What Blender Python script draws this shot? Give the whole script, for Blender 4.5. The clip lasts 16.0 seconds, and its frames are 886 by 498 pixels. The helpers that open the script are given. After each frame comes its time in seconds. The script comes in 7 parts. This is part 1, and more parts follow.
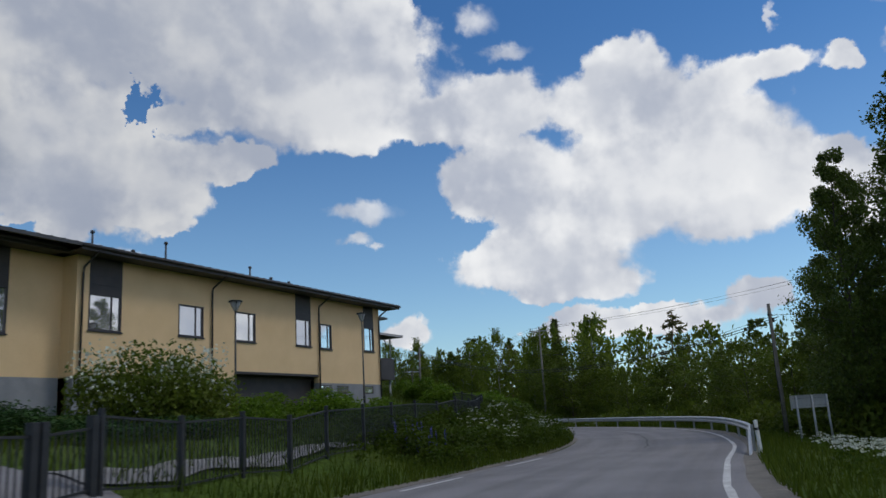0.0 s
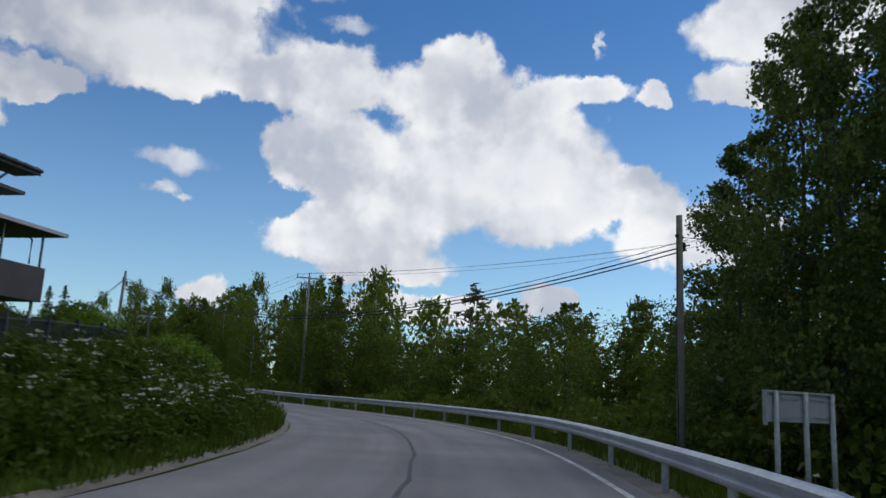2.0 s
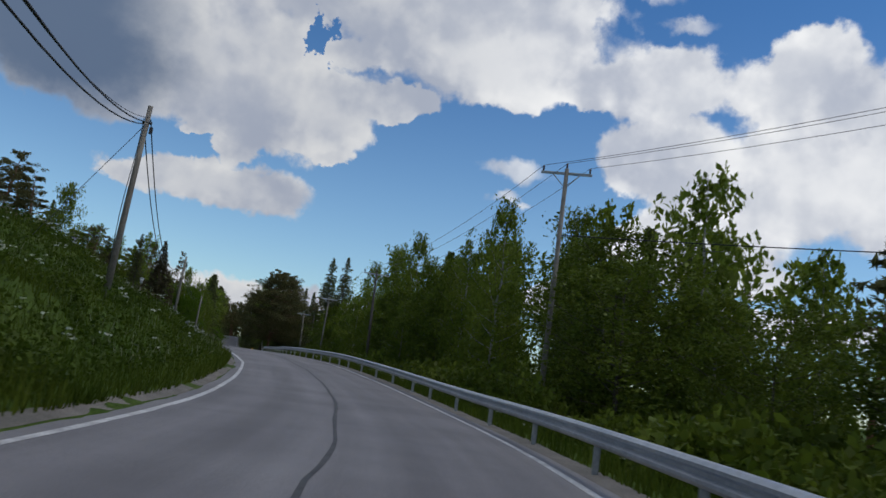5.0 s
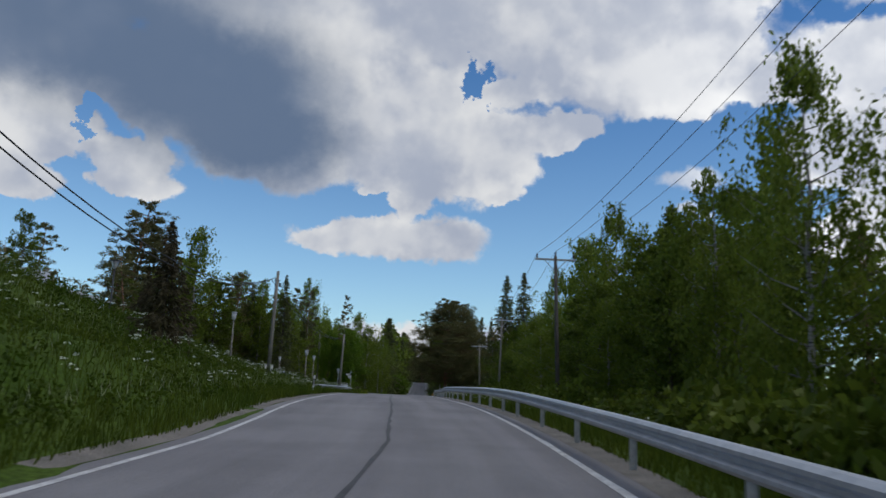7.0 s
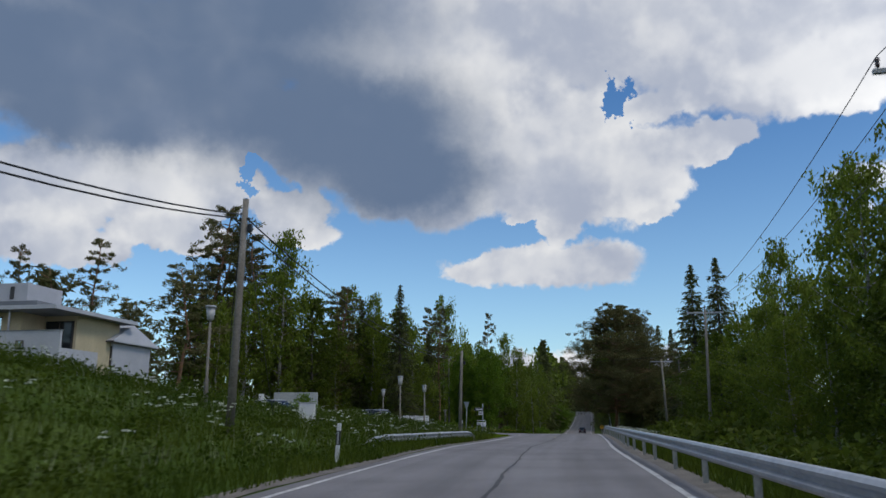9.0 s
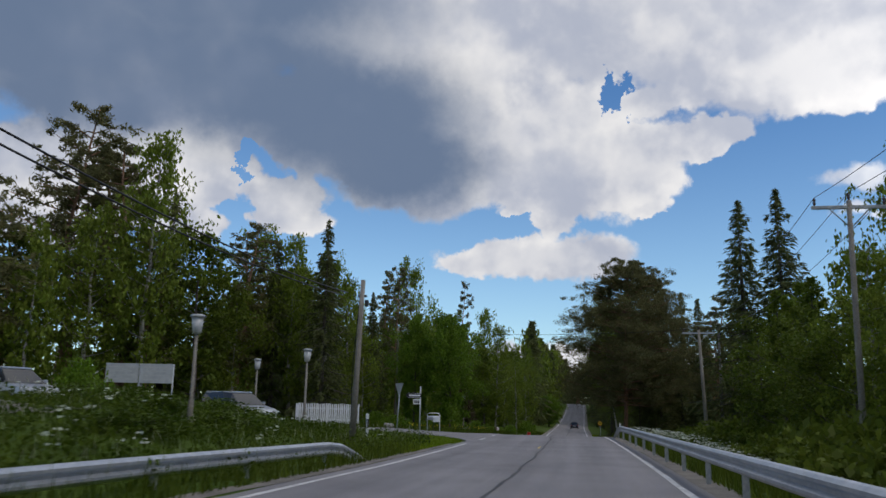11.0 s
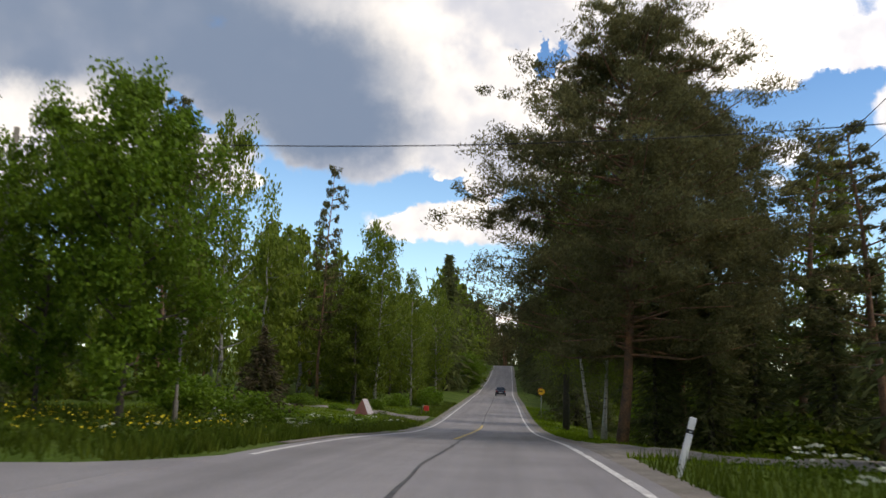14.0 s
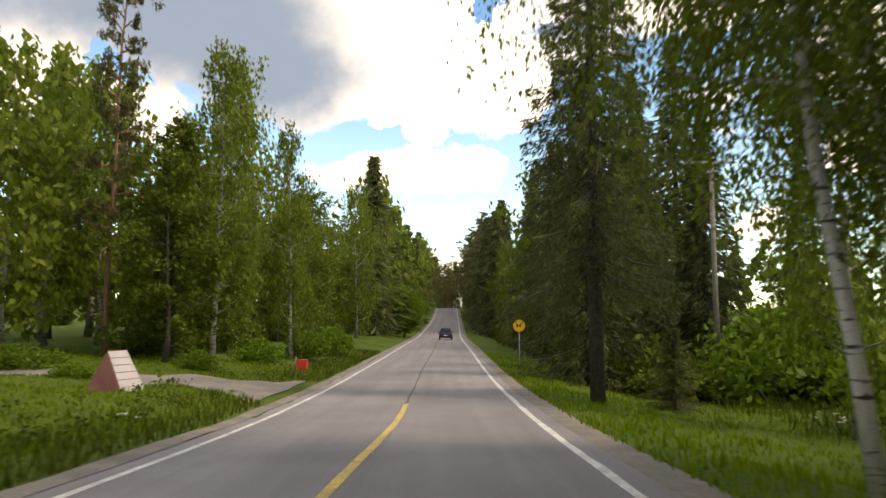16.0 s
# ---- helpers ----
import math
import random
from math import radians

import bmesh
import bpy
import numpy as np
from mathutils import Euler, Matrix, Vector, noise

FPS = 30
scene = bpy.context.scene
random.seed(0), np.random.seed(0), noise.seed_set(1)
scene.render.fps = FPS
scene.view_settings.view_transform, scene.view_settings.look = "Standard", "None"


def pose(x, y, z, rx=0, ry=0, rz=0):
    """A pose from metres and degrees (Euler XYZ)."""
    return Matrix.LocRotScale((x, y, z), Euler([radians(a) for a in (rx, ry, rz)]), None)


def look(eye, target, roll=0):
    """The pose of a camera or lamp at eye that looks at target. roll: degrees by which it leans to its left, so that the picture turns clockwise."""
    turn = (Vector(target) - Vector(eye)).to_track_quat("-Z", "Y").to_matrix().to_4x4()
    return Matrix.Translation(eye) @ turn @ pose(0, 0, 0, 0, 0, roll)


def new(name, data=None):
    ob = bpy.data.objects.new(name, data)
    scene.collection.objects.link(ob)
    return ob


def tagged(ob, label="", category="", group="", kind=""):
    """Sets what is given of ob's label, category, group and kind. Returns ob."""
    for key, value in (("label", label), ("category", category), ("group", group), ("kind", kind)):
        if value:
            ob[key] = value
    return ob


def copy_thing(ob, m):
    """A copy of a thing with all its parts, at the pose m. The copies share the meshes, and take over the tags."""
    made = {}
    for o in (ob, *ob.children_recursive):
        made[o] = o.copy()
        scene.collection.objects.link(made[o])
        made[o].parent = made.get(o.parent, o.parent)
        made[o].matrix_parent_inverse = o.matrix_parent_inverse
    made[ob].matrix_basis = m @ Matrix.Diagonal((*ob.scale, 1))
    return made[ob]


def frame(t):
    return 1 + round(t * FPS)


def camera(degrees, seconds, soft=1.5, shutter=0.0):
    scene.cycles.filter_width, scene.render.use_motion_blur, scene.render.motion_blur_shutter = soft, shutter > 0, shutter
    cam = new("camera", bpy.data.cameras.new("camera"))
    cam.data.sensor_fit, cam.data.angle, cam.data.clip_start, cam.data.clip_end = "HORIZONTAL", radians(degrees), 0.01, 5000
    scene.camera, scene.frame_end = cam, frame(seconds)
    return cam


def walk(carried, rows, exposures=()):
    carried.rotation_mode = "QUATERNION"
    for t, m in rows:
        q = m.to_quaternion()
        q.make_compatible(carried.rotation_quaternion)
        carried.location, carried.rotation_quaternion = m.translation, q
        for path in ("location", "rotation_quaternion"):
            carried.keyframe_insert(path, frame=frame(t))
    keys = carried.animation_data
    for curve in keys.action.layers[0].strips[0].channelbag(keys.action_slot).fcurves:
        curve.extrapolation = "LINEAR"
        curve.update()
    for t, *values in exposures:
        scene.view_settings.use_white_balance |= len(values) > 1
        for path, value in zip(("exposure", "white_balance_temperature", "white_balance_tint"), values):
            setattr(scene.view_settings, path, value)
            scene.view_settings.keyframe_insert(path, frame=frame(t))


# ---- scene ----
cam = camera(59.2, 16.0, soft=1.5, shutter=0.2)
# length of the drive in metres, first eye height, turn that lays the straight road along y
METRES, EYE, TURN = 215.0, 1.35, -26.1
ROWS = [
    (0.0, 0.0, 0.0, 0.0, 0.73, 12.47, 3.29),
    (0.5, 0.0036, 0.0258, 0.0001, -1.8, 12.72, 3.15),
    (1.0, 0.0092, 0.0511, -0.0001, -7.6, 12.73, 2.22),
    (1.5, 0.0165, 0.0759, -0.0005, -12.13, 12.41, 0.72),
    (2.0, 0.0253, 0.1009, -0.0008, -14.51, 10.75, -2.7),
    (2.5, 0.0342, 0.1253, -0.0011, -15.05, 10.72, -4.55),
    (3.0, 0.044, 0.1525, -0.0009, -13.48, 10.24, -6.07),
    (3.5, 0.0517, 0.1802, -0.0004, -8.12, 10.0, -7.91),
    (4.0, 0.0561, 0.2086, -0.0001, -4.55, 9.86, -8.97),
    (4.5, 0.0572, 0.2371, 0.0, 3.19, 8.99, -9.09),
    (7.0, 0.0275, 0.3779, 0.0011, 23.63, 10.39, -2.36),
    (7.5, 0.0153, 0.408, 0.0021, 29.15, 10.81, -2.28),
    (8.0, 0.0021, 0.437, 0.0029, 30.46, 11.32, -0.58),
    (8.5, -0.0121, 0.4661, 0.0041, 33.79, 11.68, 0.47),
    (9.0, -0.0263, 0.4937, 0.0047, 35.43, 12.32, 0.1),
    (11.5, -0.0974, 0.6339, 0.0055, 34.53, 11.52, -1.29),
    (12.0, -0.1114, 0.6641, 0.0051, 34.25, 11.71, -1.3),
    (12.5, -0.1257, 0.6954, 0.005, 29.86, 9.99, -0.74),
    (13.0, -0.1403, 0.727, 0.0048, 29.67, 9.97, -0.68),
    (13.5, -0.1557, 0.7588, 0.0048, 29.61, 10.17, -1.17),
    (14.0, -0.1718, 0.7915, 0.0049, 29.51, 9.02, -1.65),
    (14.5, -0.1876, 0.8242, 0.0046, 28.29, 8.26, -1.19),
    (15.0, -0.2038, 0.858, 0.0034, 26.88, 6.29, -0.12),
    (15.5, -0.22, 0.8921, 0.0018, 26.0, 5.62, 0.24),
    (16.0, -0.2369, 0.9278, -0.0005, 25.44, 5.27, 0.32),
]
walk(cam, [(t, pose(0, 0, EYE, 0, 0, TURN) @ pose(METRES * x, METRES * y, METRES * z, 90 + pitch, roll, yaw)) for t, x, y, z, yaw, pitch, roll in ROWS],
     [(0.0, 0.0, 6500, 10), (3.0, 0.12, 6500, 10), (4.5, 0.03, 6500, 10), (7.0, 0.15, 6500, 10), (11.5, 0.35, 6800, 12), (13.0, 0.55, 7200, 13), (14.0, 0.95, 7700, 13), (15.0, 1.45, 8800, 14), (15.5, 1.68, 9200, 14), (16.0, 1.6, 9600, 14)])

# ---- world, sun ----
SUN_AZ, SUN_EL = 108.0, 52.0  # degrees clockwise from +y, above the horizon
world = bpy.data.worlds.new("sky")
scene.world = world
world.use_nodes = True
world.cycles.sampling_method, world.cycles.sample_map_resolution = "MANUAL", 512


def sky_nodes(nt):
    """Blue sky with banks of cumulus: soft ellipses in azimuth and elevation, broken up by noise."""
    nt.nodes.clear()
    link = nt.links.new

    def node(kind, **values):
        n = nt.nodes.new(kind)
        for k, v in values.items():
            if k.startswith("in"):
                n.inputs[int(k[2:])].default_value = v
        return n

    def calc(op, a, b=None, c=None):
        n = nt.nodes.new("ShaderNodeMath")
        n.operation = op
        for i, v in enumerate((a, b, c)):
            if v is None:
                continue
            if isinstance(v, (int, float)):
                n.inputs[i].default_value = v
            else:
                link(v, n.inputs[i])
        return n.outputs[0]

    def ramp(v, lo, hi, a=0.0, b=1.0):
        n = nt.nodes.new("ShaderNodeMapRange")
        n.interpolation_type = "SMOOTHSTEP"
        link(v, n.inputs[0])
        for i, x in zip((1, 2, 3, 4), (lo, hi, a, b)):
            n.inputs[i].default_value = x
        return n.outputs[0]

    def fbm(vec, scale, detail, rough=0.55):
        n = nt.nodes.new("ShaderNodeTexNoise")
        link(vec, n.inputs["Vector"])
        n.inputs["Scale"].default_value, n.inputs["Detail"].default_value, n.inputs["Roughness"].default_value = scale, detail, rough
        return n

    def mixed(f, a, b):
        n = nt.nodes.new("ShaderNodeMix")
        n.data_type = "RGBA"
        link(f, n.inputs[0])
        for i, v in ((6, a), (7, b)):
            if isinstance(v, tuple):
                n.inputs[i].default_value = (*v, 1)
            else:
                link(v, n.inputs[i])
        return n.outputs[2]

    tc = nt.nodes.new("ShaderNodeTexCoord")
    d = tc.outputs["Generated"]
    sep = nt.nodes.new("ShaderNodeSeparateXYZ")
    link(d, sep.inputs[0])
    az = calc("MULTIPLY", calc("ARCTAN2", sep.outputs[0], sep.outputs[1]), 57.2958)
    el = calc("MULTIPLY", calc("ARCSINE", sep.outputs[2]), 57.2958)
    flat = nt.nodes.new("ShaderNodeCombineXYZ")
    link(az, flat.inputs[0]), link(el, flat.inputs[1])
    # billows: the coordinates are pushed about by noise at three scales
    p = flat.outputs[0]
    for scale, detail, push in ((7.0, 2.0, 2.2), (19.0, 4.0, 2.6), (52.0, 6.0, 1.5)):
        wob = fbm(d, scale, detail, 0.6)
        sub = node("ShaderNodeVectorMath", in1=(0.5, 0.5, 0.5))
        sub.operation = "SUBTRACT"
        link(wob.outputs["Color"], sub.inputs[0])
        add = node("ShaderNodeVectorMath", in1=(push, push * 0.8, 0.0))
        add.operation = "MULTIPLY_ADD"
        link(sub.outputs[0], add.inputs[0]), link(p, add.inputs[2])
        p = add.outputs[0]

    def banks(rows, where):
        out = None
        for a, e, ra, re in rows:
            m = nt.nodes.new("ShaderNodeMapping")
            m.vector_type = "TEXTURE"
            m.inputs[1].default_value, m.inputs[3].default_value = (a, e, 0), (ra, re, 1)
            link(where, m.inputs[0])
            length = nt.nodes.new("ShaderNodeVectorMath")
            length.operation = "LENGTH"
            link(m.outputs[0], length.inputs[0])
            v = calc("SUBTRACT", 1.0, length.outputs["Value"])
            out = v if out is None else calc("SMOOTH_MAX", out, v, 0.3)
        return out

    def shifted(v, by):
        n = node("ShaderNodeVectorMath", in1=by)
        n.operation = "ADD"
        link(v, n.inputs[0])
        return n.outputs[0]

    def puffs(way):
        """Cauliflower relief: noise and rounded cells at three sizes."""
        out = calc("MULTIPLY", calc("SUBTRACT", fbm(way, 10.0, 7.0, 0.6).outputs["Fac"], 0.5), 0.85)
        for scale, amount in ((12.0, 0.34), (29.0, 0.17), (63.0, 0.06)):
            cells = nt.nodes.new("ShaderNodeTexVoronoi")
            cells.feature = "SMOOTH_F1"
            cells.inputs["Scale"].default_value, cells.inputs["Smoothness"].default_value = scale, 0.3
            push = node("ShaderNodeVectorMath", in1=(0.05, 0.05, 0.05))
            push.operation = "MULTIPLY_ADD"
            link(fbm(way, 14.0, 3.0).outputs["Color"], push.inputs[0]), link(way, push.inputs[2])
            link(push.outputs[0], cells.inputs["Vector"])
            out = calc("MULTIPLY_ADD", calc("SUBTRACT", 0.48, cells.outputs["Distance"]), amount, out)
        return out

    banked = None
    for rows in (CLOUDS_EAST, CLOUDS_MIDDLE, CLOUDS_FAR_EAST, CLOUDS_WEST, CLOUDS_LOW):
        v = banks(rows, p)
        banked = v if banked is None else calc("SMOOTH_MAX", banked, v, 0.2)
    relief = puffs(d)
    own = calc("ADD", calc("ADD", banked, 0.07), relief)
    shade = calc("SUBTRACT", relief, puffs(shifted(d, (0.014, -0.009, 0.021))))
    # the rest of the sky, out of the drive's sight: scattered cloud
    rest = calc("MULTIPLY", calc("SUBTRACT", fbm(d, 3.2, 4.0).outputs["Fac"], 0.47), 4.0)
    off = calc("ABSOLUTE", calc("SUBTRACT", az, 8.0))
    away = calc("MAXIMUM", ramp(off, 66.0, 85.0), ramp(el, 31.0, 40.0))
    rest = calc("SUBTRACT", rest, calc("MULTIPLY", calc("SUBTRACT", 1.0, away), 3.0))
    gap = ramp(calc("MULTIPLY_ADD", calc("SUBTRACT", fbm(d, 34.0, 5.0, 0.6).outputs["Fac"], 0.5), 3.6, banks(CLOUDS_GAPS, p)), 0.1, 0.8, 0.0, 1.3)
    dens = calc("MAXIMUM", calc("SUBTRACT", own, gap), rest)
    # crisp towers in places, frayed edges in others
    soft = ramp(fbm(d, 5.0, 3.0).outputs["Fac"], 0.4, 0.62, 0.12, 0.34)
    cover = nt.nodes.new("ShaderNodeMapRange")
    cover.interpolation_type = "SMOOTHSTEP"
    link(dens, cover.inputs[0]), link(soft, cover.inputs[2])
    cover = cover.outputs[0]
    small = calc("SUBTRACT", fbm(d, 17.0, 3.0, 0.5).outputs["Fac"], fbm(shifted(d, (0.010, -0.006, 0.012)), 17.0, 3.0, 0.5).outputs["Fac"])
    broad = calc("SUBTRACT", fbm(d, 6.0, 2.0, 0.5).outputs["Fac"], fbm(shifted(d, (0.045, -0.03, 0.06)), 6.0, 2.0, 0.5).outputs["Fac"])
    shade = calc("MULTIPLY_ADD", broad, 1.1, shade)
    lit = ramp(calc("ADD", shade, calc("MULTIPLY", small, 0.8)), -0.26, 0.34)
    # the thick hearts of the banks let less light through than their rims
    core = ramp(calc("MULTIPLY_ADD", calc("SUBTRACT", fbm(d, 9.0, 4.0).outputs["Fac"], 0.5), 0.7, own), 0.15, 0.85)
    lit = calc("MULTIPLY", lit, calc("MULTIPLY_ADD", core, -0.45, 1.0))
    wisp = calc("MULTIPLY_ADD", calc("SUBTRACT", fbm(d, 26.0, 5.0).outputs["Fac"], 0.5), 1.1, banks(CLOUDS_FAINT, p))
    cover = calc("MAXIMUM", cover, ramp(wisp, -0.05, 0.75, 0.0, 0.75))
    veil = ramp(fbm(d, 6.0, 6.0).outputs["Fac"], 0.35, 0.65)
    dark = calc("MULTIPLY", ramp(banks(CLOUDS_DARK, p), -0.5, 0.5), ramp(fbm(d, 6.0, 3.0).outputs["Fac"], 0.2, 0.5, 0.84, 0.98))
    east = ramp(az, 2.0, 30.0)
    grey = mixed(east, mixed(veil, (0.33, 0.37, 0.46), (0.46, 0.49, 0.55)), mixed(veil, (0.44, 0.48, 0.57), (0.60, 0.63, 0.69)))
    white = mixed(east, (0.66, 0.67, 0.68), (0.88, 0.89, 0.90))
    cloud = mixed(dark, mixed(lit, grey, white), (0.100, 0.147, 0.235))
    sky = nt.nodes.new("ShaderNodeTexSky")
    sky.sky_type, sky.sun_disc = "NISHITA", False
    sky.sun_elevation, sky.sun_rotation = radians(SUN_EL), radians(SUN_AZ)
    sky.air_density, sky.dust_density, sky.ozone_density = 1.0, 0.1, 3.0
    blue = node("ShaderNodeBackground", in1=SKY_STRENGTH)
    tint = node("ShaderNodeVectorMath")
    tint.operation = "MULTIPLY"
    link(sky.outputs[0], tint.inputs[0])
    link(mixed(ramp(el, 6.0, 30.0), SKY_LOW, SKY_HIGH), tint.inputs[1])
    link(tint.outputs[0], blue.inputs[0])
    pale = node("ShaderNodeBackground", in1=1.0)
    link(cloud, pale.inputs[0])
    both = nt.nodes.new("ShaderNodeMixShader")
    link(cover, both.inputs[0]), link(blue.outputs[0], both.inputs[1]), link(pale.outputs[0], both.inputs[2])
    out = nt.nodes.new("ShaderNodeOutputWorld")
    link(both.outputs[0], out.inputs[0])


SKY_STRENGTH, SKY_LOW, SKY_HIGH = 0.105, (0.86, 1.02, 1.08), (0.40, 0.70, 0.95)
# banks of cloud: azimuth, elevation, half widths, in degrees
CLOUDS_EAST = [(40.7, 24.1, 3.3, 2.3), (38.7, 21.4, 4.0, 2.7), (43.9, 21.0, 5.2, 2.9), (50.3, 22.0, 3.5, 1.1), (47.0, 21.8, 3.5, 1.9), (46.3, 17.3, 6.5, 4.2), (40.3, 17.0, 7.3, 4.4),
               (31.4, 17.1, 5.5, 3.3), (30.5, 22.1, 5.5, 2.8), (47.3, 13.0, 4.8, 2.3), (38.7, 14.1, 7.7, 2.4), (33.4, 11.1, 6.2, 2.5), (35.3, 9.1, 5.3, 1.4), (51.2, 14.9, 3.2, 3.0),
               (54.2, 15.7, 1.7, 1.4), (55.2, 13.4, 2.9, 2.5), (55.7, 21.8, 1.4, 1.3), (48.0, 7.3, 2.3, 1.4), (40.0, 6.2, 8.0, 1.2)]
CLOUDS_MIDDLE = [(11.0, 27.5, 13.8, 4.5), (16.9, 23.2, 8.2, 3.6), (21.5, 26.9, 4.5, 5.4), (25.6, 21.6, 3.6, 1.8), (0.5, 21.8, 6.5, 2.6), (-0.9, 26.6, 10.9, 4.9), (-0.1, 18.3, 7.8, 3.0), (5.1, 17.1, 4.2, 3.7), (10.2, 18.9, 3.2, 1.3), (-0.3, 14.2, 1.4, 0.9), (23.1, 6.4, 1.7, 1.2)]
CLOUDS_FAR_EAST = [(63.3, 25.9, 5.5, 2.5), (61.9, 22.0, 4.1, 1.5), (66.2, 22.5, 4.2, 2.5), (67.6, 26.2, 5.2, 2.1), (58.5, 12.0, 6.0, 2.4)]
CLOUDS_WEST = [(10.7, 19.4, 3.3, 1.2), (5.5, 19.0, 4.9, 2.4), (-1.2, 19.8, 6.8, 3.6), (6.5, 16.3, 3.0, 1.1), (-0.1, 16.3, 6.7, 2.4), (13.9, 24.7, 12.4, 3.8), (0.4, 27.4, 12.1, 4.2), (-17.5, 27.5, 18.0, 5.0),
               (-35.8, 24.5, 16.1, 5.3), (-29.8, 21.0, 13.4, 4.2), (-15.6, 20.5, 10.7, 4.4), (-10.8, 16.1, 6.0, 2.5), (-38.0, 15.0, 6.7, 3.1), (-31.3, 15.8, 5.6, 2.5), (-25.9, 16.3, 3.6, 2.0),
               (-20.5, 14.8, 3.3, 1.6), (-36.6, 11.4, 5.0, 1.7), (-29.1, 12.9, 4.5, 1.8), (-20.0, 13.2, 3.1, 1.0), (-5.0, 17.2, 5.5, 2.8), (-7.5, 20.5, 5.5, 3.6), (6.5, 22.0, 7.0, 1.6), (-18.0, 31.0, 20.0, 4.5), (4.0, 31.0, 14.0, 4.5)]
CLOUDS_LOW = [(-1.9, 11.0, 7.4, 1.6), (-0.6, 14.1, 1.7, 1.6), (-6.1, 10.8, 3.6, 1.2), (2.2, 10.9, 3.2, 1.1), (-3.3, 14.4, 1.1, 0.5), (6.0, 14.3, 2.0, 0.8), (2.0, 3.6, 9.0, 1.4)]
CLOUDS_GAPS = [(4.2, 22.6, 1.3, 2.1), (-23.9, 17.2, 1.0, 1.9)]
CLOUDS_FAINT = [(20.1, 15.2, 3.1, 0.9), (20.0, 13.3, 1.5, 0.5), (21.5, 12.9, 0.8, 0.4), (29.7, 28.5, 2.0, 1.3), (32.2, 26.1, 2.7, 0.7), (51.8, 25.3, 0.4, 1.1)]
CLOUDS_DARK = [(-37.5, 23.5, 14.6, 4.9), (-25.1, 23.1, 12.2, 5.0), (-16.5, 20.9, 9.5, 5.2), (-12.6, 17.6, 7.0, 3.8), (-35.3, 19.7, 7.8, 2.6), (-47.1, 22.6, 8.5, 4.8), (-28.0, 29.0, 16.0, 5.0)]
sky_nodes(world.node_tree)

sun = new("sun", bpy.data.lights.new("sun", "SUN"))
sun.data.energy, sun.data.angle, sun.data.color = 0.9, radians(14), (1.0, 0.95, 0.88)
SUN_DIR = Vector((math.sin(radians(SUN_AZ)) * math.cos(radians(SUN_EL)), math.cos(radians(SUN_AZ)) * math.cos(radians(SUN_EL)), math.sin(radians(SUN_EL))))
sun.matrix_world = look(SUN_DIR * 300, (0, 0, 0))


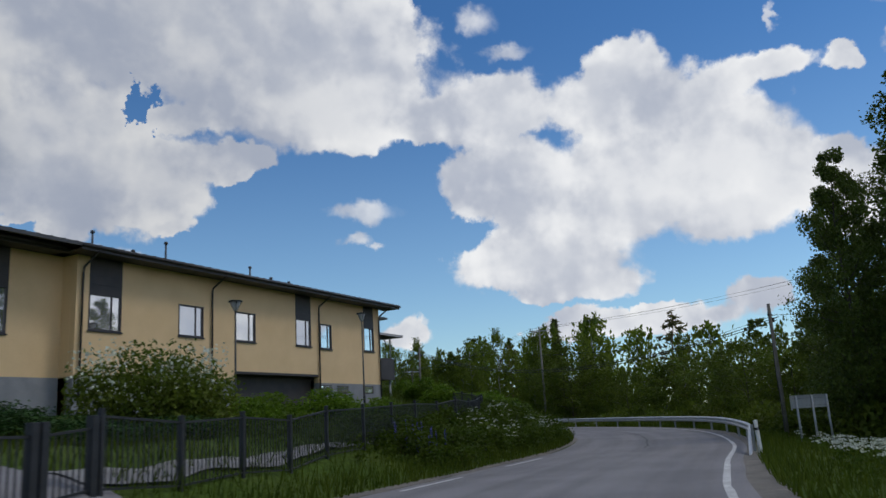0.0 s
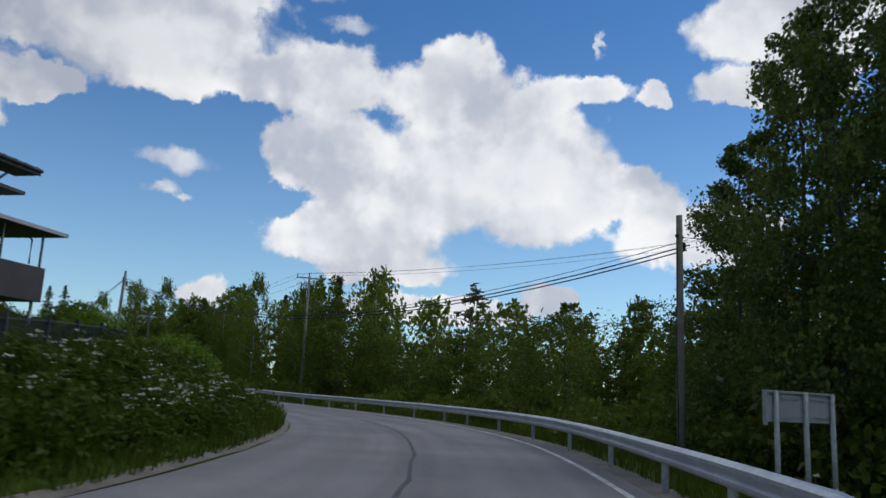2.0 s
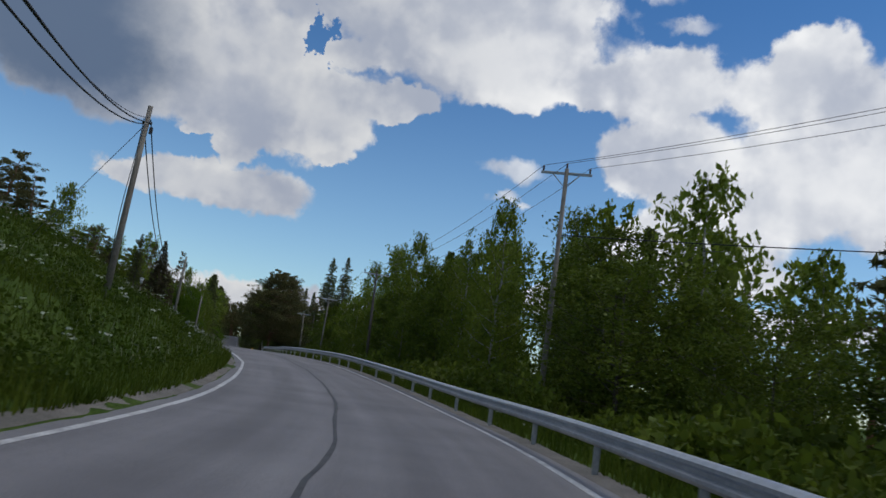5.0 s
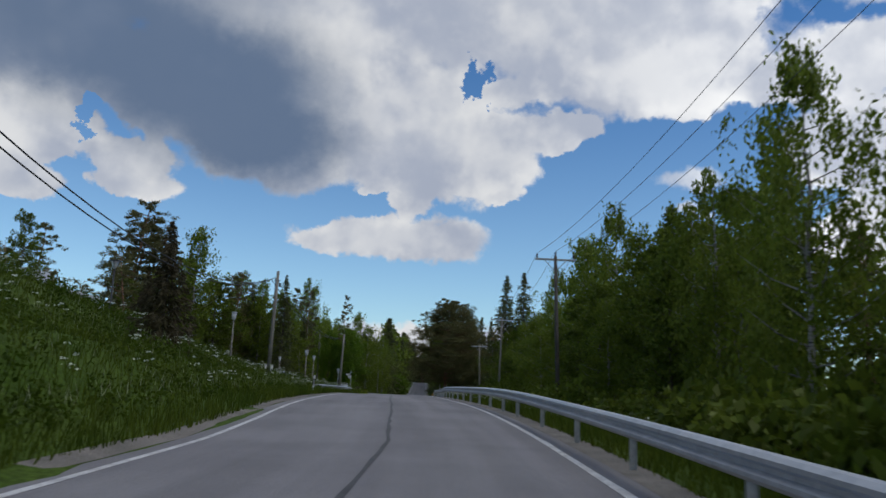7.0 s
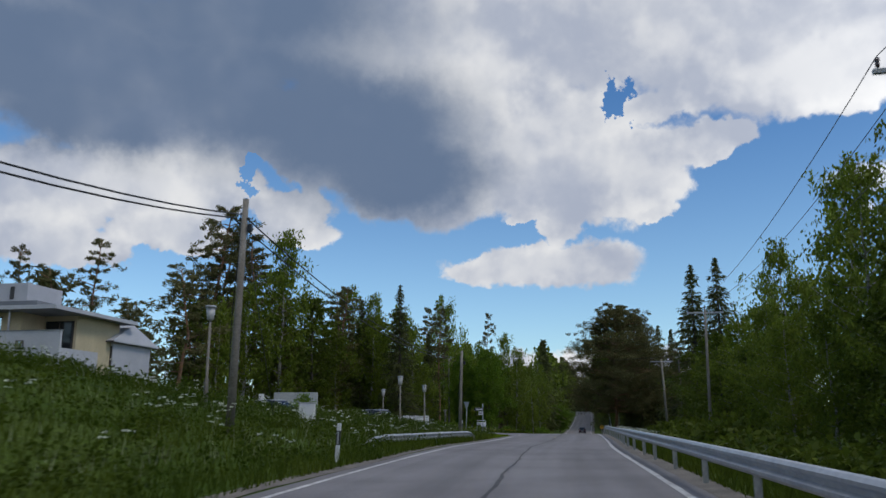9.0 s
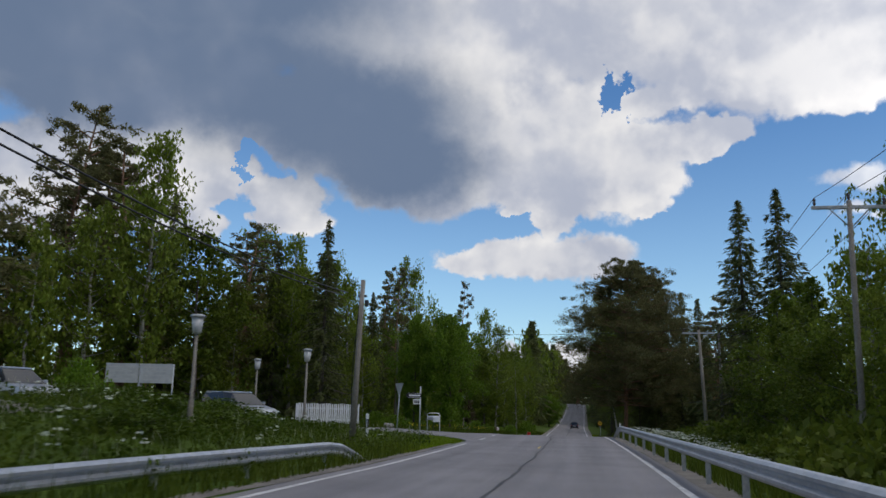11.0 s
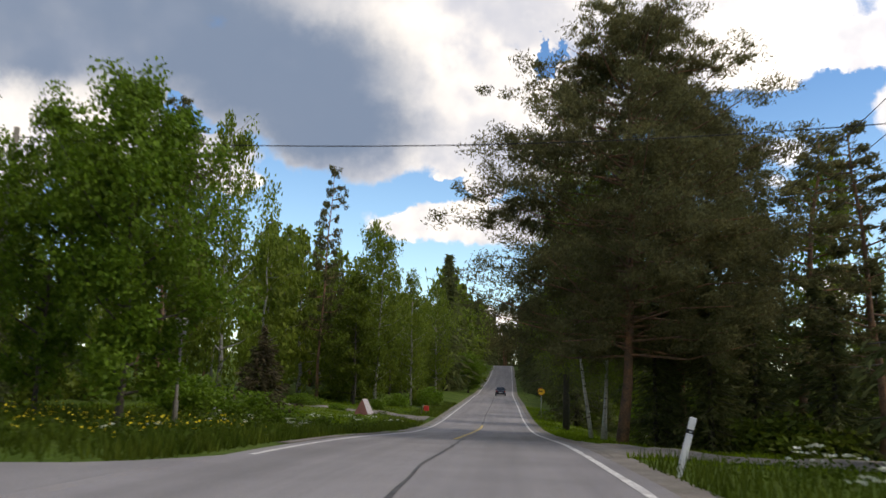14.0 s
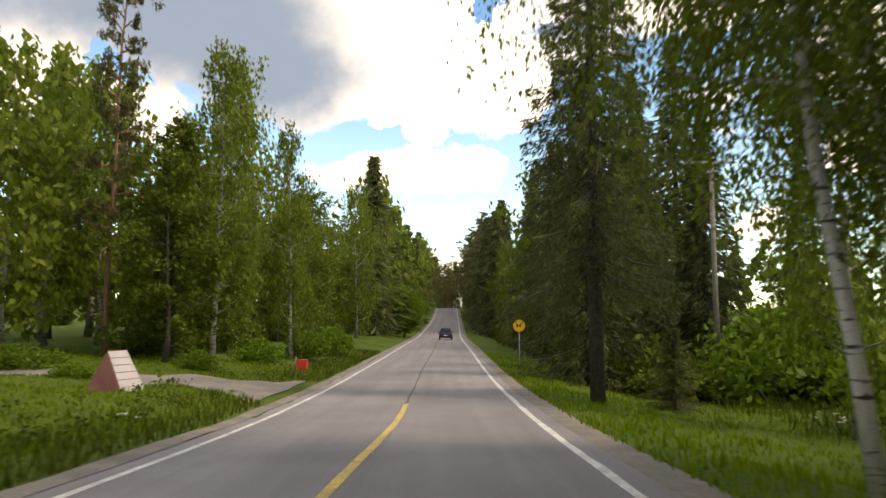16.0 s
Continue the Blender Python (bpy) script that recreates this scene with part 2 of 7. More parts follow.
# ---- materials ----
def material(name, colour, second=None, scale=3.0, rough=0.8, metal=0.0, bump=0.0, bump_scale=40.0, fine=0.0, per_piece=0.0, through_light=0.0, blotch=(0.35, 0.65), shine=0.5):
    """A surface of two colours in blotches, with finer grain, relief and a shade of its own for each piece."""
    m = bpy.data.materials.new(name)
    m.use_nodes = True
    nt = m.node_tree
    link = nt.links.new
    bsdf = nt.nodes["Principled BSDF"]
    bsdf.inputs["Roughness"].default_value, bsdf.inputs["Metallic"].default_value = rough, metal
    bsdf.inputs["Specular IOR Level"].default_value = shine
    tc = nt.nodes.new("ShaderNodeTexCoord")
    big = nt.nodes.new("ShaderNodeTexNoise")
    big.inputs["Scale"].default_value, big.inputs["Detail"].default_value = scale, 5.0
    link(tc.outputs["Object"], big.inputs["Vector"])
    spread = nt.nodes.new("ShaderNodeMapRange")
    link(big.outputs["Fac"], spread.inputs[0])
    spread.inputs[1].default_value, spread.inputs[2].default_value = blotch
    mix = nt.nodes.new("ShaderNodeMix")
    mix.data_type = "RGBA"
    link(spread.outputs[0], mix.inputs[0])
    mix.inputs[6].default_value, mix.inputs[7].default_value = (*colour, 1), (*(second or colour), 1)
    col = mix.outputs[2]
    if fine:
        grain = nt.nodes.new("ShaderNodeTexNoise")
        grain.inputs["Scale"].default_value, grain.inputs["Detail"].default_value = bump_scale, 3.0
        link(tc.outputs["Object"], grain.inputs["Vector"])
        shade = nt.nodes.new("ShaderNodeMapRange")
        link(grain.outputs["Fac"], shade.inputs[0])
        for i, v in zip((1, 2, 3, 4), (0.3, 0.7, 1 - fine, 1 + fine)):
            shade.inputs[i].default_value = v
        mul = nt.nodes.new("ShaderNodeVectorMath")
        mul.operation = "SCALE"
        link(col, mul.inputs[0]), link(shade.outputs[0], mul.inputs["Scale"])
        col = mul.outputs[0]
    if per_piece:
        info = nt.nodes.new("ShaderNodeNewGeometry")
        shade = nt.nodes.new("ShaderNodeMapRange")
        link(info.outputs["Random Per Island"], shade.inputs[0])
        shade.inputs[3].default_value, shade.inputs[4].default_value = 1 - per_piece, 1 + per_piece
        own = nt.nodes.new("ShaderNodeObjectInfo")
        shade2 = nt.nodes.new("ShaderNodeMapRange")
        link(own.outputs["Random"], shade2.inputs[0])
        shade2.inputs[3].default_value, shade2.inputs[4].default_value = 1 - per_piece * 0.5, 1 + per_piece * 0.5
        both = nt.nodes.new("ShaderNodeMath")
        both.operation = "MULTIPLY"
        link(shade.outputs[0], both.inputs[0]), link(shade2.outputs[0], both.inputs[1])
        mul = nt.nodes.new("ShaderNodeVectorMath")
        mul.operation = "SCALE"
        link(col, mul.inputs[0]), link(both.outputs[0], mul.inputs["Scale"])
        col = mul.outputs[0]
    link(col, bsdf.inputs["Base Color"])
    if bump:
        rel = nt.nodes.new("ShaderNodeTexNoise")
        rel.inputs["Scale"].default_value, rel.inputs["Detail"].default_value = bump_scale, 4.0
        link(tc.outputs["Object"], rel.inputs["Vector"])
        b = nt.nodes.new("ShaderNodeBump")
        b.inputs["Strength"].default_value, b.inputs["Distance"].default_value = bump, 0.02
        link(rel.outputs["Fac"], b.inputs["Height"])
        link(b.outputs[0], bsdf.inputs["Normal"])
    if through_light:
        tr = nt.nodes.new("ShaderNodeBsdfTranslucent")
        link(col, tr.inputs[0])
        ms = nt.nodes.new("ShaderNodeMixShader")
        ms.inputs[0].default_value = through_light
        link(bsdf.outputs[0], ms.inputs[1]), link(tr.outputs[0], ms.inputs[2])
        link(ms.outputs[0], nt.nodes["Material Output"].inputs[0])
    return m


def leafy(name, colour, second, rough=0.55, thin=0.35, vary=0.3):
    return material(name, colour, second, 0.5, rough, per_piece=vary, through_light=thin, shine=0.12)


M_ASPHALT = material("asphalt", (0.165, 0.158, 0.163), (0.205, 0.198, 0.202), 0.35, 0.85, bump=0.5, bump_scale=60, fine=0.22)


def streaked(m, amount):
    """Pale and dark streaks along the lanes, and fine stone speckle."""
    nt = m.node_tree
    link = nt.links.new
    bsdf = nt.nodes["Principled BSDF"]
    src = bsdf.inputs["Base Color"].links[0].from_socket
    tc = nt.nodes.new("ShaderNodeTexCoord")
    mp = nt.nodes.new("ShaderNodeMapping")
    mp.inputs[3].default_value = (1.1, 0.035, 1.0)
    link(tc.outputs["UV"], mp.inputs[0])
    n = nt.nodes.new("ShaderNodeTexNoise")
    n.inputs["Scale"].default_value, n.inputs["Detail"].default_value = 1.0, 6.0
    link(mp.outputs[0], n.inputs["Vector"])
    r = nt.nodes.new("ShaderNodeMapRange")
    link(n.outputs["Fac"], r.inputs[0])
    for i, v in zip((1, 2, 3, 4), (0.3, 0.7, 1 - amount, 1 + amount)):
        r.inputs[i].default_value = v
    mul = nt.nodes.new("ShaderNodeVectorMath")
    mul.operation = "SCALE"
    link(src, mul.inputs[0]), link(r.outputs[0], mul.inputs["Scale"])
    link(mul.outputs[0], bsdf.inputs["Base Color"])
    return m


streaked(M_ASPHALT, 0.2)
M_CRACK = material("sealed_crack", (0.03, 0.03, 0.032), (0.06, 0.06, 0.06), 2.0, 0.7, fine=0.3, bump_scale=30)
M_LINE = material("worn_white_line", (0.62, 0.62, 0.60), (0.40, 0.39, 0.38), 3.0, 0.7, fine=0.3, bump_scale=25)
M_YELLOW = material("worn_yellow_line", (0.62, 0.42, 0.06), (0.33, 0.26, 0.12), 3.0, 0.7, fine=0.3, bump_scale=25)
M_GRAVEL = material("gravel", (0.20, 0.18, 0.155), (0.13, 0.12, 0.10), 1.2, 0.95, bump=0.8, bump_scale=35, fine=0.35)
M_GROUND = material("meadow_ground", (0.045, 0.080, 0.010), (0.070, 0.102, 0.018), 0.25, 0.95, bump=0.8, bump_scale=9, fine=0.4, shine=0.1)
M_GRASS = leafy("grass_blades", (0.048, 0.078, 0.007), (0.084, 0.112, 0.012), 0.7, 0.38, 0.3)
M_LAWN = leafy("lawn_blades", (0.135, 0.215, 0.008), (0.175, 0.250, 0.014), 0.7, 0.42, 0.3)
M_SEED = leafy("grass_seed_heads", (0.30, 0.32, 0.20), (0.22, 0.25, 0.13), 0.8, 0.3, 0.3)
M_UMBEL = leafy("white_umbels", (0.72, 0.74, 0.66), (0.55, 0.60, 0.45), 0.8, 0.3, 0.2)
M_HERB = leafy("herb_leaves", (0.047, 0.082, 0.007), (0.080, 0.116, 0.012), 0.5, 0.38, 0.3)
M_BUTTER = leafy("yellow_flowers", (0.70, 0.55, 0.03), (0.6, 0.5, 0.05), 0.7, 0.2, 0.2)
M_LUPIN = leafy("blue_lupins", (0.10, 0.10, 0.34), (0.16, 0.13, 0.40), 0.7, 0.2, 0.3)
M_BIRCH = leafy("birch_leaves", (0.128, 0.182, 0.020), (0.178, 0.226, 0.034), 0.45, 0.5)
M_ASPEN = leafy("aspen_leaves", (0.074, 0.108, 0.018), (0.110, 0.146, 0.030), 0.35, 0.36)
M_ALDER = leafy("alder_leaves", (0.080, 0.118, 0.012), (0.124, 0.162, 0.022), 0.45, 0.38)
M_MAPLE = leafy("maple_leaves", (0.094, 0.172, 0.012), (0.138, 0.220, 0.024), 0.45, 0.42)
M_SPRUCE = leafy("spruce_needles", (0.088, 0.108, 0.034), (0.120, 0.132, 0.050), 0.6, 0.45)
M_PINE = leafy("pine_needles", (0.112, 0.114, 0.044), (0.150, 0.142, 0.060), 0.6, 0.45)
M_JUNIPER = leafy("juniper_needles", (0.030, 0.075, 0.018), (0.050, 0.100, 0.028), 0.6, 0.15)
M_THUJA = leafy("dark_russet_needles", (0.075, 0.068, 0.034), (0.100, 0.080, 0.046), 0.6, 0.25)
M_BARK = material("grey_brown_bark", (0.10, 0.085, 0.070), (0.055, 0.048, 0.042), 6.0, 0.95, bump=0.9, bump_scale=18, fine=0.35)
M_PINEBARK = material("orange_pine_bark", (0.26, 0.135, 0.070), (0.13, 0.085, 0.060), 3.0, 0.95, bump=0.9, bump_scale=14, fine=0.35)
M_BIRCHBARK = material("white_birch_bark", (0.62, 0.60, 0.56), (0.06, 0.055, 0.05), 2.6, 0.75, bump=0.4, bump_scale=20, fine=0.15, blotch=(0.56, 0.66))


def banded(m, squeeze):
    """Dark marks drawn out sideways round the trunk."""
    nt = m.node_tree
    for n in [n for n in nt.nodes if n.bl_idname == "ShaderNodeTexNoise"]:
        src = n.inputs["Vector"].links[0].from_socket
        mp = nt.nodes.new("ShaderNodeMapping")
        mp.inputs[3].default_value = (1.0, 1.0, squeeze)
        nt.links.new(src, mp.inputs[0])
        nt.links.new(mp.outputs[0], n.inputs["Vector"])


banded(M_BIRCHBARK, 5.0)
M_GREYBIRCH = material("grey_birch_bark", (0.30, 0.29, 0.26), (0.07, 0.065, 0.06), 2.6, 0.8, bump=0.4, bump_scale=20, fine=0.15, blotch=(0.5, 0.64))
banded(M_GREYBIRCH, 5.0)
M_POLE = material("weathered_pole_wood", (0.155, 0.140, 0.115), (0.22, 0.205, 0.175), 1.6, 0.9, bump=0.4, bump_scale=24, fine=0.25)
M_POLEDARK = material("tarred_pole_wood", (0.055, 0.048, 0.042), (0.085, 0.075, 0.066), 1.6, 0.9, bump=0.4, bump_scale=24, fine=0.25)
M_STEEL = material("galvanised_steel", (0.42, 0.45, 0.48), (0.52, 0.54, 0.56), 1.5, 0.42, 0.75, fine=0.12, bump_scale=12)
M_POSTSTEEL = material("dull_galvanised_steel", (0.40, 0.42, 0.42), (0.30, 0.32, 0.32), 3.0, 0.6, 0.4, fine=0.15, bump_scale=15)
M_CABLE = material("black_cable", (0.012, 0.012, 0.013), rough=0.6)
M_WIRE = material("bare_wire", (0.10, 0.10, 0.11), rough=0.5, metal=0.5)
M_PORCELAIN = material("brown_insulator", (0.06, 0.04, 0.035), rough=0.25)
M_STUCCO = material("yellow_stucco", (0.80, 0.585, 0.335), (0.75, 0.54, 0.30), 0.8, 0.95, bump=0.25, bump_scale=55, fine=0.06)
M_PLINTH = material("grey_plinth_concrete", (0.27, 0.28, 0.30), (0.21, 0.22, 0.235), 1.2, 0.95, bump=0.3, bump_scale=30, fine=0.12)
M_PANEL = material("dark_brown_panel", (0.045, 0.040, 0.040), (0.060, 0.052, 0.050), 2.0, 0.6, fine=0.1)
M_FRAME = material("dark_window_frame", (0.035, 0.032, 0.032), (0.05, 0.045, 0.045), 4.0, 0.5)
M_ROOF = material("dark_sheet_roof", (0.050, 0.052, 0.056), (0.075, 0.075, 0.078), 0.9, 0.5, 0.2, bump=0.2, bump_scale=15, fine=0.15)
M_IRON = material("black_painted_iron", (0.018, 0.020, 0.022), (0.03, 0.032, 0.034), 5.0, 0.5, fine=0.1)
M_WHITE = material("white_paint", (0.74, 0.75, 0.74), (0.66, 0.67, 0.66), 2.5, 0.6, fine=0.06)
M_BLACK = material("black_band", (0.012, 0.012, 0.013), rough=0.6)
M_SIGNBACK = material("grey_sign_back", (0.42, 0.44, 0.45), (0.34, 0.36, 0.37), 2.5, 0.55, 0.3, fine=0.08)
M_SIGNYELLOW = material("yellow_sign_face", (0.80, 0.50, 0.02), (0.74, 0.45, 0.03), 4.0, 0.45)
M_RED = material("red_paint", (0.52, 0.03, 0.02), (0.42, 0.03, 0.02), 3.0, 0.5)
M_ROSE = material("faded_red_boards", (0.24, 0.09, 0.08), (0.30, 0.14, 0.12), 1.5, 0.8, fine=0.15)
M_GREYROOF = material("pale_board_side", (0.46, 0.42, 0.42), (0.40, 0.36, 0.36), 1.5, 0.8, fine=0.12)
M_SILVER = material("silver_car_paint", (0.50, 0.52, 0.55), (0.46, 0.48, 0.50), 1.0, 0.3, 0.6)
M_NAVY = material("dark_car_paint", (0.03, 0.035, 0.045), (0.04, 0.045, 0.055), 1.0, 0.3, 0.4)
M_RUBBER = material("tyre_rubber", (0.02, 0.02, 0.02), rough=0.85)
M_LAMPRED = material("red_lamp_glass", (0.40, 0.02, 0.02), rough=0.2)
M_MILK = material("milky_lamp_glass", (0.42, 0.43, 0.43), (0.36, 0.37, 0.37), 3.0, 0.3)
M_PATH = material("pale_concrete_path", (0.24, 0.235, 0.23), (0.19, 0.185, 0.18), 1.2, 0.95, bump=0.3, bump_scale=30, fine=0.12)
M_STONE = material("grey_granite", (0.30, 0.29, 0.28), (0.20, 0.195, 0.19), 3.0, 0.9, bump=0.6, bump_scale=14, fine=0.2)


def glass_material():
    m = bpy.data.materials.new("window_glass")
    m.use_nodes = True
    b = m.node_tree.nodes["Principled BSDF"]
    b.inputs["Base Color"].default_value = (0.80, 0.82, 0.84, 1)
    b.inputs["Metallic"].default_value, b.inputs["Roughness"].default_value = 0.85, 0.03
    return m


M_GLASS = glass_material()
M_GLASSDARK = material("tinted_car_glass", (0.02, 0.024, 0.028), rough=0.08)


# ---- mesh helpers ----
def mesh_from(name, verts, faces, mats, smooth=False, index=None):
    me = bpy.data.meshes.new(name)
    me.from_pydata([tuple(v) for v in verts], [], [tuple(f) for f in faces])
    for m in mats:
        me.materials.append(m)
    if index is not None:
        me.polygons.foreach_set("material_index", np.asarray(index, dtype=np.int32))
    if smooth:
        me.polygons.foreach_set("use_smooth", np.ones(len(me.polygons), dtype=bool))
    me.update()
    return me


def quads_mesh(name, v, mats):
    """One mesh of loose four-cornered leaves: v is (n, 4, 3)."""
    n = len(v)
    me = bpy.data.meshes.new(name)
    me.vertices.add(4 * n), me.loops.add(4 * n), me.polygons.add(n)
    me.vertices.foreach_set("co", np.ascontiguousarray(v, dtype=np.float32).ravel())
    me.loops.foreach_set("vertex_index", np.arange(4 * n, dtype=np.int32))
    me.polygons.foreach_set("loop_start", np.arange(0, 4 * n, 4, dtype=np.int32))
    me.polygons.foreach_set("loop_total", np.full(n, 4, dtype=np.int32))
    for m in mats:
        me.materials.append(m)
    me.update(calc_edges=True)
    return me


def part(name, bm, mat, parent, label=""):
    """Links a bmesh, or a finished mesh, as one mesh object under a thing or a part."""
    if isinstance(bm, bmesh.types.BMesh):
        me = bpy.data.meshes.new(name)
        bm.to_mesh(me)
        bm.free()
        me.materials.append(mat)
    else:
        me = bm
    ob = new(name, me)
    ob.parent = parent
    if label:
        ob["label"] = label
    return ob


def thing(name, at, label, category, group="", kind="", turn=0.0):
    ob = tagged(new(name), label, category, group, kind)
    ob.matrix_world = pose(*at, 0, 0, turn)
    return ob


def box(bm, x0, x1, y0, y1, z0, z1, bevel=0.0):
    vs = bmesh.ops.create_cube(bm, size=1)["verts"]
    bmesh.ops.transform(bm, matrix=Matrix.Translation(((x0 + x1) / 2, (y0 + y1) / 2, (z0 + z1) / 2)) @ Matrix.Diagonal((x1 - x0, y1 - y0, z1 - z0, 1)), verts=vs)
    if bevel:
        edges = list({e for v in vs for e in v.link_edges})
        bmesh.ops.bevel(bm, geom=edges, offset=bevel, segments=2, affect="EDGES", profile=0.6)
    return bm


def boxed(*args, **kw):
    return box(bmesh.new(), *args, **kw)


def tube(points, radii, sides=8, cap=True):
    """Verts and faces of a round tube through points."""
    pts = [Vector(p) for p in points]
    verts, faces = [], []
    up = Vector((0.13, 0.21, 0.97))
    for i, p in enumerate(pts):
        t = (pts[min(i + 1, len(pts) - 1)] - pts[max(i - 1, 0)]).normalized()
        a = t.cross(up if abs(t.dot(up)) < 0.95 else Vector((1, 0, 0))).normalized()
        b = t.cross(a)
        for k in range(sides):
            w = 2 * math.pi * k / sides
            verts.append(p + (a * math.cos(w) + b * math.sin(w)) * radii[i])
    for i in range(len(pts) - 1):
        for k in range(sides):
            k2 = (k + 1) % sides
            faces.append((i * sides + k, i * sides + k2, (i + 1) * sides + k2, (i + 1) * sides + k))
    if cap:
        faces.append(tuple(range(sides))[::-1])
        faces.append(tuple((len(pts) - 1) * sides + k for k in range(sides)))
    return verts, faces


def joined_tubes(name, tubes, mat, smooth=True):
    verts, faces = [], []
    for v, f in tubes:
        o = len(verts)
        verts += v
        faces += [tuple(i + o for i in g) for g in f]
    return mesh_from(name, verts, faces, [mat], smooth)


def rod(name, a, b, r, mat, parent, sides=10, r2=None, label=""):
    return part(name, joined_tubes(name, [tube([a, b], [r, r if r2 is None else r2], sides)], mat), None, parent, label)


# ---- the road's line: where the car runs; the edges lie 2 m to its right and 5 m to its left ----
ROAD = [(-16.0, -26.0, 0.0), (-8.5, -13.0, 0.0), (0.0, 0.0, 0.0), (6.6, 9.0, 0.0), (14.4, 17.1, -0.13), (22.9, 25.3, -0.15), (30.5, 35.0, -0.03),
        (36.2, 46.2, 0.03), (39.4, 58.0, 0.11), (41.05, 70.4, 0.25), (41.7, 84.2, 0.63), (41.62, 97.8, 1.0), (41.35, 114.0, 1.14), (41.15, 131.6, 1.18),
        (41.5, 146.2, 1.08), (41.7, 161.2, 1.03), (41.72, 175.0, 1.0), (41.8, 185.0, 0.73), (41.9, 193.0, 0.39), (42.0, 201.5, -0.1),
        (42.1, 211.0, -0.62), (42.25, 222.0, -1.03), (42.5, 238.0, -1.27), (43.0, 265.0, -1.25), (43.55, 300.0, -1.2), (44.1, 325.0, -1.0),
        (45.8, 390.0, 1.2), (47.2, 450.0, 4.6), (47.7, 480.0, 5.7), (48.6, 515.0, 6.1), (53.0, 550.0, 5.7), (66.0, 590.0, 5.0), (95.0, 640.0, 4.5)]


def smooth_line(pts, step=1.0):
    """A Catmull-Rom curve through pts, sampled about every step metres."""
    p = np.array([pts[0]] + list(pts) + [pts[-1]], dtype=float)
    p[0], p[-1] = 2 * p[1] - p[2], 2 * p[-2] - p[-3]
    out = []
    for i in range(1, len(p) - 2):
        n = max(2, int(np.linalg.norm(p[i + 1] - p[i]) / step))
        for k in range(n):
            t = k / n
            m0, m1 = (p[i + 1] - p[i - 1]) / 2, (p[i + 2] - p[i]) / 2
            out.append((2 * t**3 - 3 * t**2 + 1) * p[i] + (t**3 - 2 * t**2 + t) * m0 + (-2 * t**3 + 3 * t**2) * p[i + 1] + (t**3 - t**2) * m1)
    out.append(p[-2])
    return np.array(out)


LINE = smooth_line(ROAD)
TAN = np.gradient(LINE[:, :2], axis=0)
TAN /= np.linalg.norm(TAN, axis=1)[:, None]
RIGHT = np.stack([TAN[:, 1], -TAN[:, 0]], axis=1)


def right_line(y):
    """How far the right edge line lies from the car's line."""
    return np.interp(y, (25, 50), (1.75, 2.05))


def left_line(y):
    """How far the left edge line lies from the car's line."""
    return np.interp(y, (20, 45, 60, 70, 84, 100, 115, 160, 185, 206, 214, 240), (-4.85, -4.6, -4.55, -4.45, -4.1, -4.6, -4.85, -4.85, -4.6, -3.95, -4.0, -4.3))


def mid_line(y):
    return (left_line(y) + right_line(y)) / 2


def joint_line(y):
    """The sealed joint, which leaves the middle in the bend."""
    return mid_line(y) + np.interp(y, (26, 36, 65, 86), (-0.1, -0.2, -0.2, 0.05))


def road_coords(x, y):
    """Index of the nearest place on the car's line, and the signed distance from it, right positive."""
    x, y = np.atleast_1d(np.asarray(x, float)), np.atleast_1d(np.asarray(y, float))
    idx, off = np.empty(len(x), int), np.empty(len(x))
    for a in range(0, len(x), 4000):
        s = slice(a, a + 4000)
        dx, dy = x[s, None] - LINE[None, :, 0], y[s, None] - LINE[None, :, 1]
        d2 = dx**2 + dy**2
        i = d2.argmin(axis=1)
        k = np.arange(len(i))
        side = dx[k, i] * RIGHT[i, 0] + dy[k, i] * RIGHT[i, 1]
        idx[s], off[s] = i, np.where(side < 0, -1, 1) * np.sqrt(d2[k, i])
    return idx, off


# height of the land over the road, on the left: by the road's y, at these distances from the asphalt
BANK_AT = np.array([0.0, 1.2, 4.0, 9.0, 16.0, 30.0])
BANK = np.array([(-20, 0.0, 0.3, 0.7, 1.5, 2.5), (6, 0.08, 0.75, 1.2, 2.2, 3.0), (20, 0.1, 1.05, 1.5, 2.5, 3.0), (32, 0.2, 1.25, 1.7, 2.5, 3.0), (45, 0.3, 1.5, 2.2, 2.9, 3.5),
                 (60, 0.3, 1.9, 3.6, 5.4, 6.8), (78, 0.3, 2.0, 4.4, 6.7, 8.3), (97, 0.25, 1.5, 3.7, 5.8, 7.4), (118, 0.1, 0.95, 2.6, 4.1, 5.0), (132, 0.1, 0.65, 1.6, 2.2, 2.7),
                 (148, 0.05, 0.6, 1.15, 1.3, 1.6), (157, 0.03, 0.3, 0.65, 0.8, 1.1), (165, 0.0, 0.03, 0.12, 0.25, 0.6), (190, 0.0, 0.1, 0.3, 0.5, 0.9), (215, 0.1, 0.35, 0.7, 1.0, 1.4), (260, 0.2, 0.6, 1.0, 1.5, 2.0)])
# and on the right, with a scale for how deep the ditch falls
DITCH_AT = np.array([0.0, 1.2, 4.5, 12.0, 30.0, 80.0])
DITCH = np.array([0.0, -0.15, -1.1, -1.7, -1.9, -1.5])


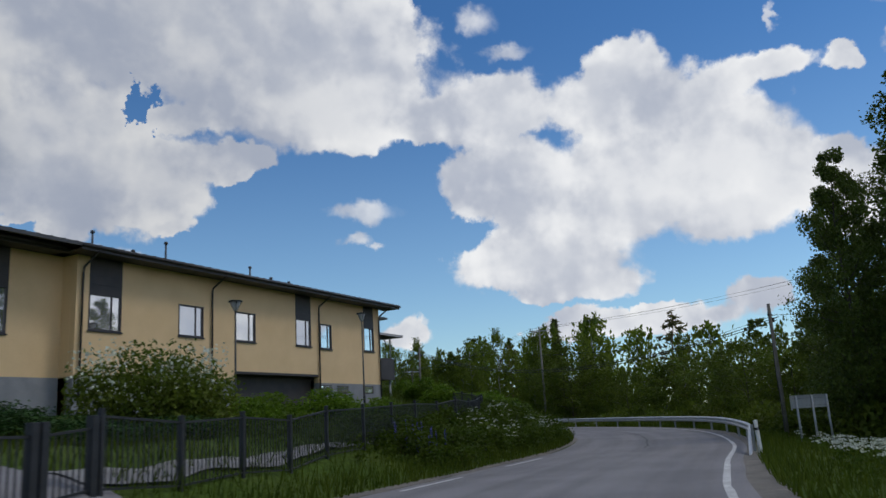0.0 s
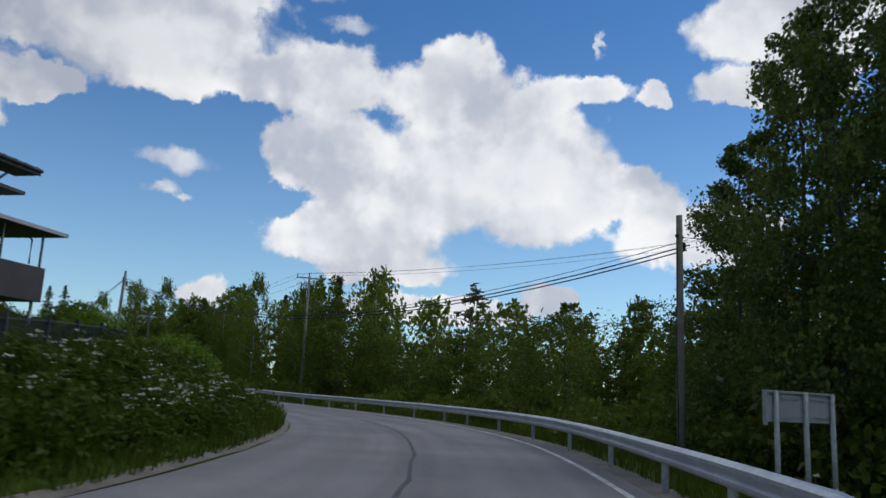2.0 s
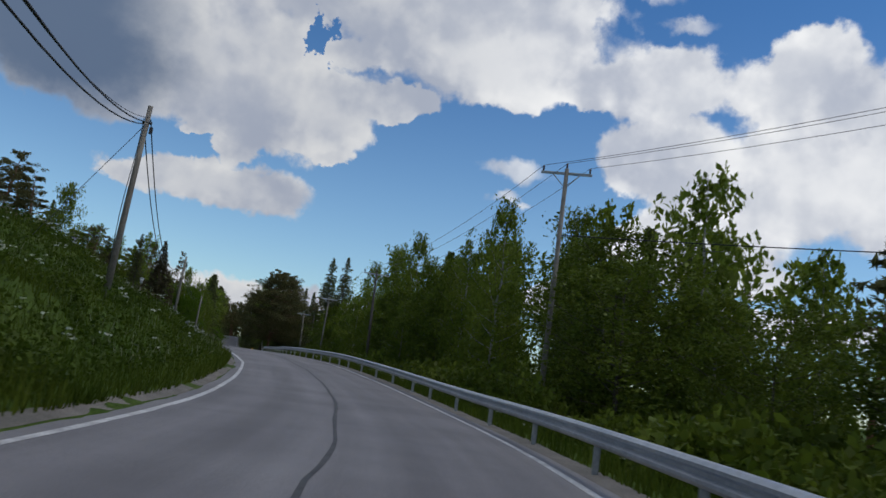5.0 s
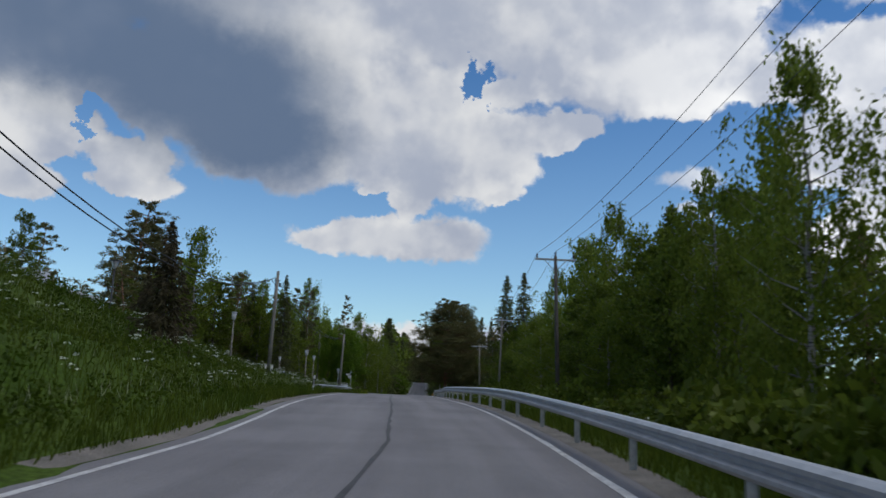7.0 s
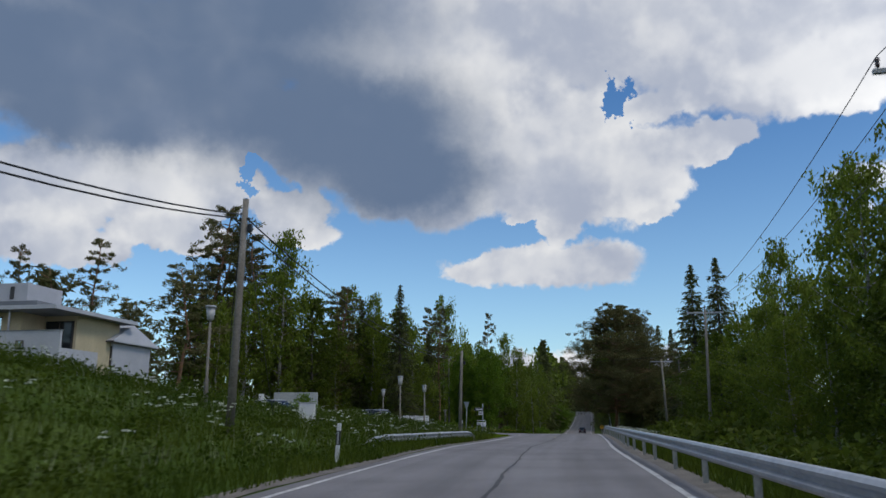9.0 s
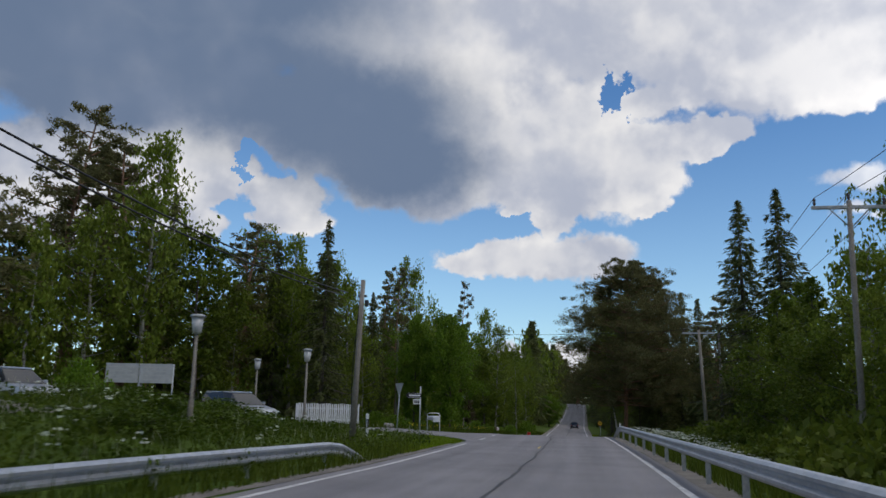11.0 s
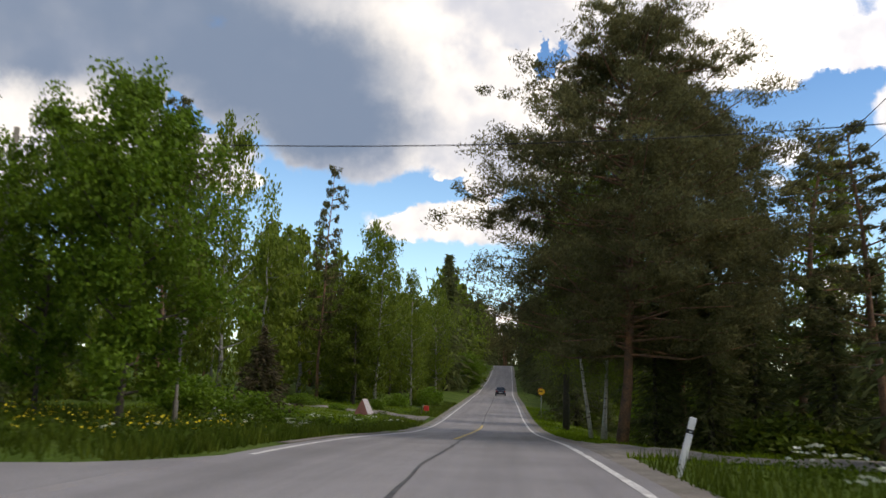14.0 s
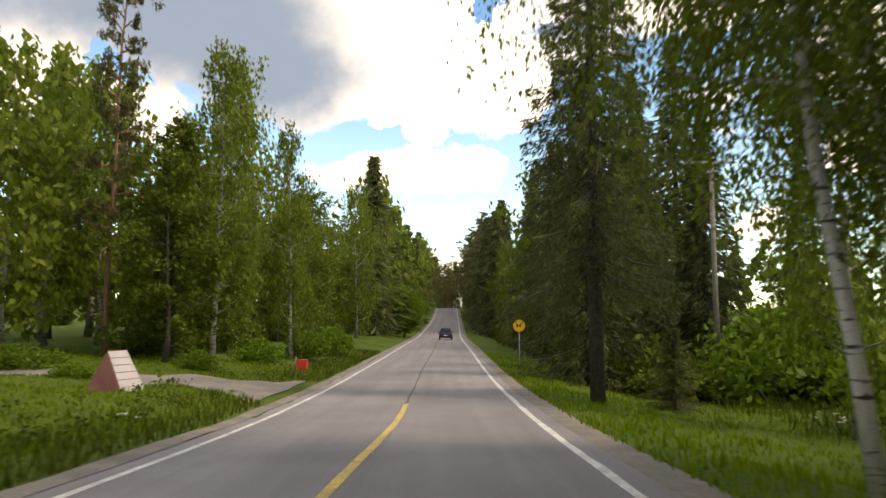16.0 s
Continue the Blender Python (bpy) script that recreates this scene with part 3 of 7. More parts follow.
def ground_z(x, y):
    x, y = np.atleast_1d(np.asarray(x, float)), np.atleast_1d(np.asarray(y, float))
    i, d = road_coords(x, y)
    ry, rz = LINE[i, 1], LINE[i, 2]
    left, right = -d + left_line(ry) - 0.4, d - right_line(ry) - 0.75
    col = np.stack([np.zeros(len(x))] + [np.interp(ry, BANK[:, 0], BANK[:, k]) for k in range(1, 6)], axis=1)
    lh = np.zeros(len(x))
    for k in range(5):
        t = np.clip((left - BANK_AT[k]) / (BANK_AT[k + 1] - BANK_AT[k]), 0, 1)
        t = t * t * (3 - 2 * t) if k else t
        lh += (col[:, k + 1] - col[:, k]) * t
    rh = np.interp(right, DITCH_AT, DITCH) * np.interp(ry, (0, 12, 25, 45, 150, 168, 192, 215), (0.0, 0.2, 0.7, 1, 1, 0.42, 0.15, 0.6))
    lump = 0.10 * np.sin(x * 0.9 + 1.3 * np.sin(y * 0.37)) * np.sin(y * 0.71 + 0.8 * np.sin(x * 0.53)) + 0.05 * np.sin(x * 2.3 + y) * np.sin(y * 1.9 - x * 0.7)
    edge = np.clip(np.maximum(left, right) / 2.5, 0, 1)
    z = rz + np.where(d < 0, lh, rh) + lump * edge * np.interp(ry, (150, 165, 185, 210), (1, 0.3, 0.3, 1))
    under = np.clip(np.minimum(-left, -right) / 0.5, 0, 1)
    return z - 0.10 * under


def gz(x, y):
    return float(ground_z(x, y)[0])


def grid_lines(spans):
    out = []
    for a, b, step in spans:
        out += list(np.arange(a, b, step))
    return np.array(out + [spans[-1][1]])


def build_ground():
    gx = grid_lines([(-2400, -400, 400), (-400, -100, 50), (-100, -30, 5), (-30, 0, 1.2), (0, 62, 0.9), (62, 110, 2), (110, 300, 20), (300, 2400, 350)])
    gy = grid_lines([(-2400, -300, 350), (-300, -40, 20), (-40, -4, 2), (-4, 245, 0.95), (245, 360, 2.5), (360, 660, 15), (660, 2600, 320)])
    X, Y = np.meshgrid(gx, gy)
    Z = ground_z(X.ravel(), Y.ravel())
    v = np.stack([X.ravel(), Y.ravel(), Z], axis=1)
    nx, ny = len(gx), len(gy)
    a = (np.arange(ny - 1)[:, None] * nx + np.arange(nx - 1)[None, :]).ravel()
    f = np.stack([a, a + 1, a + nx + 1, a + nx], axis=1)
    ob = new("ground", mesh_from("ground", v.tolist(), f.tolist(), [M_GROUND], True))
    tagged(ob, "green rolling meadow ground with banks beside the road", "ground", kind="structure")


build_ground()


def road_strip(name, y0, y1, o0, o1, lift, mat, across=2, crown=0.0, wobble=0.0, seed=0, every=1, drape=False):
    """A strip along the road between two offsets from the car's line."""
    idx = [i for i in range(len(LINE)) if y0 <= LINE[i, 1] <= y1][::every]
    r = np.random.RandomState(seed)
    verts, faces = [], []
    drift = 0.0
    for i in idx:
        a = o0(LINE[i, 1]) if callable(o0) else o0
        b = o1(LINE[i, 1]) if callable(o1) else o1
        if wobble:
            drift = 0.8 * drift + r.uniform(-wobble, wobble)
            a, b = a + drift, b + drift + r.uniform(-0.02, 0.02)
        for k in range(across):
            o = a + (b - a) * k / (across - 1)
            verts.append((LINE[i, 0] + RIGHT[i, 0] * o, LINE[i, 1] + RIGHT[i, 1] * o, LINE[i, 2] + lift))
    for j in range(len(idx) - 1):
        for k in range(across - 1):
            n = j * across + k
            faces.append((n, n + 1, n + across + 1, n + across))
    if drape:
        z = ground_z([v[0] for v in verts], [v[1] for v in verts])
        verts = [(v[0], v[1], max(v[2], h + 0.015)) for v, h in zip(verts, z)]
    me = mesh_from(name, verts, faces, [mat])
    # lengthwise and crosswise metres, for the wheel tracks
    uv = me.uv_layers.new(name="along")
    flat = np.array([((k % across) * (7.7 / (across - 1)), (k // across) * every) for k in range(len(verts))], dtype=np.float32)
    at = np.empty(len(me.loops), dtype=np.int32)
    me.loops.foreach_get("vertex_index", at)
    uv.data.foreach_set("uv", flat[at].ravel())
    return me


def seam(y):
    """The painted centre line beyond the junction, a little left of the middle at first."""
    return np.interp(y, (186, 196, 205, 211, 219, 247, 270), (-1.30, -1.33, -1.30, -1.2, -1.0, -1.2, -1.1))


def build_road():
    road = tagged(new("road", road_strip("road", -30, 660, lambda y: left_line(y) - 0.42, lambda y: right_line(y) + 0.42, 0.0, M_ASPHALT, 8)), "two-lane road of worn grey asphalt", "road", kind="structure")
    part("road_edge_line", road_strip("road_edge_line", 6, 640, lambda y: right_line(y) - 0.07, lambda y: right_line(y) + 0.07, 0.005, M_LINE, wobble=0.004), None, road, "thin worn white edge line")
    part("road_edge_line", road_strip("road_edge_line", 53, 161, lambda y: left_line(y) - 0.065, lambda y: left_line(y) + 0.065, 0.005, M_LINE, wobble=0.004), None, road, "thin worn white edge line")
    part("road_edge_line", road_strip("road_edge_line", 184, 640, lambda y: left_line(y) - 0.065, lambda y: left_line(y) + 0.065, 0.005, M_LINE, wobble=0.004), None, road, "thin worn white edge line")
    for y in (12.5, 18.5, 165.3, 171.5):
        part("road_edge_dash", road_strip("road_edge_dash", y, y + 3.2, lambda v: left_line(v) - 0.06, lambda v: left_line(v) + 0.06, 0.005, M_LINE), None, road, "white edge line dash")
    part("joint_crack", road_strip("joint_crack", 24, 197, lambda y: joint_line(y) - 0.04, lambda y: joint_line(y) + 0.04, 0.006, M_CRACK, wobble=0.045, seed=3), None, road, "dark sealed joint down the middle")
    part("centre_line", road_strip("centre_line", 195, 224, lambda y: seam(y) - 0.07, lambda y: seam(y) + 0.07, 0.008, M_YELLOW, wobble=0.006), None, road, "worn yellow centre line")
    part("joint_crack", road_strip("joint_crack", 222, 300, lambda y: seam(y) - 0.04, lambda y: seam(y) + 0.04, 0.006, M_CRACK, wobble=0.03, seed=5), None, road)
    for y, n in ((157, 3),):
        part("centre_dash", road_strip("centre_dash", y, y + n, lambda v: mid_line(v) - 0.16, lambda v: mid_line(v) - 0.06, 0.008, M_YELLOW if y > 100 else M_LINE), None, road, "worn centre line dash")
    # gravel shoulders
    part("road_shoulder", road_strip("road_shoulder", -30, 640, lambda y: right_line(y) + 0.40, lambda y: right_line(y) + 0.95, 0.004, M_GRAVEL, 4, wobble=0.02, drape=True), None, road, "narrow strip of grey gravel")
    part("road_shoulder", road_strip("road_shoulder", -30, 160, lambda y: left_line(y) - 0.75, lambda y: left_line(y) - 0.4, 0.004, M_GRAVEL, 4, wobble=0.03, seed=2, drape=True), None, road, "narrow strip of grey gravel")
    part("road_shoulder", road_strip("road_shoulder", 188, 640, lambda y: left_line(y) - 0.75, lambda y: left_line(y) - 0.4, 0.004, M_GRAVEL, 4, wobble=0.03, seed=2, drape=True), None, road, "narrow strip of grey gravel")
    for y, o, w in ((48.5, 0.1, 0.9), (132, 0.6, 1.2), (70, -3.2, 1.6)):
        part("asphalt_patch", road_strip("asphalt_patch", y, y + 1.3, o, o + w, 0.006, M_CRACK, wobble=0.05), None, road, "dark repair patch")


build_road()


def draped(name, near, far, mat, label, lift=0.035, across=10, step=0.7):
    """A side road or drive between two edges, laid on the land."""
    n = 60
    a, b = smooth_line([(*p, 0) for p in near], step), smooth_line([(*p, 0) for p in far], step)

    def even(c):
        s = np.r_[0, np.cumsum(np.linalg.norm(np.diff(c[:, :2], axis=0), axis=1))]
        t = np.linspace(0, s[-1], n)
        return np.stack([np.interp(t, s, c[:, 0]), np.interp(t, s, c[:, 1])], axis=1)

    a, b = even(a), even(b)
    w = np.linspace(0, 1, across)[None, :, None]
    p = (a[:, None, :] * (1 - w) + b[:, None, :] * w).reshape(-1, 2)
    z = ground_z(p[:, 0], p[:, 1])
    i, d = road_coords(p[:, 0], p[:, 1])
    inside = np.clip((-np.abs(d + 1.4) + 3.7) / 0.5, 0, 1)
    z = z + lift - inside * 0.06
    faces = [(r * across + k, r * across + k + 1, (r + 1) * across + k + 1, (r + 1) * across + k) for r in range(n - 1) for k in range(across - 1)]
    ob = new(name, mesh_from(name, np.c_[p, z].tolist(), faces, [mat]))
    return tagged(ob, label, "road", kind="structure")


draped("side_road", [(37.0, 160.8), (36.3, 164.0), (34.8, 167.5), (31.2, 171.3), (25.0, 174.2), (10.0, 177.5), (-12.0, 181.0)],
       [(37.1, 188.0), (36.6, 182.5), (34.6, 180.6), (31.0, 180.0), (25.0, 180.2), (10.0, 183.5), (-12.0, 187.0)], M_ASPHALT, "grey asphalt side road joining the main road")
draped("driveway_right", [(44.4, 186.5), (46.0, 188.2), (49.0, 188.6), (60.0, 188.5)], [(44.4, 198.0), (45.4, 195.6), (49.0, 193.6), (60.0, 193.2)], M_GRAVEL, "packed grey gravel drive", across=8)
draped("driveway_left", [(37.0, 223.0), (35.5, 225.4), (31.0, 226.6), (20.0, 227.2)], [(37.0, 233.0), (35.5, 230.4), (31.0, 229.6), (20.0, 230.0)], M_GRAVEL, "pale gravel drive between lawns", across=8)
draped("gate_apron", [(1.5, 5.2), (-1.0, 8.0), (-3.0, 10.5), (-6.0, 14.0)], [(5.6, 12.6), (3.0, 12.9), (1.0, 14.2), (-2.0, 17.5)], M_ASPHALT, "grey asphalt apron before the gate", across=8)
draped("car_park", [(29.5, 134.0), (29.0, 142.0), (28.6, 150.0), (28.8, 160.0), (27.5, 168.0)], [(16.0, 134.0), (16.0, 142.0), (17.0, 150.0), (20.0, 160.0), (21.0, 172.0)], M_GRAVEL, "pale gravel car park behind the meadow", across=12)


# ---- trees and plants ----
def leaf_quads(p, r, size, aspect=0.55, along=None, flat=0.0, vary=0.4):
    """Pointed leaves or sprays at points p: random turn, or lying along the given directions."""
    n = len(p)
    if along is None:
        u = r.normal(size=(n, 3))
        u[:, 2] *= 1 - flat
    else:
        u = along + r.normal(size=(n, 3)) * 0.25
    u /= np.linalg.norm(u, axis=1)[:, None] + 1e-9
    w = r.normal(size=(n, 3))
    if flat:
        w[:, 2] *= 1 - flat
    w = np.cross(u, w)
    w /= np.linalg.norm(w, axis=1)[:, None] + 1e-9
    s = size * (1 + vary * r.uniform(-1, 1, size=(n, 1)))
    u, w = u * s, w * s * aspect
    bow = np.cross(u, w) * (0.25 / (s * s * aspect + 1e-9)) * s
    return np.stack([p - u, p - w * 1.0 - u * 0.1 + bow, p + u, p + w * 1.0 - u * 0.1 + bow], axis=1)


def clump(r, centre, radius, n, squash=0.8):
    """Points in a soft-edged cluster."""
    q = np.clip(r.normal(size=(n, 3)), -1.55, 1.55) * (radius * 0.54)
    q[:, 2] *= squash
    return np.asarray(centre) + q


def curve_pts(a, b, sag, n=5):
    t = np.linspace(0, 1, n)[:, None]
    p = np.asarray(a) * (1 - t) + np.asarray(b) * t
    p[:, 2] += sag * 4 * (t * (1 - t))[:, 0]
    return p


def broadleaf(seed, height, width, leaf_mat, bark, leaves, leaf, low=0.2, shape="oval", trunk_r=None, lean=0.0, droop=0.0):
    """Trunk with limbs, and a crown of leaf clumps along the limbs; droop hangs birch twigs."""
    r = np.random.RandomState(seed)
    tr = trunk_r or height * 0.011
    n = 9
    way = np.c_[np.cumsum(r.normal(0, 0.012 * height, n)) * 0.5 + np.linspace(0, lean, n), np.cumsum(r.normal(0, 0.012 * height, n)) * 0.5, np.linspace(0, height * 0.97, n)]
    way[0, :2] = 0
    tubes = [tube(way, [tr * 1.25] + [tr * (1 - 0.93 * k / (n - 1)) for k in range(1, n)], 8 if leaves > 9000 else 6)]
    pts = []
    limbs = int(26 + height * 0.9)
    for k in range(limbs):
        f = low + (1 - low) * (k + r.uniform(0, 1)) / limbs
        h = f * height * 0.96
        g = (f - low) / (1 - low)
        prof = {"oval": math.sin(math.pi * min(1, 0.12 + 0.88 * g)) ** 0.7 * 0.9 + 0.1, "cone": (1 - g) ** 0.7 * 0.95 + 0.08, "round": math.sqrt(max(0.03, 1 - (2 * g - 0.9) ** 2)),
                "column": min(1.0, 0.55 + g * 1.2) * (1 - max(0, g - 0.45) / 0.58) ** 0.7 + 0.05}[shape]
        length = width * 0.5 * prof * r.uniform(0.6, 1.12)
        ang = k * 2.4 + r.uniform(-0.5, 0.5)
        c = np.array([np.interp(h, way[:, 2], way[:, 0]), np.interp(h, way[:, 2], way[:, 1]), h])
        rise = length * r.uniform(0.25, 0.8) * (1.0 if g < 0.8 else 1.4)
        tip = c + np.array([math.cos(ang) * length, math.sin(ang) * length, min(rise, height * 1.0 - h)])
        limb = curve_pts(c, tip, -0.08 * length)
        if leaves > 2600 or k % 3 == 0:
            tubes.append(tube(limb[::2], [max(0.012, tr * 0.42 * (1 - f * 0.7) * (1 - 0.85 * j / 2)) for j in range(3)], 3 if leaves < 9000 else 5, False))
        m = max(6, int(leaves / limbs * (0.4 + prof)))
        balls = max(2, int(2 + length * 1.4))
        for _ in range(balls):
            t = r.uniform(0.35, 1.05)
            at = c + (tip - c) * t + r.normal(size=3) * 0.12 * (0.6 + length)
            q = clump(r, at, (0.28 + 0.16 * length) * r.uniform(0.7, 1.3), m // balls + 1)
            if droop:
                fall = r.uniform(0, 1, size=len(q)) ** 1.3 * droop * r.uniform(0.5, 1.2)
                q[:, :2] = at[:2] + (q[:, :2] - at[:2]) * (0.5 + 0.25 * (r.randint(0, 4, size=(len(q), 1))))
                q[:, 2] -= fall
            pts.append(q)
    p = np.concatenate(pts)
    p = p[p[:, 2] > 0.15]
    along = None
    if droop:
        along = np.tile((0.0, 0.0, -1.0), (len(p), 1)) + r.normal(size=(len(p), 3)) * 0.35
    return joined_tubes("trunk", tubes, bark), quads_mesh("crown", leaf_quads(p, r, leaf, 0.6 if not droop else 0.5, along), [leaf_mat])


def spruce(seed, height, width, leaf_mat, bark, leaves, leaf, low=0.04, ragged=0.2, sweep=0.25):
    """Straight trunk, whorls of drooping boughs with sprays of needles hanging under them."""
    r = np.random.RandomState(seed)
    tr = height * 0.0105
    tubes = [tube([(0, 0, 0), (0, 0, height * 0.5), (0, 0, height)], [tr * 1.2, tr * 0.7, 0.012], 9)]
    boughs = []
    h = low * height
    while h < height * 0.985:
        g = h / height
        gap = 0.20 + 0.034 * height * (1 - g) * 0.7
        k = 7 if g < 0.8 else 5
        a0 = r.uniform(0, 7)
        for j in range(k):
            length = (width * 0.5) * ((1 - g) ** 0.95 + 0.02) * r.uniform(1 - ragged * 1.6, 1 + ragged)
            if r.uniform() < 0.06:
                length *= 0.4
            boughs.append((h + r.uniform(-0.5, 0.5) * gap, a0 + j * 6.283 / k + r.uniform(-0.3, 0.3), length, g))
        h += gap
    total = sum(b[2] for b in boughs)
    pts, dirs = [], []
    for j, (hh, a, length, g) in enumerate(boughs):
        out = np.array([math.cos(a), math.sin(a), 0])
        t = np.linspace(0, 1, 5)
        fall = length * (sweep + 0.25 * (1 - g)) * (t**1.2 - 0.45 * t**3) if g < 0.85 else -length * 0.7 * t
        way = np.array([0, 0, hh]) + out * (length * t)[:, None]
        way[:, 2] -= fall
        if leaves > 9000 or j % 3 == 0:
            tubes.append(tube(way[::2], [max(0.008, 0.02 * length * (1 - 0.8 * x)) for x in t[::2]], 3, False))
        m = max(5, int(leaves * length / total))
        u = r.uniform(0.12, 1.02, size=m) ** 0.75
        q = np.stack([np.interp(u, t, way[:, i]) for i in range(3)], axis=1)
        side = np.array([-out[1], out[0], 0])
        sw = r.normal(size=m) * 0.17 * length * (1.05 - u)
        hang = np.abs(r.normal(size=m)) * (0.10 + 0.09 * length)
        q = q + side[None, :] * sw[:, None]
        q[:, 2] -= hang - 0.05
        pts.append(q)
        dirs.append(out[None, :] * 0.9 + side[None, :] * (np.sign(sw) * 0.6)[:, None] + np.array([0, 0, -1]) * (0.35 + hang * 1.5)[:, None])
    p, d = np.concatenate(pts), np.concatenate(dirs)
    keep = p[:, 2] > 0.1
    return joined_tubes("trunk", tubes, bark), quads_mesh("crown", leaf_quads(p[keep], r, leaf, 0.2, d[keep]), [leaf_mat])


def pine(seed, height, width, leaf_mat, bark, leaves, leaf, low=0.4, lean=0.0, more=0, thin=0.26, full=0.30, inner=0.4, even=0.5, slim=0.0, outward=1.0):
    """Tall trunk, irregular limbs from half way up and flat tufts of needles at their ends."""
    r = np.random.RandomState(seed)
    tr = height * 0.012
    n = 8
    way = np.c_[np.cumsum(r.normal(0, 0.15, n)) + np.linspace(0, lean, n), np.cumsum(r.normal(0, 0.15, n)), np.linspace(0, height * 0.96, n)]
    way[0, :2] = 0
    tubes = [tube(way, [tr * 1.2] + [tr * (1 - 0.85 * k / (n - 1)) for k in range(1, n)], 9)]
    pts = []
    limbs = int(22 + height) + more
    for k in range(limbs):
        f = low + (0.985 - low) * (k + r.uniform(0, 0.9)) / limbs
        g = (f - low) / (1 - low)
        h = f * height * 0.96
        length = width * 0.5 * (math.sin(math.pi * min(1, full + (0.96 - full) * g)) ** 0.7) * (1 - slim * g) * r.uniform(even, 1.15)
        a = k * 2.4 + r.uniform(-0.6, 0.6)
        c = np.array([np.interp(h, way[:, 2], way[:, 0]), np.interp(h, way[:, 2], way[:, 1]), h])
        tip = c + np.array([math.cos(a) * length, math.sin(a) * length, length * r.uniform(0.0, 0.5) * (0.4 + g)])
        limb = curve_pts(c, tip, r.uniform(-0.1, 0.12) * length)
        if leaves > 2600 or k % 3 == 0:
            tubes.append(tube(limb[::2], [max(0.012, min(0.34 * tr, 0.055) * (1 - 0.8 * j / 2)) for j in range(3)], 4, False))
        m = max(8, int(leaves / limbs * (0.35 + length / width * 1.6)))
        tufts = max(3, int(length * 3.0))
        for _ in range(tufts):
            at = c + (tip - c) * (inner + (1.05 - inner) * r.uniform(0, 1) ** outward) + r.normal(size=3) * np.array([0.22, 0.22, 0.1]) * (0.4 + length * 0.5)
            pts.append(clump(r, at, r.uniform(0.25, 0.55) * (0.7 + 0.08 * length), m // tufts + 1, 0.55))
    p = np.concatenate(pts)
    return joined_tubes("trunk", tubes, bark), quads_mesh("crown", leaf_quads(p, r, leaf, thin), [leaf_mat])


def bush_mesh(seed, height, width, leaf_mat, leaves, leaf, lumps=14, squash=0.8, stems=True):
    r = np.random.RandomState(seed)
    pts, tubes = [], []
    for k in range(lumps):
        a, q = r.uniform(0, 6.283), math.sqrt(r.uniform(0, 1)) * 0.36 * width
        top = height * (1 - 0.55 * (q / (0.5 * width)) ** 2) * r.uniform(0.55, 0.95)
        c = np.array([math.cos(a) * q, math.sin(a) * q, max(0.3 * height, top - 0.2 * height)])
        tubes.append(tube(curve_pts((c[0] * 0.25, c[1] * 0.25, 0), c, 0.03, 4), [0.035, 0.028, 0.02, 0.01], 4, False))
        pts.append(clump(r, c, 0.24 * width * r.uniform(0.6, 1.1), leaves // lumps, squash * height / width * 1.3))
        pts.append(clump(r, c * (1.0, 1.0, 0.5), 0.22 * width, leaves // lumps // 2, height / width))
    p = np.concatenate(pts)
    p = p[p[:, 2] > 0.05]
    return joined_tubes("stem", tubes, M_BARK), quads_mesh("foliage", leaf_quads(p, r, leaf, 0.6), [leaf_mat])


def plant(name, meshes, at, label, category, group="", turn=0.0, scale=(1, 1, 1), names=("trunk", "crown")):
    ob = tagged(new(name), label, category, group)
    for n, me in zip(names, meshes):
        part(n, me, None, ob)
    ob.matrix_basis = pose(*at, 0, 0, turn) @ Matrix.Diagonal((*scale, 1))
    return ob


def again(ob, x, y, turn=0.0, s=1.0, sz=None, sink=0.05):
    o = copy_thing(ob, pose(x, y, gz(x, y) - sink, 0, 0, turn))
    o.scale = (s, s, s if sz is None else sz)
    return o


rng = np.random.RandomState(11)
# stock of species, each built once
KIND = {}
for suffix, q, big in (("_fine", 1.0, 0.78), ("", 0.32, 1.35), ("_far", 0.10, 2.3)):
    n = lambda v: int(v * q)
    KIND["birch_a" + suffix] = broadleaf(1, 16, 6.6, M_BIRCH, M_GREYBIRCH, n(6200), 0.17 * big, 0.10, "oval", droop=1.5)
    KIND["birch_b" + suffix] = broadleaf(2, 16, 5.6, M_BIRCH, M_GREYBIRCH, n(5800), 0.17 * big, 0.12, "column", droop=1.3)
    KIND["aspen_a" + suffix] = broadleaf(3, 16, 6.4, M_ALDER, M_BARK, n(6600), 0.18 * big, 0.08, "oval")
    KIND["aspen_b" + suffix] = broadleaf(4, 16, 5.6, M_ALDER, M_BARK, n(6200), 0.18 * big, 0.06, "cone")
    KIND["willow" + suffix] = broadleaf(5, 9, 8.0, M_ALDER, M_BARK, n(10500), 0.095 * big, 0.03, "round")
    KIND["spruce_a" + suffix] = spruce(6, 18, 7.0, M_SPRUCE, M_BARK, n(10500), 0.29 * big)
    KIND["spruce_b" + suffix] = spruce(7, 18, 6.6, M_SPRUCE, M_BARK, n(9800), 0.27 * big, ragged=0.34)
    KIND["pine_a" + suffix] = pine(8, 18, 7.0, M_PINE, M_PINEBARK, n(7000), 0.21 * big, 0.34)
    KIND["pine_b" + suffix] = pine(9, 18, 5.6, M_PINE, M_PINEBARK, n(6500), 0.21 * big, 0.24)
HEIGHT = {"birch_a": 16, "birch_b": 16, "aspen_a": 16, "aspen_b": 16, "willow": 9, "spruce_a": 18, "spruce_b": 18, "pine_a": 18, "pine_b": 18}
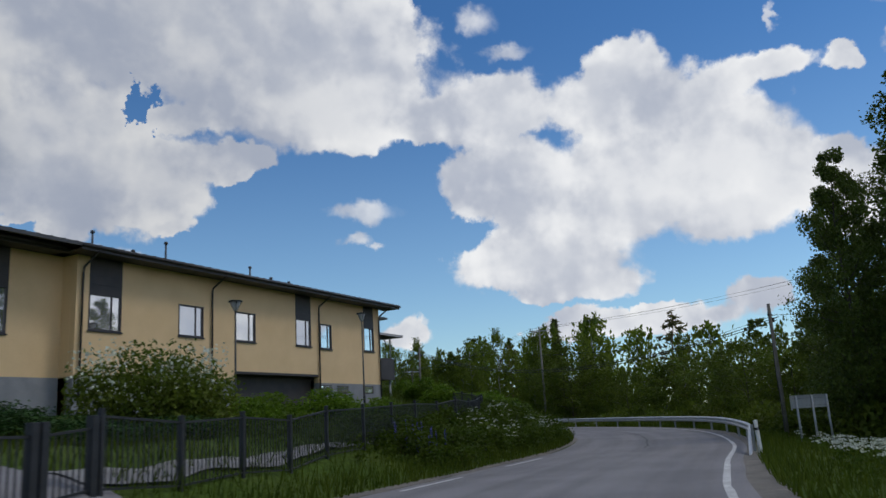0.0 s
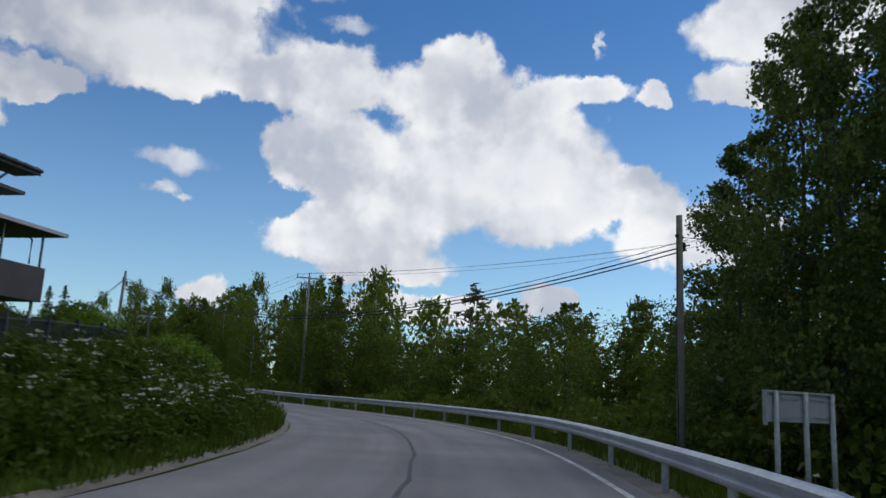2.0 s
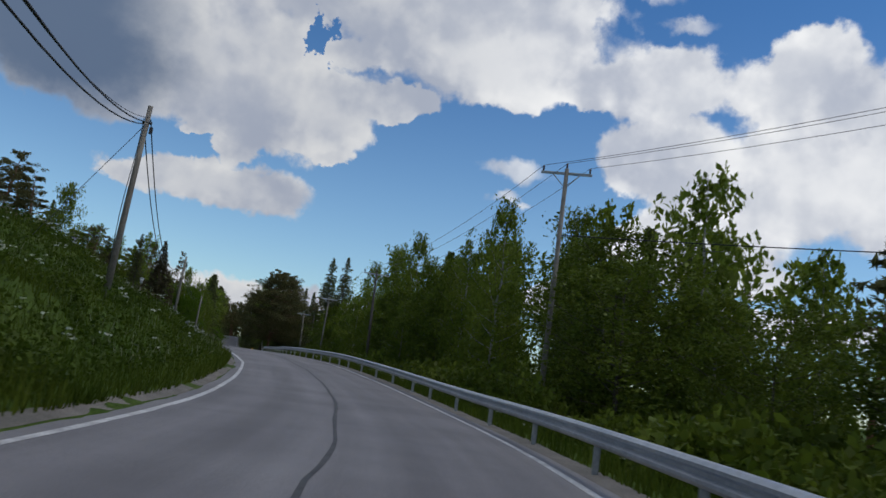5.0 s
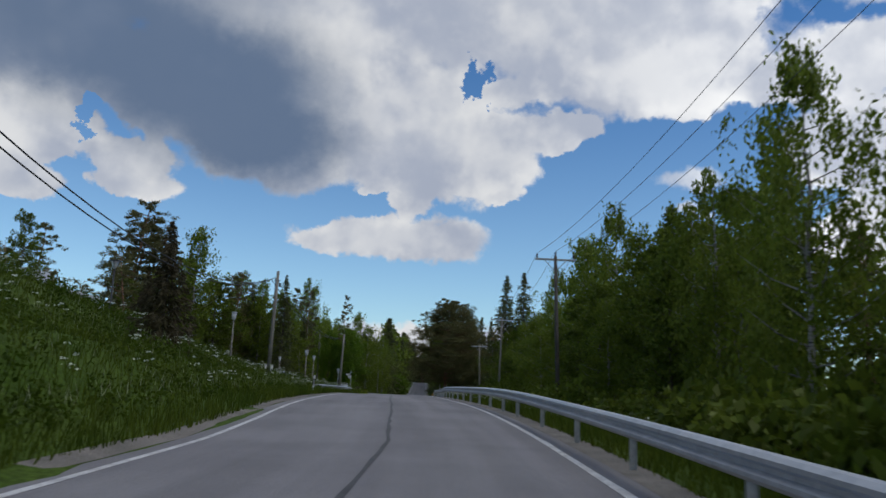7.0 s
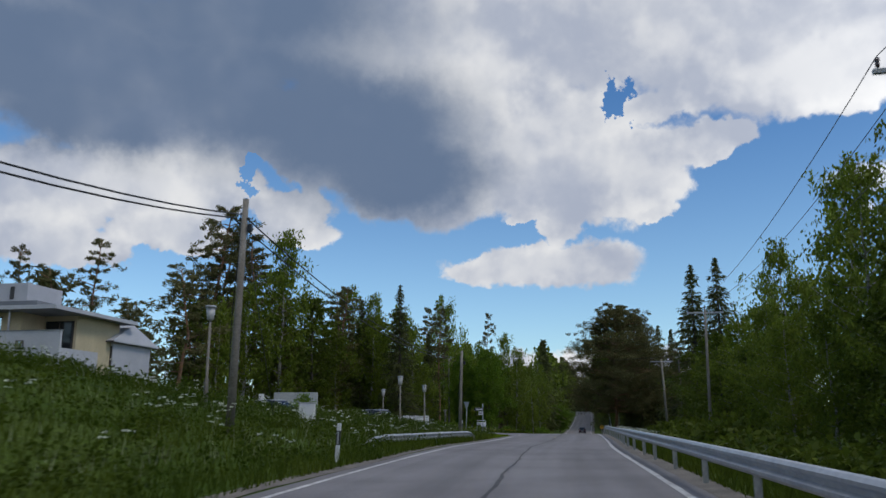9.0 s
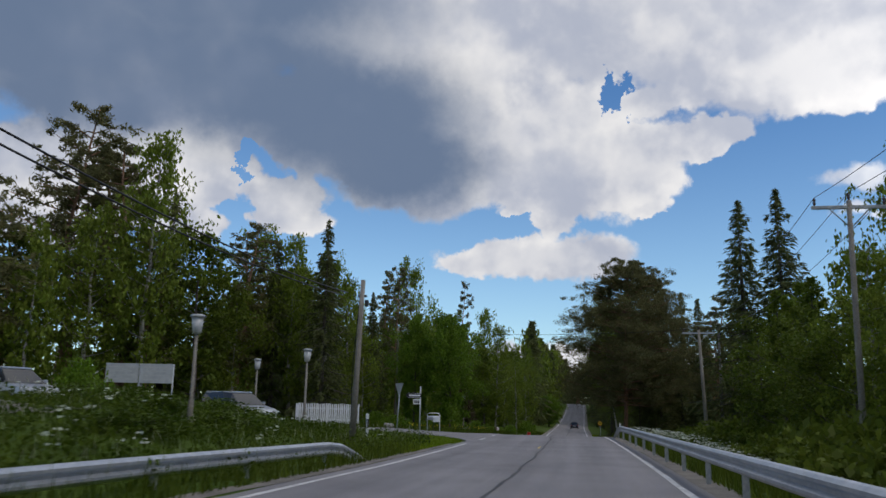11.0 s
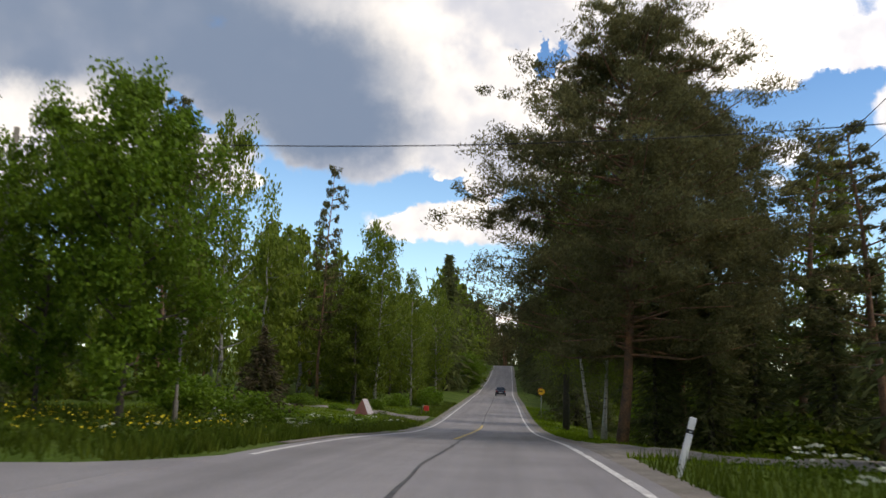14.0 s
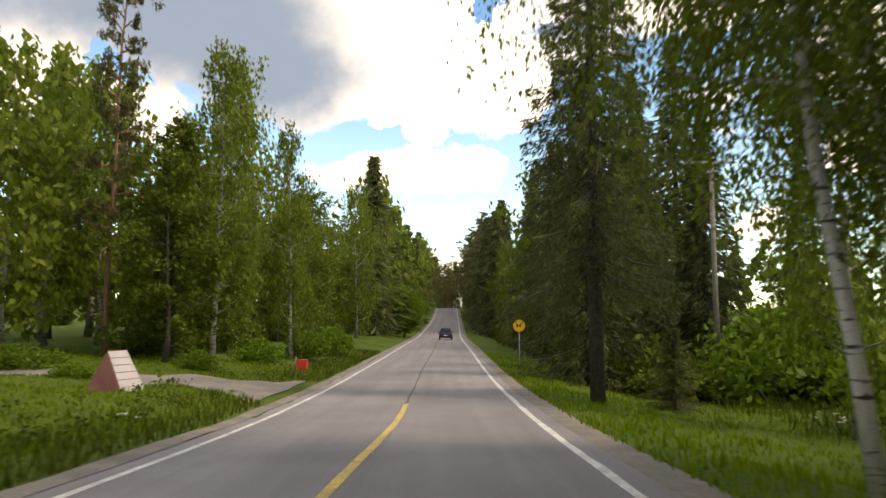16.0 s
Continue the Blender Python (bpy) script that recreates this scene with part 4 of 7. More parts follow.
NAMES = {"birch": ("birch_tree", "weeping birch with grey bark and light green leaves", "birches by the road"),
         "aspen": ("alder_tree", "slender dark green broadleaf tree at the wood's edge", "broadleaf trees of the wood"),
         "willow": ("willow_tree", "low spreading dark green willow by the ditch", "willows by the ditch"),
         "spruce": ("spruce_tree", "dark green spruce with drooping boughs", "spruces of the wood"),
         "pine": ("pine_tree", "tall pine with orange bark and tufted crown", "pines of the wood")}
STOCK = {}


def tree(kind, x, y, top, turn=None, spread=1.0, label="", level=""):
    """A tree of that kind whose tip stands at the height top."""
    base = gz(x, y) - 0.08
    s = (top - base) / HEIGHT[kind]
    kind = kind + level
    turn = rng.uniform(0, 360) if turn is None else turn
    if kind not in STOCK:
        name, lab, group = NAMES[kind.split("_")[0]]
        STOCK[kind] = plant(name, KIND[kind], (x, y, base), lab, "tree", group)
        ob = STOCK[kind]
    else:
        ob = copy_thing(STOCK[kind], pose(0, 0, 0))
    w = s * spread
    ob.matrix_basis = pose(x, y, base, 0, 0, turn) @ Matrix.Diagonal((w, w, s, 1))
    if label:
        ob["label"] = label
    return ob

# ---- the wood: single trees that stand out ----
for k, x, y, top, spread in (
        # right of the road, seen over the bend
        ("spruce_a", 94.7, 130.0, 20.5, 0.8), ("birch_b", 56.5, 88.0, 12.8, 0.9), ("birch_a", 53.4, 94.0, 13.9, 0.85), ("birch_a", 54.5, 104.0, 12.3, 1.0), ("birch_b", 55.8, 138.5, 15.9, 1.0),
        ("birch_a", 56.0, 127.2, 16.6, 0.8), ("birch_b", 59.0, 147.6, 18.3, 0.9), ("birch_a", 59.0, 165.7, 17.7, 0.9), ("birch_b", 55.0, 116.4, 12.4, 1.0), ("aspen_b", 55.2, 111.8, 12.6, 1.0), ("birch_a", 55.0, 108.0, 11.6, 1.0),
        ("aspen_a", 13.8, 125.0, 13.0, 0.75), ("spruce_b", 11.0, 126.0, 12.6, 0.8), ("spruce_b", 55.3, 188.7, 19.7, 1.25), ("spruce_b", 57.6, 186.2, 19.9, 1.2), ("spruce_a", 80.0, 104.0, 13.5, 1.0), ("spruce_b", 84.0, 92.0, 12.5, 1.0),
        # left, behind the houses and the junction
        ("pine_a", 2.3, 181.7, 28.2, 1.0), ("pine_b", 5.8, 183.5, 24.5, 1.3), ("pine_b", 3.8, 185.0, 26.0, 1.4), ("pine_b", 0.2, 184.0, 25.0, 1.3), ("spruce_b", 7.5, 187.0, 21.0, 1.2), ("birch_b", 11.1, 177.6, 23.2, 1.0), ("birch_a", 8.0, 175.0, 17.0, 1.2), ("aspen_a", 13.5, 180.5, 16.0, 1.2), ("aspen_a", 3.0, 174.0, 15.0, 1.3), ("pine_b", 14.8, 186.0, 18.5, 1.0), ("pine_b", -7.1, 170.2, 21.6, 0.9), ("pine_b", -29.0, 188.0, 26.0, 0.8),
        ("spruce_b", 22.4, 184.6, 17.6, 1.0), ("spruce_b", 17.0, 187.9, 16.5, 1.1), ("birch_a", 20.0, 231.0, 24.0, 0.75), ("pine_b", 26.2, 239.5, 22.3, 0.5), ("pine_b", 16.8, 228.8, 22.0, 0.7), ("birch_b", 31.5, 238.9, 15.4, 0.9), ("birch_b", 34.2, 244.5, 12.6, 0.8), ("birch_a", 33.6, 286.0, 16.5, 0.9),
        ("birch_b", 28.0, 256.7, 19.9, 0.9), ("pine_a", 22.0, 215.0, 20.0, 0.6), ("spruce_a", 24.0, 194.0, 13.0, 0.9), ("aspen_b", 18.0, 192.0, 15.5, 1.0), ("pine_b", 19.5, 196.0, 16.5, 0.8),
        ("birch_b", 24.5, 190.0, 9.0, 1.2), ("pine_b", 13.9, 190.0, 18.4, 1.1), ("birch_b", 14.8, 192.0, 19.2, 1.0), ("birch_b", 18.4, 188.5, 17.6, 0.9), ("birch_a", 21.7, 188.0, 16.0, 0.9), ("birch_b", 22.8, 190.5, 14.4, 1.0), ("birch_a", 15.0, 184.8, 12.6, 1.1),
        ("spruce_b", 53.2, 206.5, 14.8, 1.1), ("pine_b", 56.0, 206.0, 14.8, 1.3), ("spruce_a", 55.2, 209.0, 14.5, 1.0), ("birch_b", 60.2, 212.0, 15.0, 1.1)):
    tree(k, x, y, top, spread=spread, level="_fine")


def along(y, d):
    """A place d metres to the right of the car's line where the road has that y."""
    i = int(np.abs(LINE[:, 1] - y).argmin())
    return LINE[i, 0] + RIGHT[i, 0] * d, LINE[i, 1] + RIGHT[i, 1] * d


def pick(weights):
    names = list(weights)
    w = np.array([weights[n] for n in names], float)
    return names[rng.choice(len(names), p=w / w.sum())]


def belt(y0, y1, step, d0, d1, lo, hi, weights, spread=(0.95, 1.3), clear=(), level=""):
    """A row of trees along the road between two offsets, with tips between two heights over the road."""
    y = y0
    while y < y1:
        d = rng.uniform(d0, d1)
        x, yy = along(y + rng.uniform(-0.3, 0.3) * step, d)
        i, off = road_coords(x, yy)
        ok = off[0] > 7.5 or off[0] < -9
        for cx, cy, cr in clear:
            ok = ok and math.hypot(x - cx, yy - cy) > cr
        top = LINE[i[0], 2] + rng.uniform(lo, hi)
        kind = pick(weights)
        if ok:
            tree(kind, x, yy, top, spread=rng.uniform(*spread) * (1.0 if top > 8 else 1.3), level=level)
        y += step


MIXED = {"birch_a": 3, "birch_b": 3, "aspen_a": 3, "aspen_b": 3, "spruce_b": 0.7}
YOUNG = {"willow": 3, "aspen_a": 2, "birch_b": 1}
# right of the bend and along the straight
belt(37, 80, 4.2, 14, 18, 4.5, 7.0, YOUNG, level="_fine")
belt(36, 82, 4.8, 22, 30, 7.0, 10.5, MIXED)
belt(40, 84, 5.0, 34, 50, 9.5, 14.0, MIXED, level="_far")
belt(36, 90, 5.0, 52, 72, 9.0, 14.5, {"birch_b": 2, "spruce_a": 2, "pine_b": 1, "aspen_b": 1}, level="_far")
belt(78, 178, 3.4, 11.5, 14.5, 6.5, 10.0, {"willow": 1, "aspen_a": 2, "aspen_b": 2, "birch_b": 3, "birch_a": 1}, level="_fine", clear=((51, 182, 3), (48.8, 113.4, 2.5), (52.9, 94, 4)))
belt(80, 184, 4.8, 16, 22, 9.5, 14.0, MIXED, clear=((55, 188, 4),))
belt(82, 192, 5.0, 26, 38, 11, 16, {"birch_a": 2, "aspen_b": 2, "spruce_b": 2, "pine_b": 1}, level="_far")
# left wood behind the junction, and both sides of the road beyond it
belt(196, 226, 3.2, -36, -24, 11, 16, {"birch_a": 2, "birch_b": 2, "pine_b": 1, "aspen_a": 3})
belt(236, 300, 3.4, -17, -12, 9.5, 15.0, {"birch_a": 2, "birch_b": 2, "aspen_a": 3, "aspen_b": 2}, level="_fine")
belt(230, 310, 4.2, -27, -19, 15, 20, {"birch_a": 3, "pine_b": 1, "spruce_b": 0.7, "aspen_b": 1})
belt(200, 300, 5.0, -50, -36, 12, 17, {"birch_a": 2, "pine_b": 2, "spruce_a": 2, "aspen_a": 2}, level="_far")
belt(300, 430, 4.5, -12, -8.5, 18, 24, {"birch_a": 2, "spruce_b": 2, "aspen_b": 2}, level="_far")
belt(242, 330, 4.2, 9, 13, 14, 20, {"spruce_a": 3, "spruce_b": 2, "pine_b": 1, "birch_b": 1})
belt(330, 430, 4.2, 7.6, 9.5, 18, 24, {"spruce_a": 3, "spruce_b": 2, "pine_b": 1}, level="_far")
belt(292, 350, 5.0, 18, 28, 12, 17, {"spruce_a": 2, "birch_b": 2, "aspen_a": 2}, level="_far")
belt(196, 262, 4.5, 26, 40, 3.0, 5.5, {"willow": 3, "birch_b": 1}, spread=(1.0, 1.3))
belt(430, 650, 5.0, -10.5, -9.1, 19, 26, {"spruce_b": 2, "pine_a": 2, "birch_a": 1}, level="_far")
belt(430, 650, 5.0, 7.6, 9.0, 19, 26, {"spruce_b": 2, "pine_a": 2}, level="_far")
belt(440, 640, 9.0, -32, -18, 19, 25, {"spruce_b": 2, "pine_a": 2, "birch_a": 1}, level="_far")
# behind the houses and the side road on the left
belt(150, 188, 4.0, -46, -30, 12, 17, {"pine_a": 2, "pine_b": 2, "birch_b": 2, "spruce_a": 1}, clear=((20, 178, 7), (6, 150, 12)))
belt(150, 205, 4.5, -68, -50, 13, 18, {"pine_a": 2, "spruce_a": 2, "birch_a": 1}, level="_far", clear=((6, 150, 14),))
belt(189, 203, 2.8, -30, -18, 8, 13, {"aspen_a": 1, "birch_b": 3, "birch_a": 2})
belt(108, 140, 7.0, -62, -40, 8, 12, {"pine_a": 2, "birch_b": 2, "spruce_a": 1}, level="_far", clear=((6, 150, 14),))


# the wood that closes the view where the road turns away over the rise
for k in range(16):
    tree(("spruce_b", "pine_a", "birch_a")[k % 3], 31.0 + 2.6 * (k % 8), 572.0 + 9.0 * (k // 8) + 3 * (k % 3), 6.0 + rng.uniform(13, 19), spread=1.3, level="_far")


def far_wood():
    """The belt of forest round the place, too far to count: ragged cones and domes of leaves."""
    r = np.random.RandomState(21)
    out = []
    for k in range(420):
        a = r.uniform(0, 2 * math.pi)
        q = r.uniform(150, 300)
        x, y = 40 + math.cos(a) * q, 120 + math.sin(a) * q * 1.15
        i, off = road_coords(x, y)
        if -14 < off[0] < 14:
            continue
        h = r.uniform(12, 19)
        n = 120
        t = r.uniform(0, 1, n)
        wide = (1 - t) ** 0.8 * h * 0.24 if r.uniform() < 0.5 else np.sin(math.pi * (0.1 + 0.9 * t)) * h * 0.22
        b = r.uniform(0, 6.283, n)
        q3 = np.stack([x + np.cos(b) * wide, y + np.sin(b) * wide, gz(x, y) + t * h], axis=1) + r.normal(size=(n, 3)) * 0.3
        out.append(leaf_quads(q3, r, 1.2, 0.7))
    ob = new("far_woods", quads_mesh("far_woods", np.concatenate(out), [M_ALDER]))
    tagged(ob, "distant dark green mixed forest round the place", "forest", kind="stuff")


far_wood()

# ---- near trees with fuller crowns ----
NEAR_ASPEN = broadleaf(31, 14, 6.5, M_ASPEN, M_BARK, 22000, 0.08, 0.03, "cone", trunk_r=0.16)
first = None
for x, y, top, spread, turn in ((33.9, 25.2, 13.9, 0.8, 20), (37.0, 22.0, 17.5, 1.15, 150), (40.5, 25.0, 15.5, 1.1, 260), (36.0, 17.0, 15.0, 1.0, 80), (42.9, 32.8, 12.3, 1.0, 10), (39.6, 28.8, 14.5, 0.95, 120), (38.5, 12.0, 14.0, 1.1, 200)):
    base = gz(x, y) - 0.1
    if first is None:
        first = plant("aspen_tree", NEAR_ASPEN, (x, y, base), "tall dark green aspen behind the road sign", "tree", "aspens by the bend")
        ob = first
    else:
        ob = copy_thing(first, pose(0, 0, 0))
    s = (top - base) / 14
    ob.matrix_basis = pose(x, y, base, 0, 0, turn) @ Matrix.Diagonal((s * spread, s * spread, s, 1))

BIG_PINE = pine(41, 17, 13.0, M_PINE, M_PINEBARK, 190000, 0.08, low=0.2, more=110, thin=0.28, full=0.24, inner=0.12, even=0.8, slim=0.3, outward=0.6)
p = plant("pine_tree", BIG_PINE, (46.6, 199.0, gz(46.6, 199.0) - 0.1), "huge dark pine with wide dense crown by the drive", "tree", "pines of the wood", 40)
for x, y, top, spread, turn in ((50.0, 203.4, 16.8, 0.62, 200),):
    ob = copy_thing(p, pose(0, 0, 0))
    k = (top - gz(x, y) + 0.1) / 17
    ob.matrix_basis = pose(x, y, gz(x, y) - 0.1, 0, 0, turn) @ Matrix.Diagonal((spread, spread, k, 1))
    ob["label"] = "dark dense pine beside the huge pine at the drive"
tree("pine_b", 54.8, 196.5, 12.0, 60, 1.1, "dark pine beside the huge pine at the drive", "_fine")
BIG_SPRUCE = spruce(42, 20, 7.4, M_SPRUCE, M_BARK, 46000, 0.105, low=0.22, ragged=0.18, sweep=0.45)
p = plant("spruce_tree", BIG_SPRUCE, (47.2, 226.5, gz(47.2, 226.5) - 0.1), "tall ragged spruce on the mown verge", "tree", "spruces of the wood", 10)
tree("spruce_b", 50.4, 229.0, gz(50.4, 229.0) + 3.4, spread=1.7, level="_fine", label="low dense spruce under the taller conifers")
tree("spruce_a", 55.5, 240.0, 12.5, spread=1.2, level="_fine", label="dark spruce behind the birch clump")
tree("spruce_b", 58.5, 236.0, 9.5, spread=1.3, level="_fine", label="dark spruce behind the birch clump")
tree("birch_a", 53.0, 222.0, 13.0, spread=0.9, level="_fine", label="slender birch behind the birch clump")
tree("spruce_a", 49.2, 238.0, 13.5, spread=1.1, level="_fine", label="dark spruce behind the tall ragged spruce")
tree("pine_b", 70.0, 224.0, 10.5, spread=1.0, level="_fine", label="slim pine at the edge of the field")
tree("pine_a", 74.0, 236.0, 9.0, spread=1.0, level="_fine", label="slim pine at the edge of the field")
NEAR_BIRCH = broadleaf(43, 16, 6.4, M_BIRCH, M_BIRCHBARK, 34000, 0.05, 0.28, "oval", trunk_r=0.10, lean=-1.2, droop=2.6)
first = None
for x, y, sz, turn, tilt in ((46.95, 210.3, 1.0, 10, -2), (47.5, 210.5, 1.08, 120, -2), (47.7, 210.9, 0.95, 230, 1)):
    base = gz(x, y) - 0.1
    if first is None:
        first = plant("birch_tree", NEAR_BIRCH, (x, y, base), "weeping birch with white bark in a clump by the verge", "tree", "birch clump")
        ob = first
    else:
        ob = copy_thing(first, pose(0, 0, 0))
    ob.matrix_basis = pose(x, y, base, tilt, tilt, turn) @ Matrix.Diagonal((1, 1, sz, 1))
MAPLE = broadleaf(44, 11.5, 8.0, M_MAPLE, M_BARK, 26000, 0.10, 0.10, "round", trunk_r=0.16)
p = plant("maple_tree", MAPLE, (31.9, 189.6, gz(31.9, 189.6) - 0.1), "round bright green maple beyond the junction", "tree", "maples", scale=(0.68, 0.68, 0.86))
for x, y, s, sz, turn in ((28.6, 191.2, 0.5, 0.82, 100), (37.8, 312.0, 0.9, 0.6, 40), (36.4, 320.0, 0.9, 0.62, 200)):
    ob = copy_thing(p, pose(0, 0, 0))
    ob.matrix_basis = pose(x, y, gz(x, y) - 0.1, 0, 0, turn) @ Matrix.Diagonal((s, s, sz, 1))
RUSSET = spruce(45, 7, 3.4, M_THUJA, M_BARK, 6000, 0.16, low=0.02, ragged=0.35, sweep=-0.9)
p = plant("juniper_tree", RUSSET, (32.2, 98.5, gz(32.2, 98.5) - 0.3), "dark russet cone-shaped juniper on the grassy bank", "tree", "junipers on the bank")
p.scale = (0.72, 0.72, (7.6 - gz(32.2, 98.5)) / 7)
for x, y, s, sz, turn in ((31.6, 203.6, 0.9, 0.62, 60), (27.5, 110.5, 0.6, 0.45, 10)):
    ob = copy_thing(p, pose(0, 0, 0))
    ob.matrix_basis = pose(x, y, gz(x, y) - 0.2, 0, 0, turn) @ Matrix.Diagonal((s, s, sz, 1))
    ob["label"] = "dark russet juniper in the grass"

# young spruces crowding under the pines by the drive
for x, y, top, spread in ((48.2, 200.8, 5.5, 1.5), (50.0, 199.5, 6.5, 1.5), (49.2, 203.0, 5.0, 1.6), (52.0, 200.5, 6.0, 1.6), (54.2, 200.0, 6.5, 1.6), (51.5, 204.5, 6.0, 1.5), (56.5, 200.0, 7.0, 1.5), (50.3, 207.0, 4.0, 1.6), (53.5, 197.0, 5.5, 1.6), (57.5, 197.0, 8.0, 1.4), (58.5, 186.5, 9.0, 1.3)):
    tree("spruce_b", x, y, top, spread=spread, label="young dark spruce under the pines by the drive")

# ---- shrubs ----
SHRUB = {}


def shrub(kind, x, y, h, w, label, group, turn=None):
    mats = {"green": M_ALDER, "bright": M_MAPLE, "juniper": M_JUNIPER, "herb": M_HERB}
    if kind not in SHRUB:
        SHRUB[kind] = plant("shrub", bush_mesh(60 + len(SHRUB), 2.0, 3.0, mats[kind], *{"herb": (1400, 0.075), "bright": (2200, 0.078), "juniper": (6000, 0.045), "green": (1300, 0.105)}[kind]), (0, 0, 0), label, "shrub", group, names=("stem", "foliage"))
        ob = SHRUB[kind]
    else:
        ob = copy_thing(SHRUB[kind], pose(0, 0, 0))
        ob["label"], ob["group"] = label, group
    ob.matrix_basis = pose(x, y, gz(x, y) - 0.08, 0, 0, rng.uniform(0, 360) if turn is None else turn) @ Matrix.Diagonal((w / 3.0, w / 3.0, h / 2.0, 1))
    return ob


for x, y, h, w in ((-1.9, 24.6, 1.3, 4.2), (0.4, 24.8, 1.1, 3.6), (3.0, 25.6, 0.9, 3.4), (5.4, 28.4, 0.9, 3.2)):
    shrub("juniper", x, y, h, w, "dark green spreading juniper on the slope before the building", "junipers before the building")
for x, y, h, w in ((8.0, 33.0, 1.8, 3.4), (10.5, 35.0, 1.9, 3.6), (12.5, 37.0, 1.7, 3.4), (6.5, 31.5, 1.6, 3.2), (14.5, 39.0, 1.5, 3.0)):
    shrub("bright", x, y, h, w, "leafy green shrub in the row before the building", "shrubs before the building")
white_bush = plant("flowering_shrub", bush_mesh(77, 3.3, 5.6, M_ALDER, 9000, 0.075, 26), (2.6, 28.4, gz(2.6, 28.4) - 0.1), "large green shrub full of white blossom before the building", "shrub", names=("stem", "foliage"))
r = np.random.RandomState(5)
blossom = np.concatenate([clump(r, (r.uniform(-2.0, 2.0), r.uniform(-2.0, 2.0), r.uniform(1.0, 2.7)), 0.7, 45) for _ in range(32)])
part("blossom", quads_mesh("blossom", leaf_quads(blossom, r, 0.05, 0.9), [M_UMBEL]), None, white_bush, "white blossom")
# bank inside the bend
for y, d, h, w in ((38, -9.0, 1.4, 3.0), (42, -9.5, 1.8, 3.4), (46, -9.6, 2.0, 3.4), (50, -9.0, 2.0, 3.4), (54, -9.4, 1.9, 3.4), (47, -13, 2.0, 3.6), (58, -10.5, 1.7, 3.2), (53, -13.5, 2.2, 3.8), (62, -13.0, 1.8, 3.4), (34, -9.2, 0.9, 2.4)):
    x, yy = along(y, d)
    shrub("bright", x, yy, h, w, "leafy green shrub on the bank inside the bend", "shrubs on the bank")
# tall weeds on the hump where the road bends
for k in range(30):
    x, yy = along(17.6 + 16.9 * k / 29, -(6.6 + 2.6 * ((k * 7) % 5) / 4))
    shrub("herb", x, yy, rng.uniform(1.1, 1.6), rng.uniform(2.2, 3.2), "thick green weeds on the hump inside the bend", "weeds on the hump")
# hedge of willow scrub beyond the field
for k in range(16):
    shrub("bright", 57.0 + 2.2 * (k % 8) + rng.uniform(-1, 1), 224.0 + 9.0 * (k // 8) + 2.4 * (k % 8), rng.uniform(3.6, 5.2), rng.uniform(5.5, 7.5), "olive green willow scrub beyond the field", "willow scrub")
# tall weeds before the parked cars
for x, y, h, w in ((30.5, 150.5, 1.0, 2.6), (29.0, 152.0, 1.1, 2.8), (27.4, 152.8, 1.1, 2.8), (31.4, 147.5, 1.0, 2.6), (25.6, 153.0, 1.2, 3.0), (29.8, 145.5, 1.1, 3.0), (27.5, 148.0, 1.1, 3.0), (24.0, 150.0, 1.3, 3.2), (31.8, 141.0, 0.9, 2.8)):
    shrub("herb", x, y, h, w, "thick green weeds before the parked cars", "weeds by the car park")
# below the guard rail
y = 30.0
while y < 178:
    x, yy = along(y, rng.uniform(7.2, 9.5))
    if math.hypot(x - 32, yy - 28) > 2 and math.hypot(x - 51, yy - 181) > 4:
        shrub("green", x, yy, rng.uniform(1.8, 3.4) * (1 if y < 150 else 0.7), rng.uniform(3.2, 4.6), "dense green shrub below the guard rail", "shrubs below the rail")
    if y < 100:
        x, yy = along(y + 1.5, rng.uniform(10.5, 13.0))
        shrub("green", x, yy, rng.uniform(2.6, 4.2), rng.uniform(4.0, 5.2), "dense green shrub below the guard rail", "shrubs below the rail")
    y += rng.uniform(2.2, 3.4)
for x, y, h, w in ((36, 20.5, 2.2, 4), (33.5, 19.5, 1.6, 3.4), (38, 27.5, 2.6, 4), (35.5, 30.5, 2.0, 3.6), (34, 14.0, 2.0, 4), (40, 17, 3.0, 4.6), (31.5, 12.0, 1.4, 3.4), (39, 33, 2.4, 4.4), (41.0, 21.0, 3.2, 5.0), (44.0, 26.0, 3.2, 5.0), (46, 34, 3.4, 5.0)):
    shrub("green", x, y, h, w, "dense green shrub behind the road sign", "shrubs behind the sign")
for x, y, h, w in ((27.3, 229.6, 1.2, 3.2), (24.3, 226.2, 1.5, 4.2), (32.2, 233.6, 1.0, 2.0), (30.6, 226.5, 0.6, 1.6), (24.5, 212.0, 1.2, 3.6), (26.5, 208.0, 1.1, 3.4), (21.0, 224.0, 1.0, 4.0)):
    shrub("bright", x, y, h, w, "rounded green garden shrub on the lawn", "garden shrubs")
for x, y, h, w in ((33.5, 197.5, 1.6, 3.0), (30.5, 199.0, 2.0, 3.4), (34.5, 246.0, 1.8, 3.2), (35.0, 252.0, 2.2, 3.6), (33.0, 240.5, 1.5, 3.0), (28.5, 184.0, 1.3, 2.6), (22.0, 154.0, 2.6, 2.4), (26.3, 186.2, 1.6, 3.0)):
    shrub("bright", x, y, h, w, "leafy green shrub at the wood's edge", "shrubs at the wood's edge")
for y in np.arange(196, 330, 3.4):
    for d, k in ((-14.5, 1.0), (9.5, 1.0)):
        if d < 0 and y < 238 or (d > 0 and y < 232):
            continue
        x, yy = along(y, d + rng.uniform(-1, 1))
        shrub("green", x, yy, rng.uniform(1.6, 3.2), rng.uniform(3, 4.4), "dense green shrub along the wood's edge", "shrubs at the wood's edge")
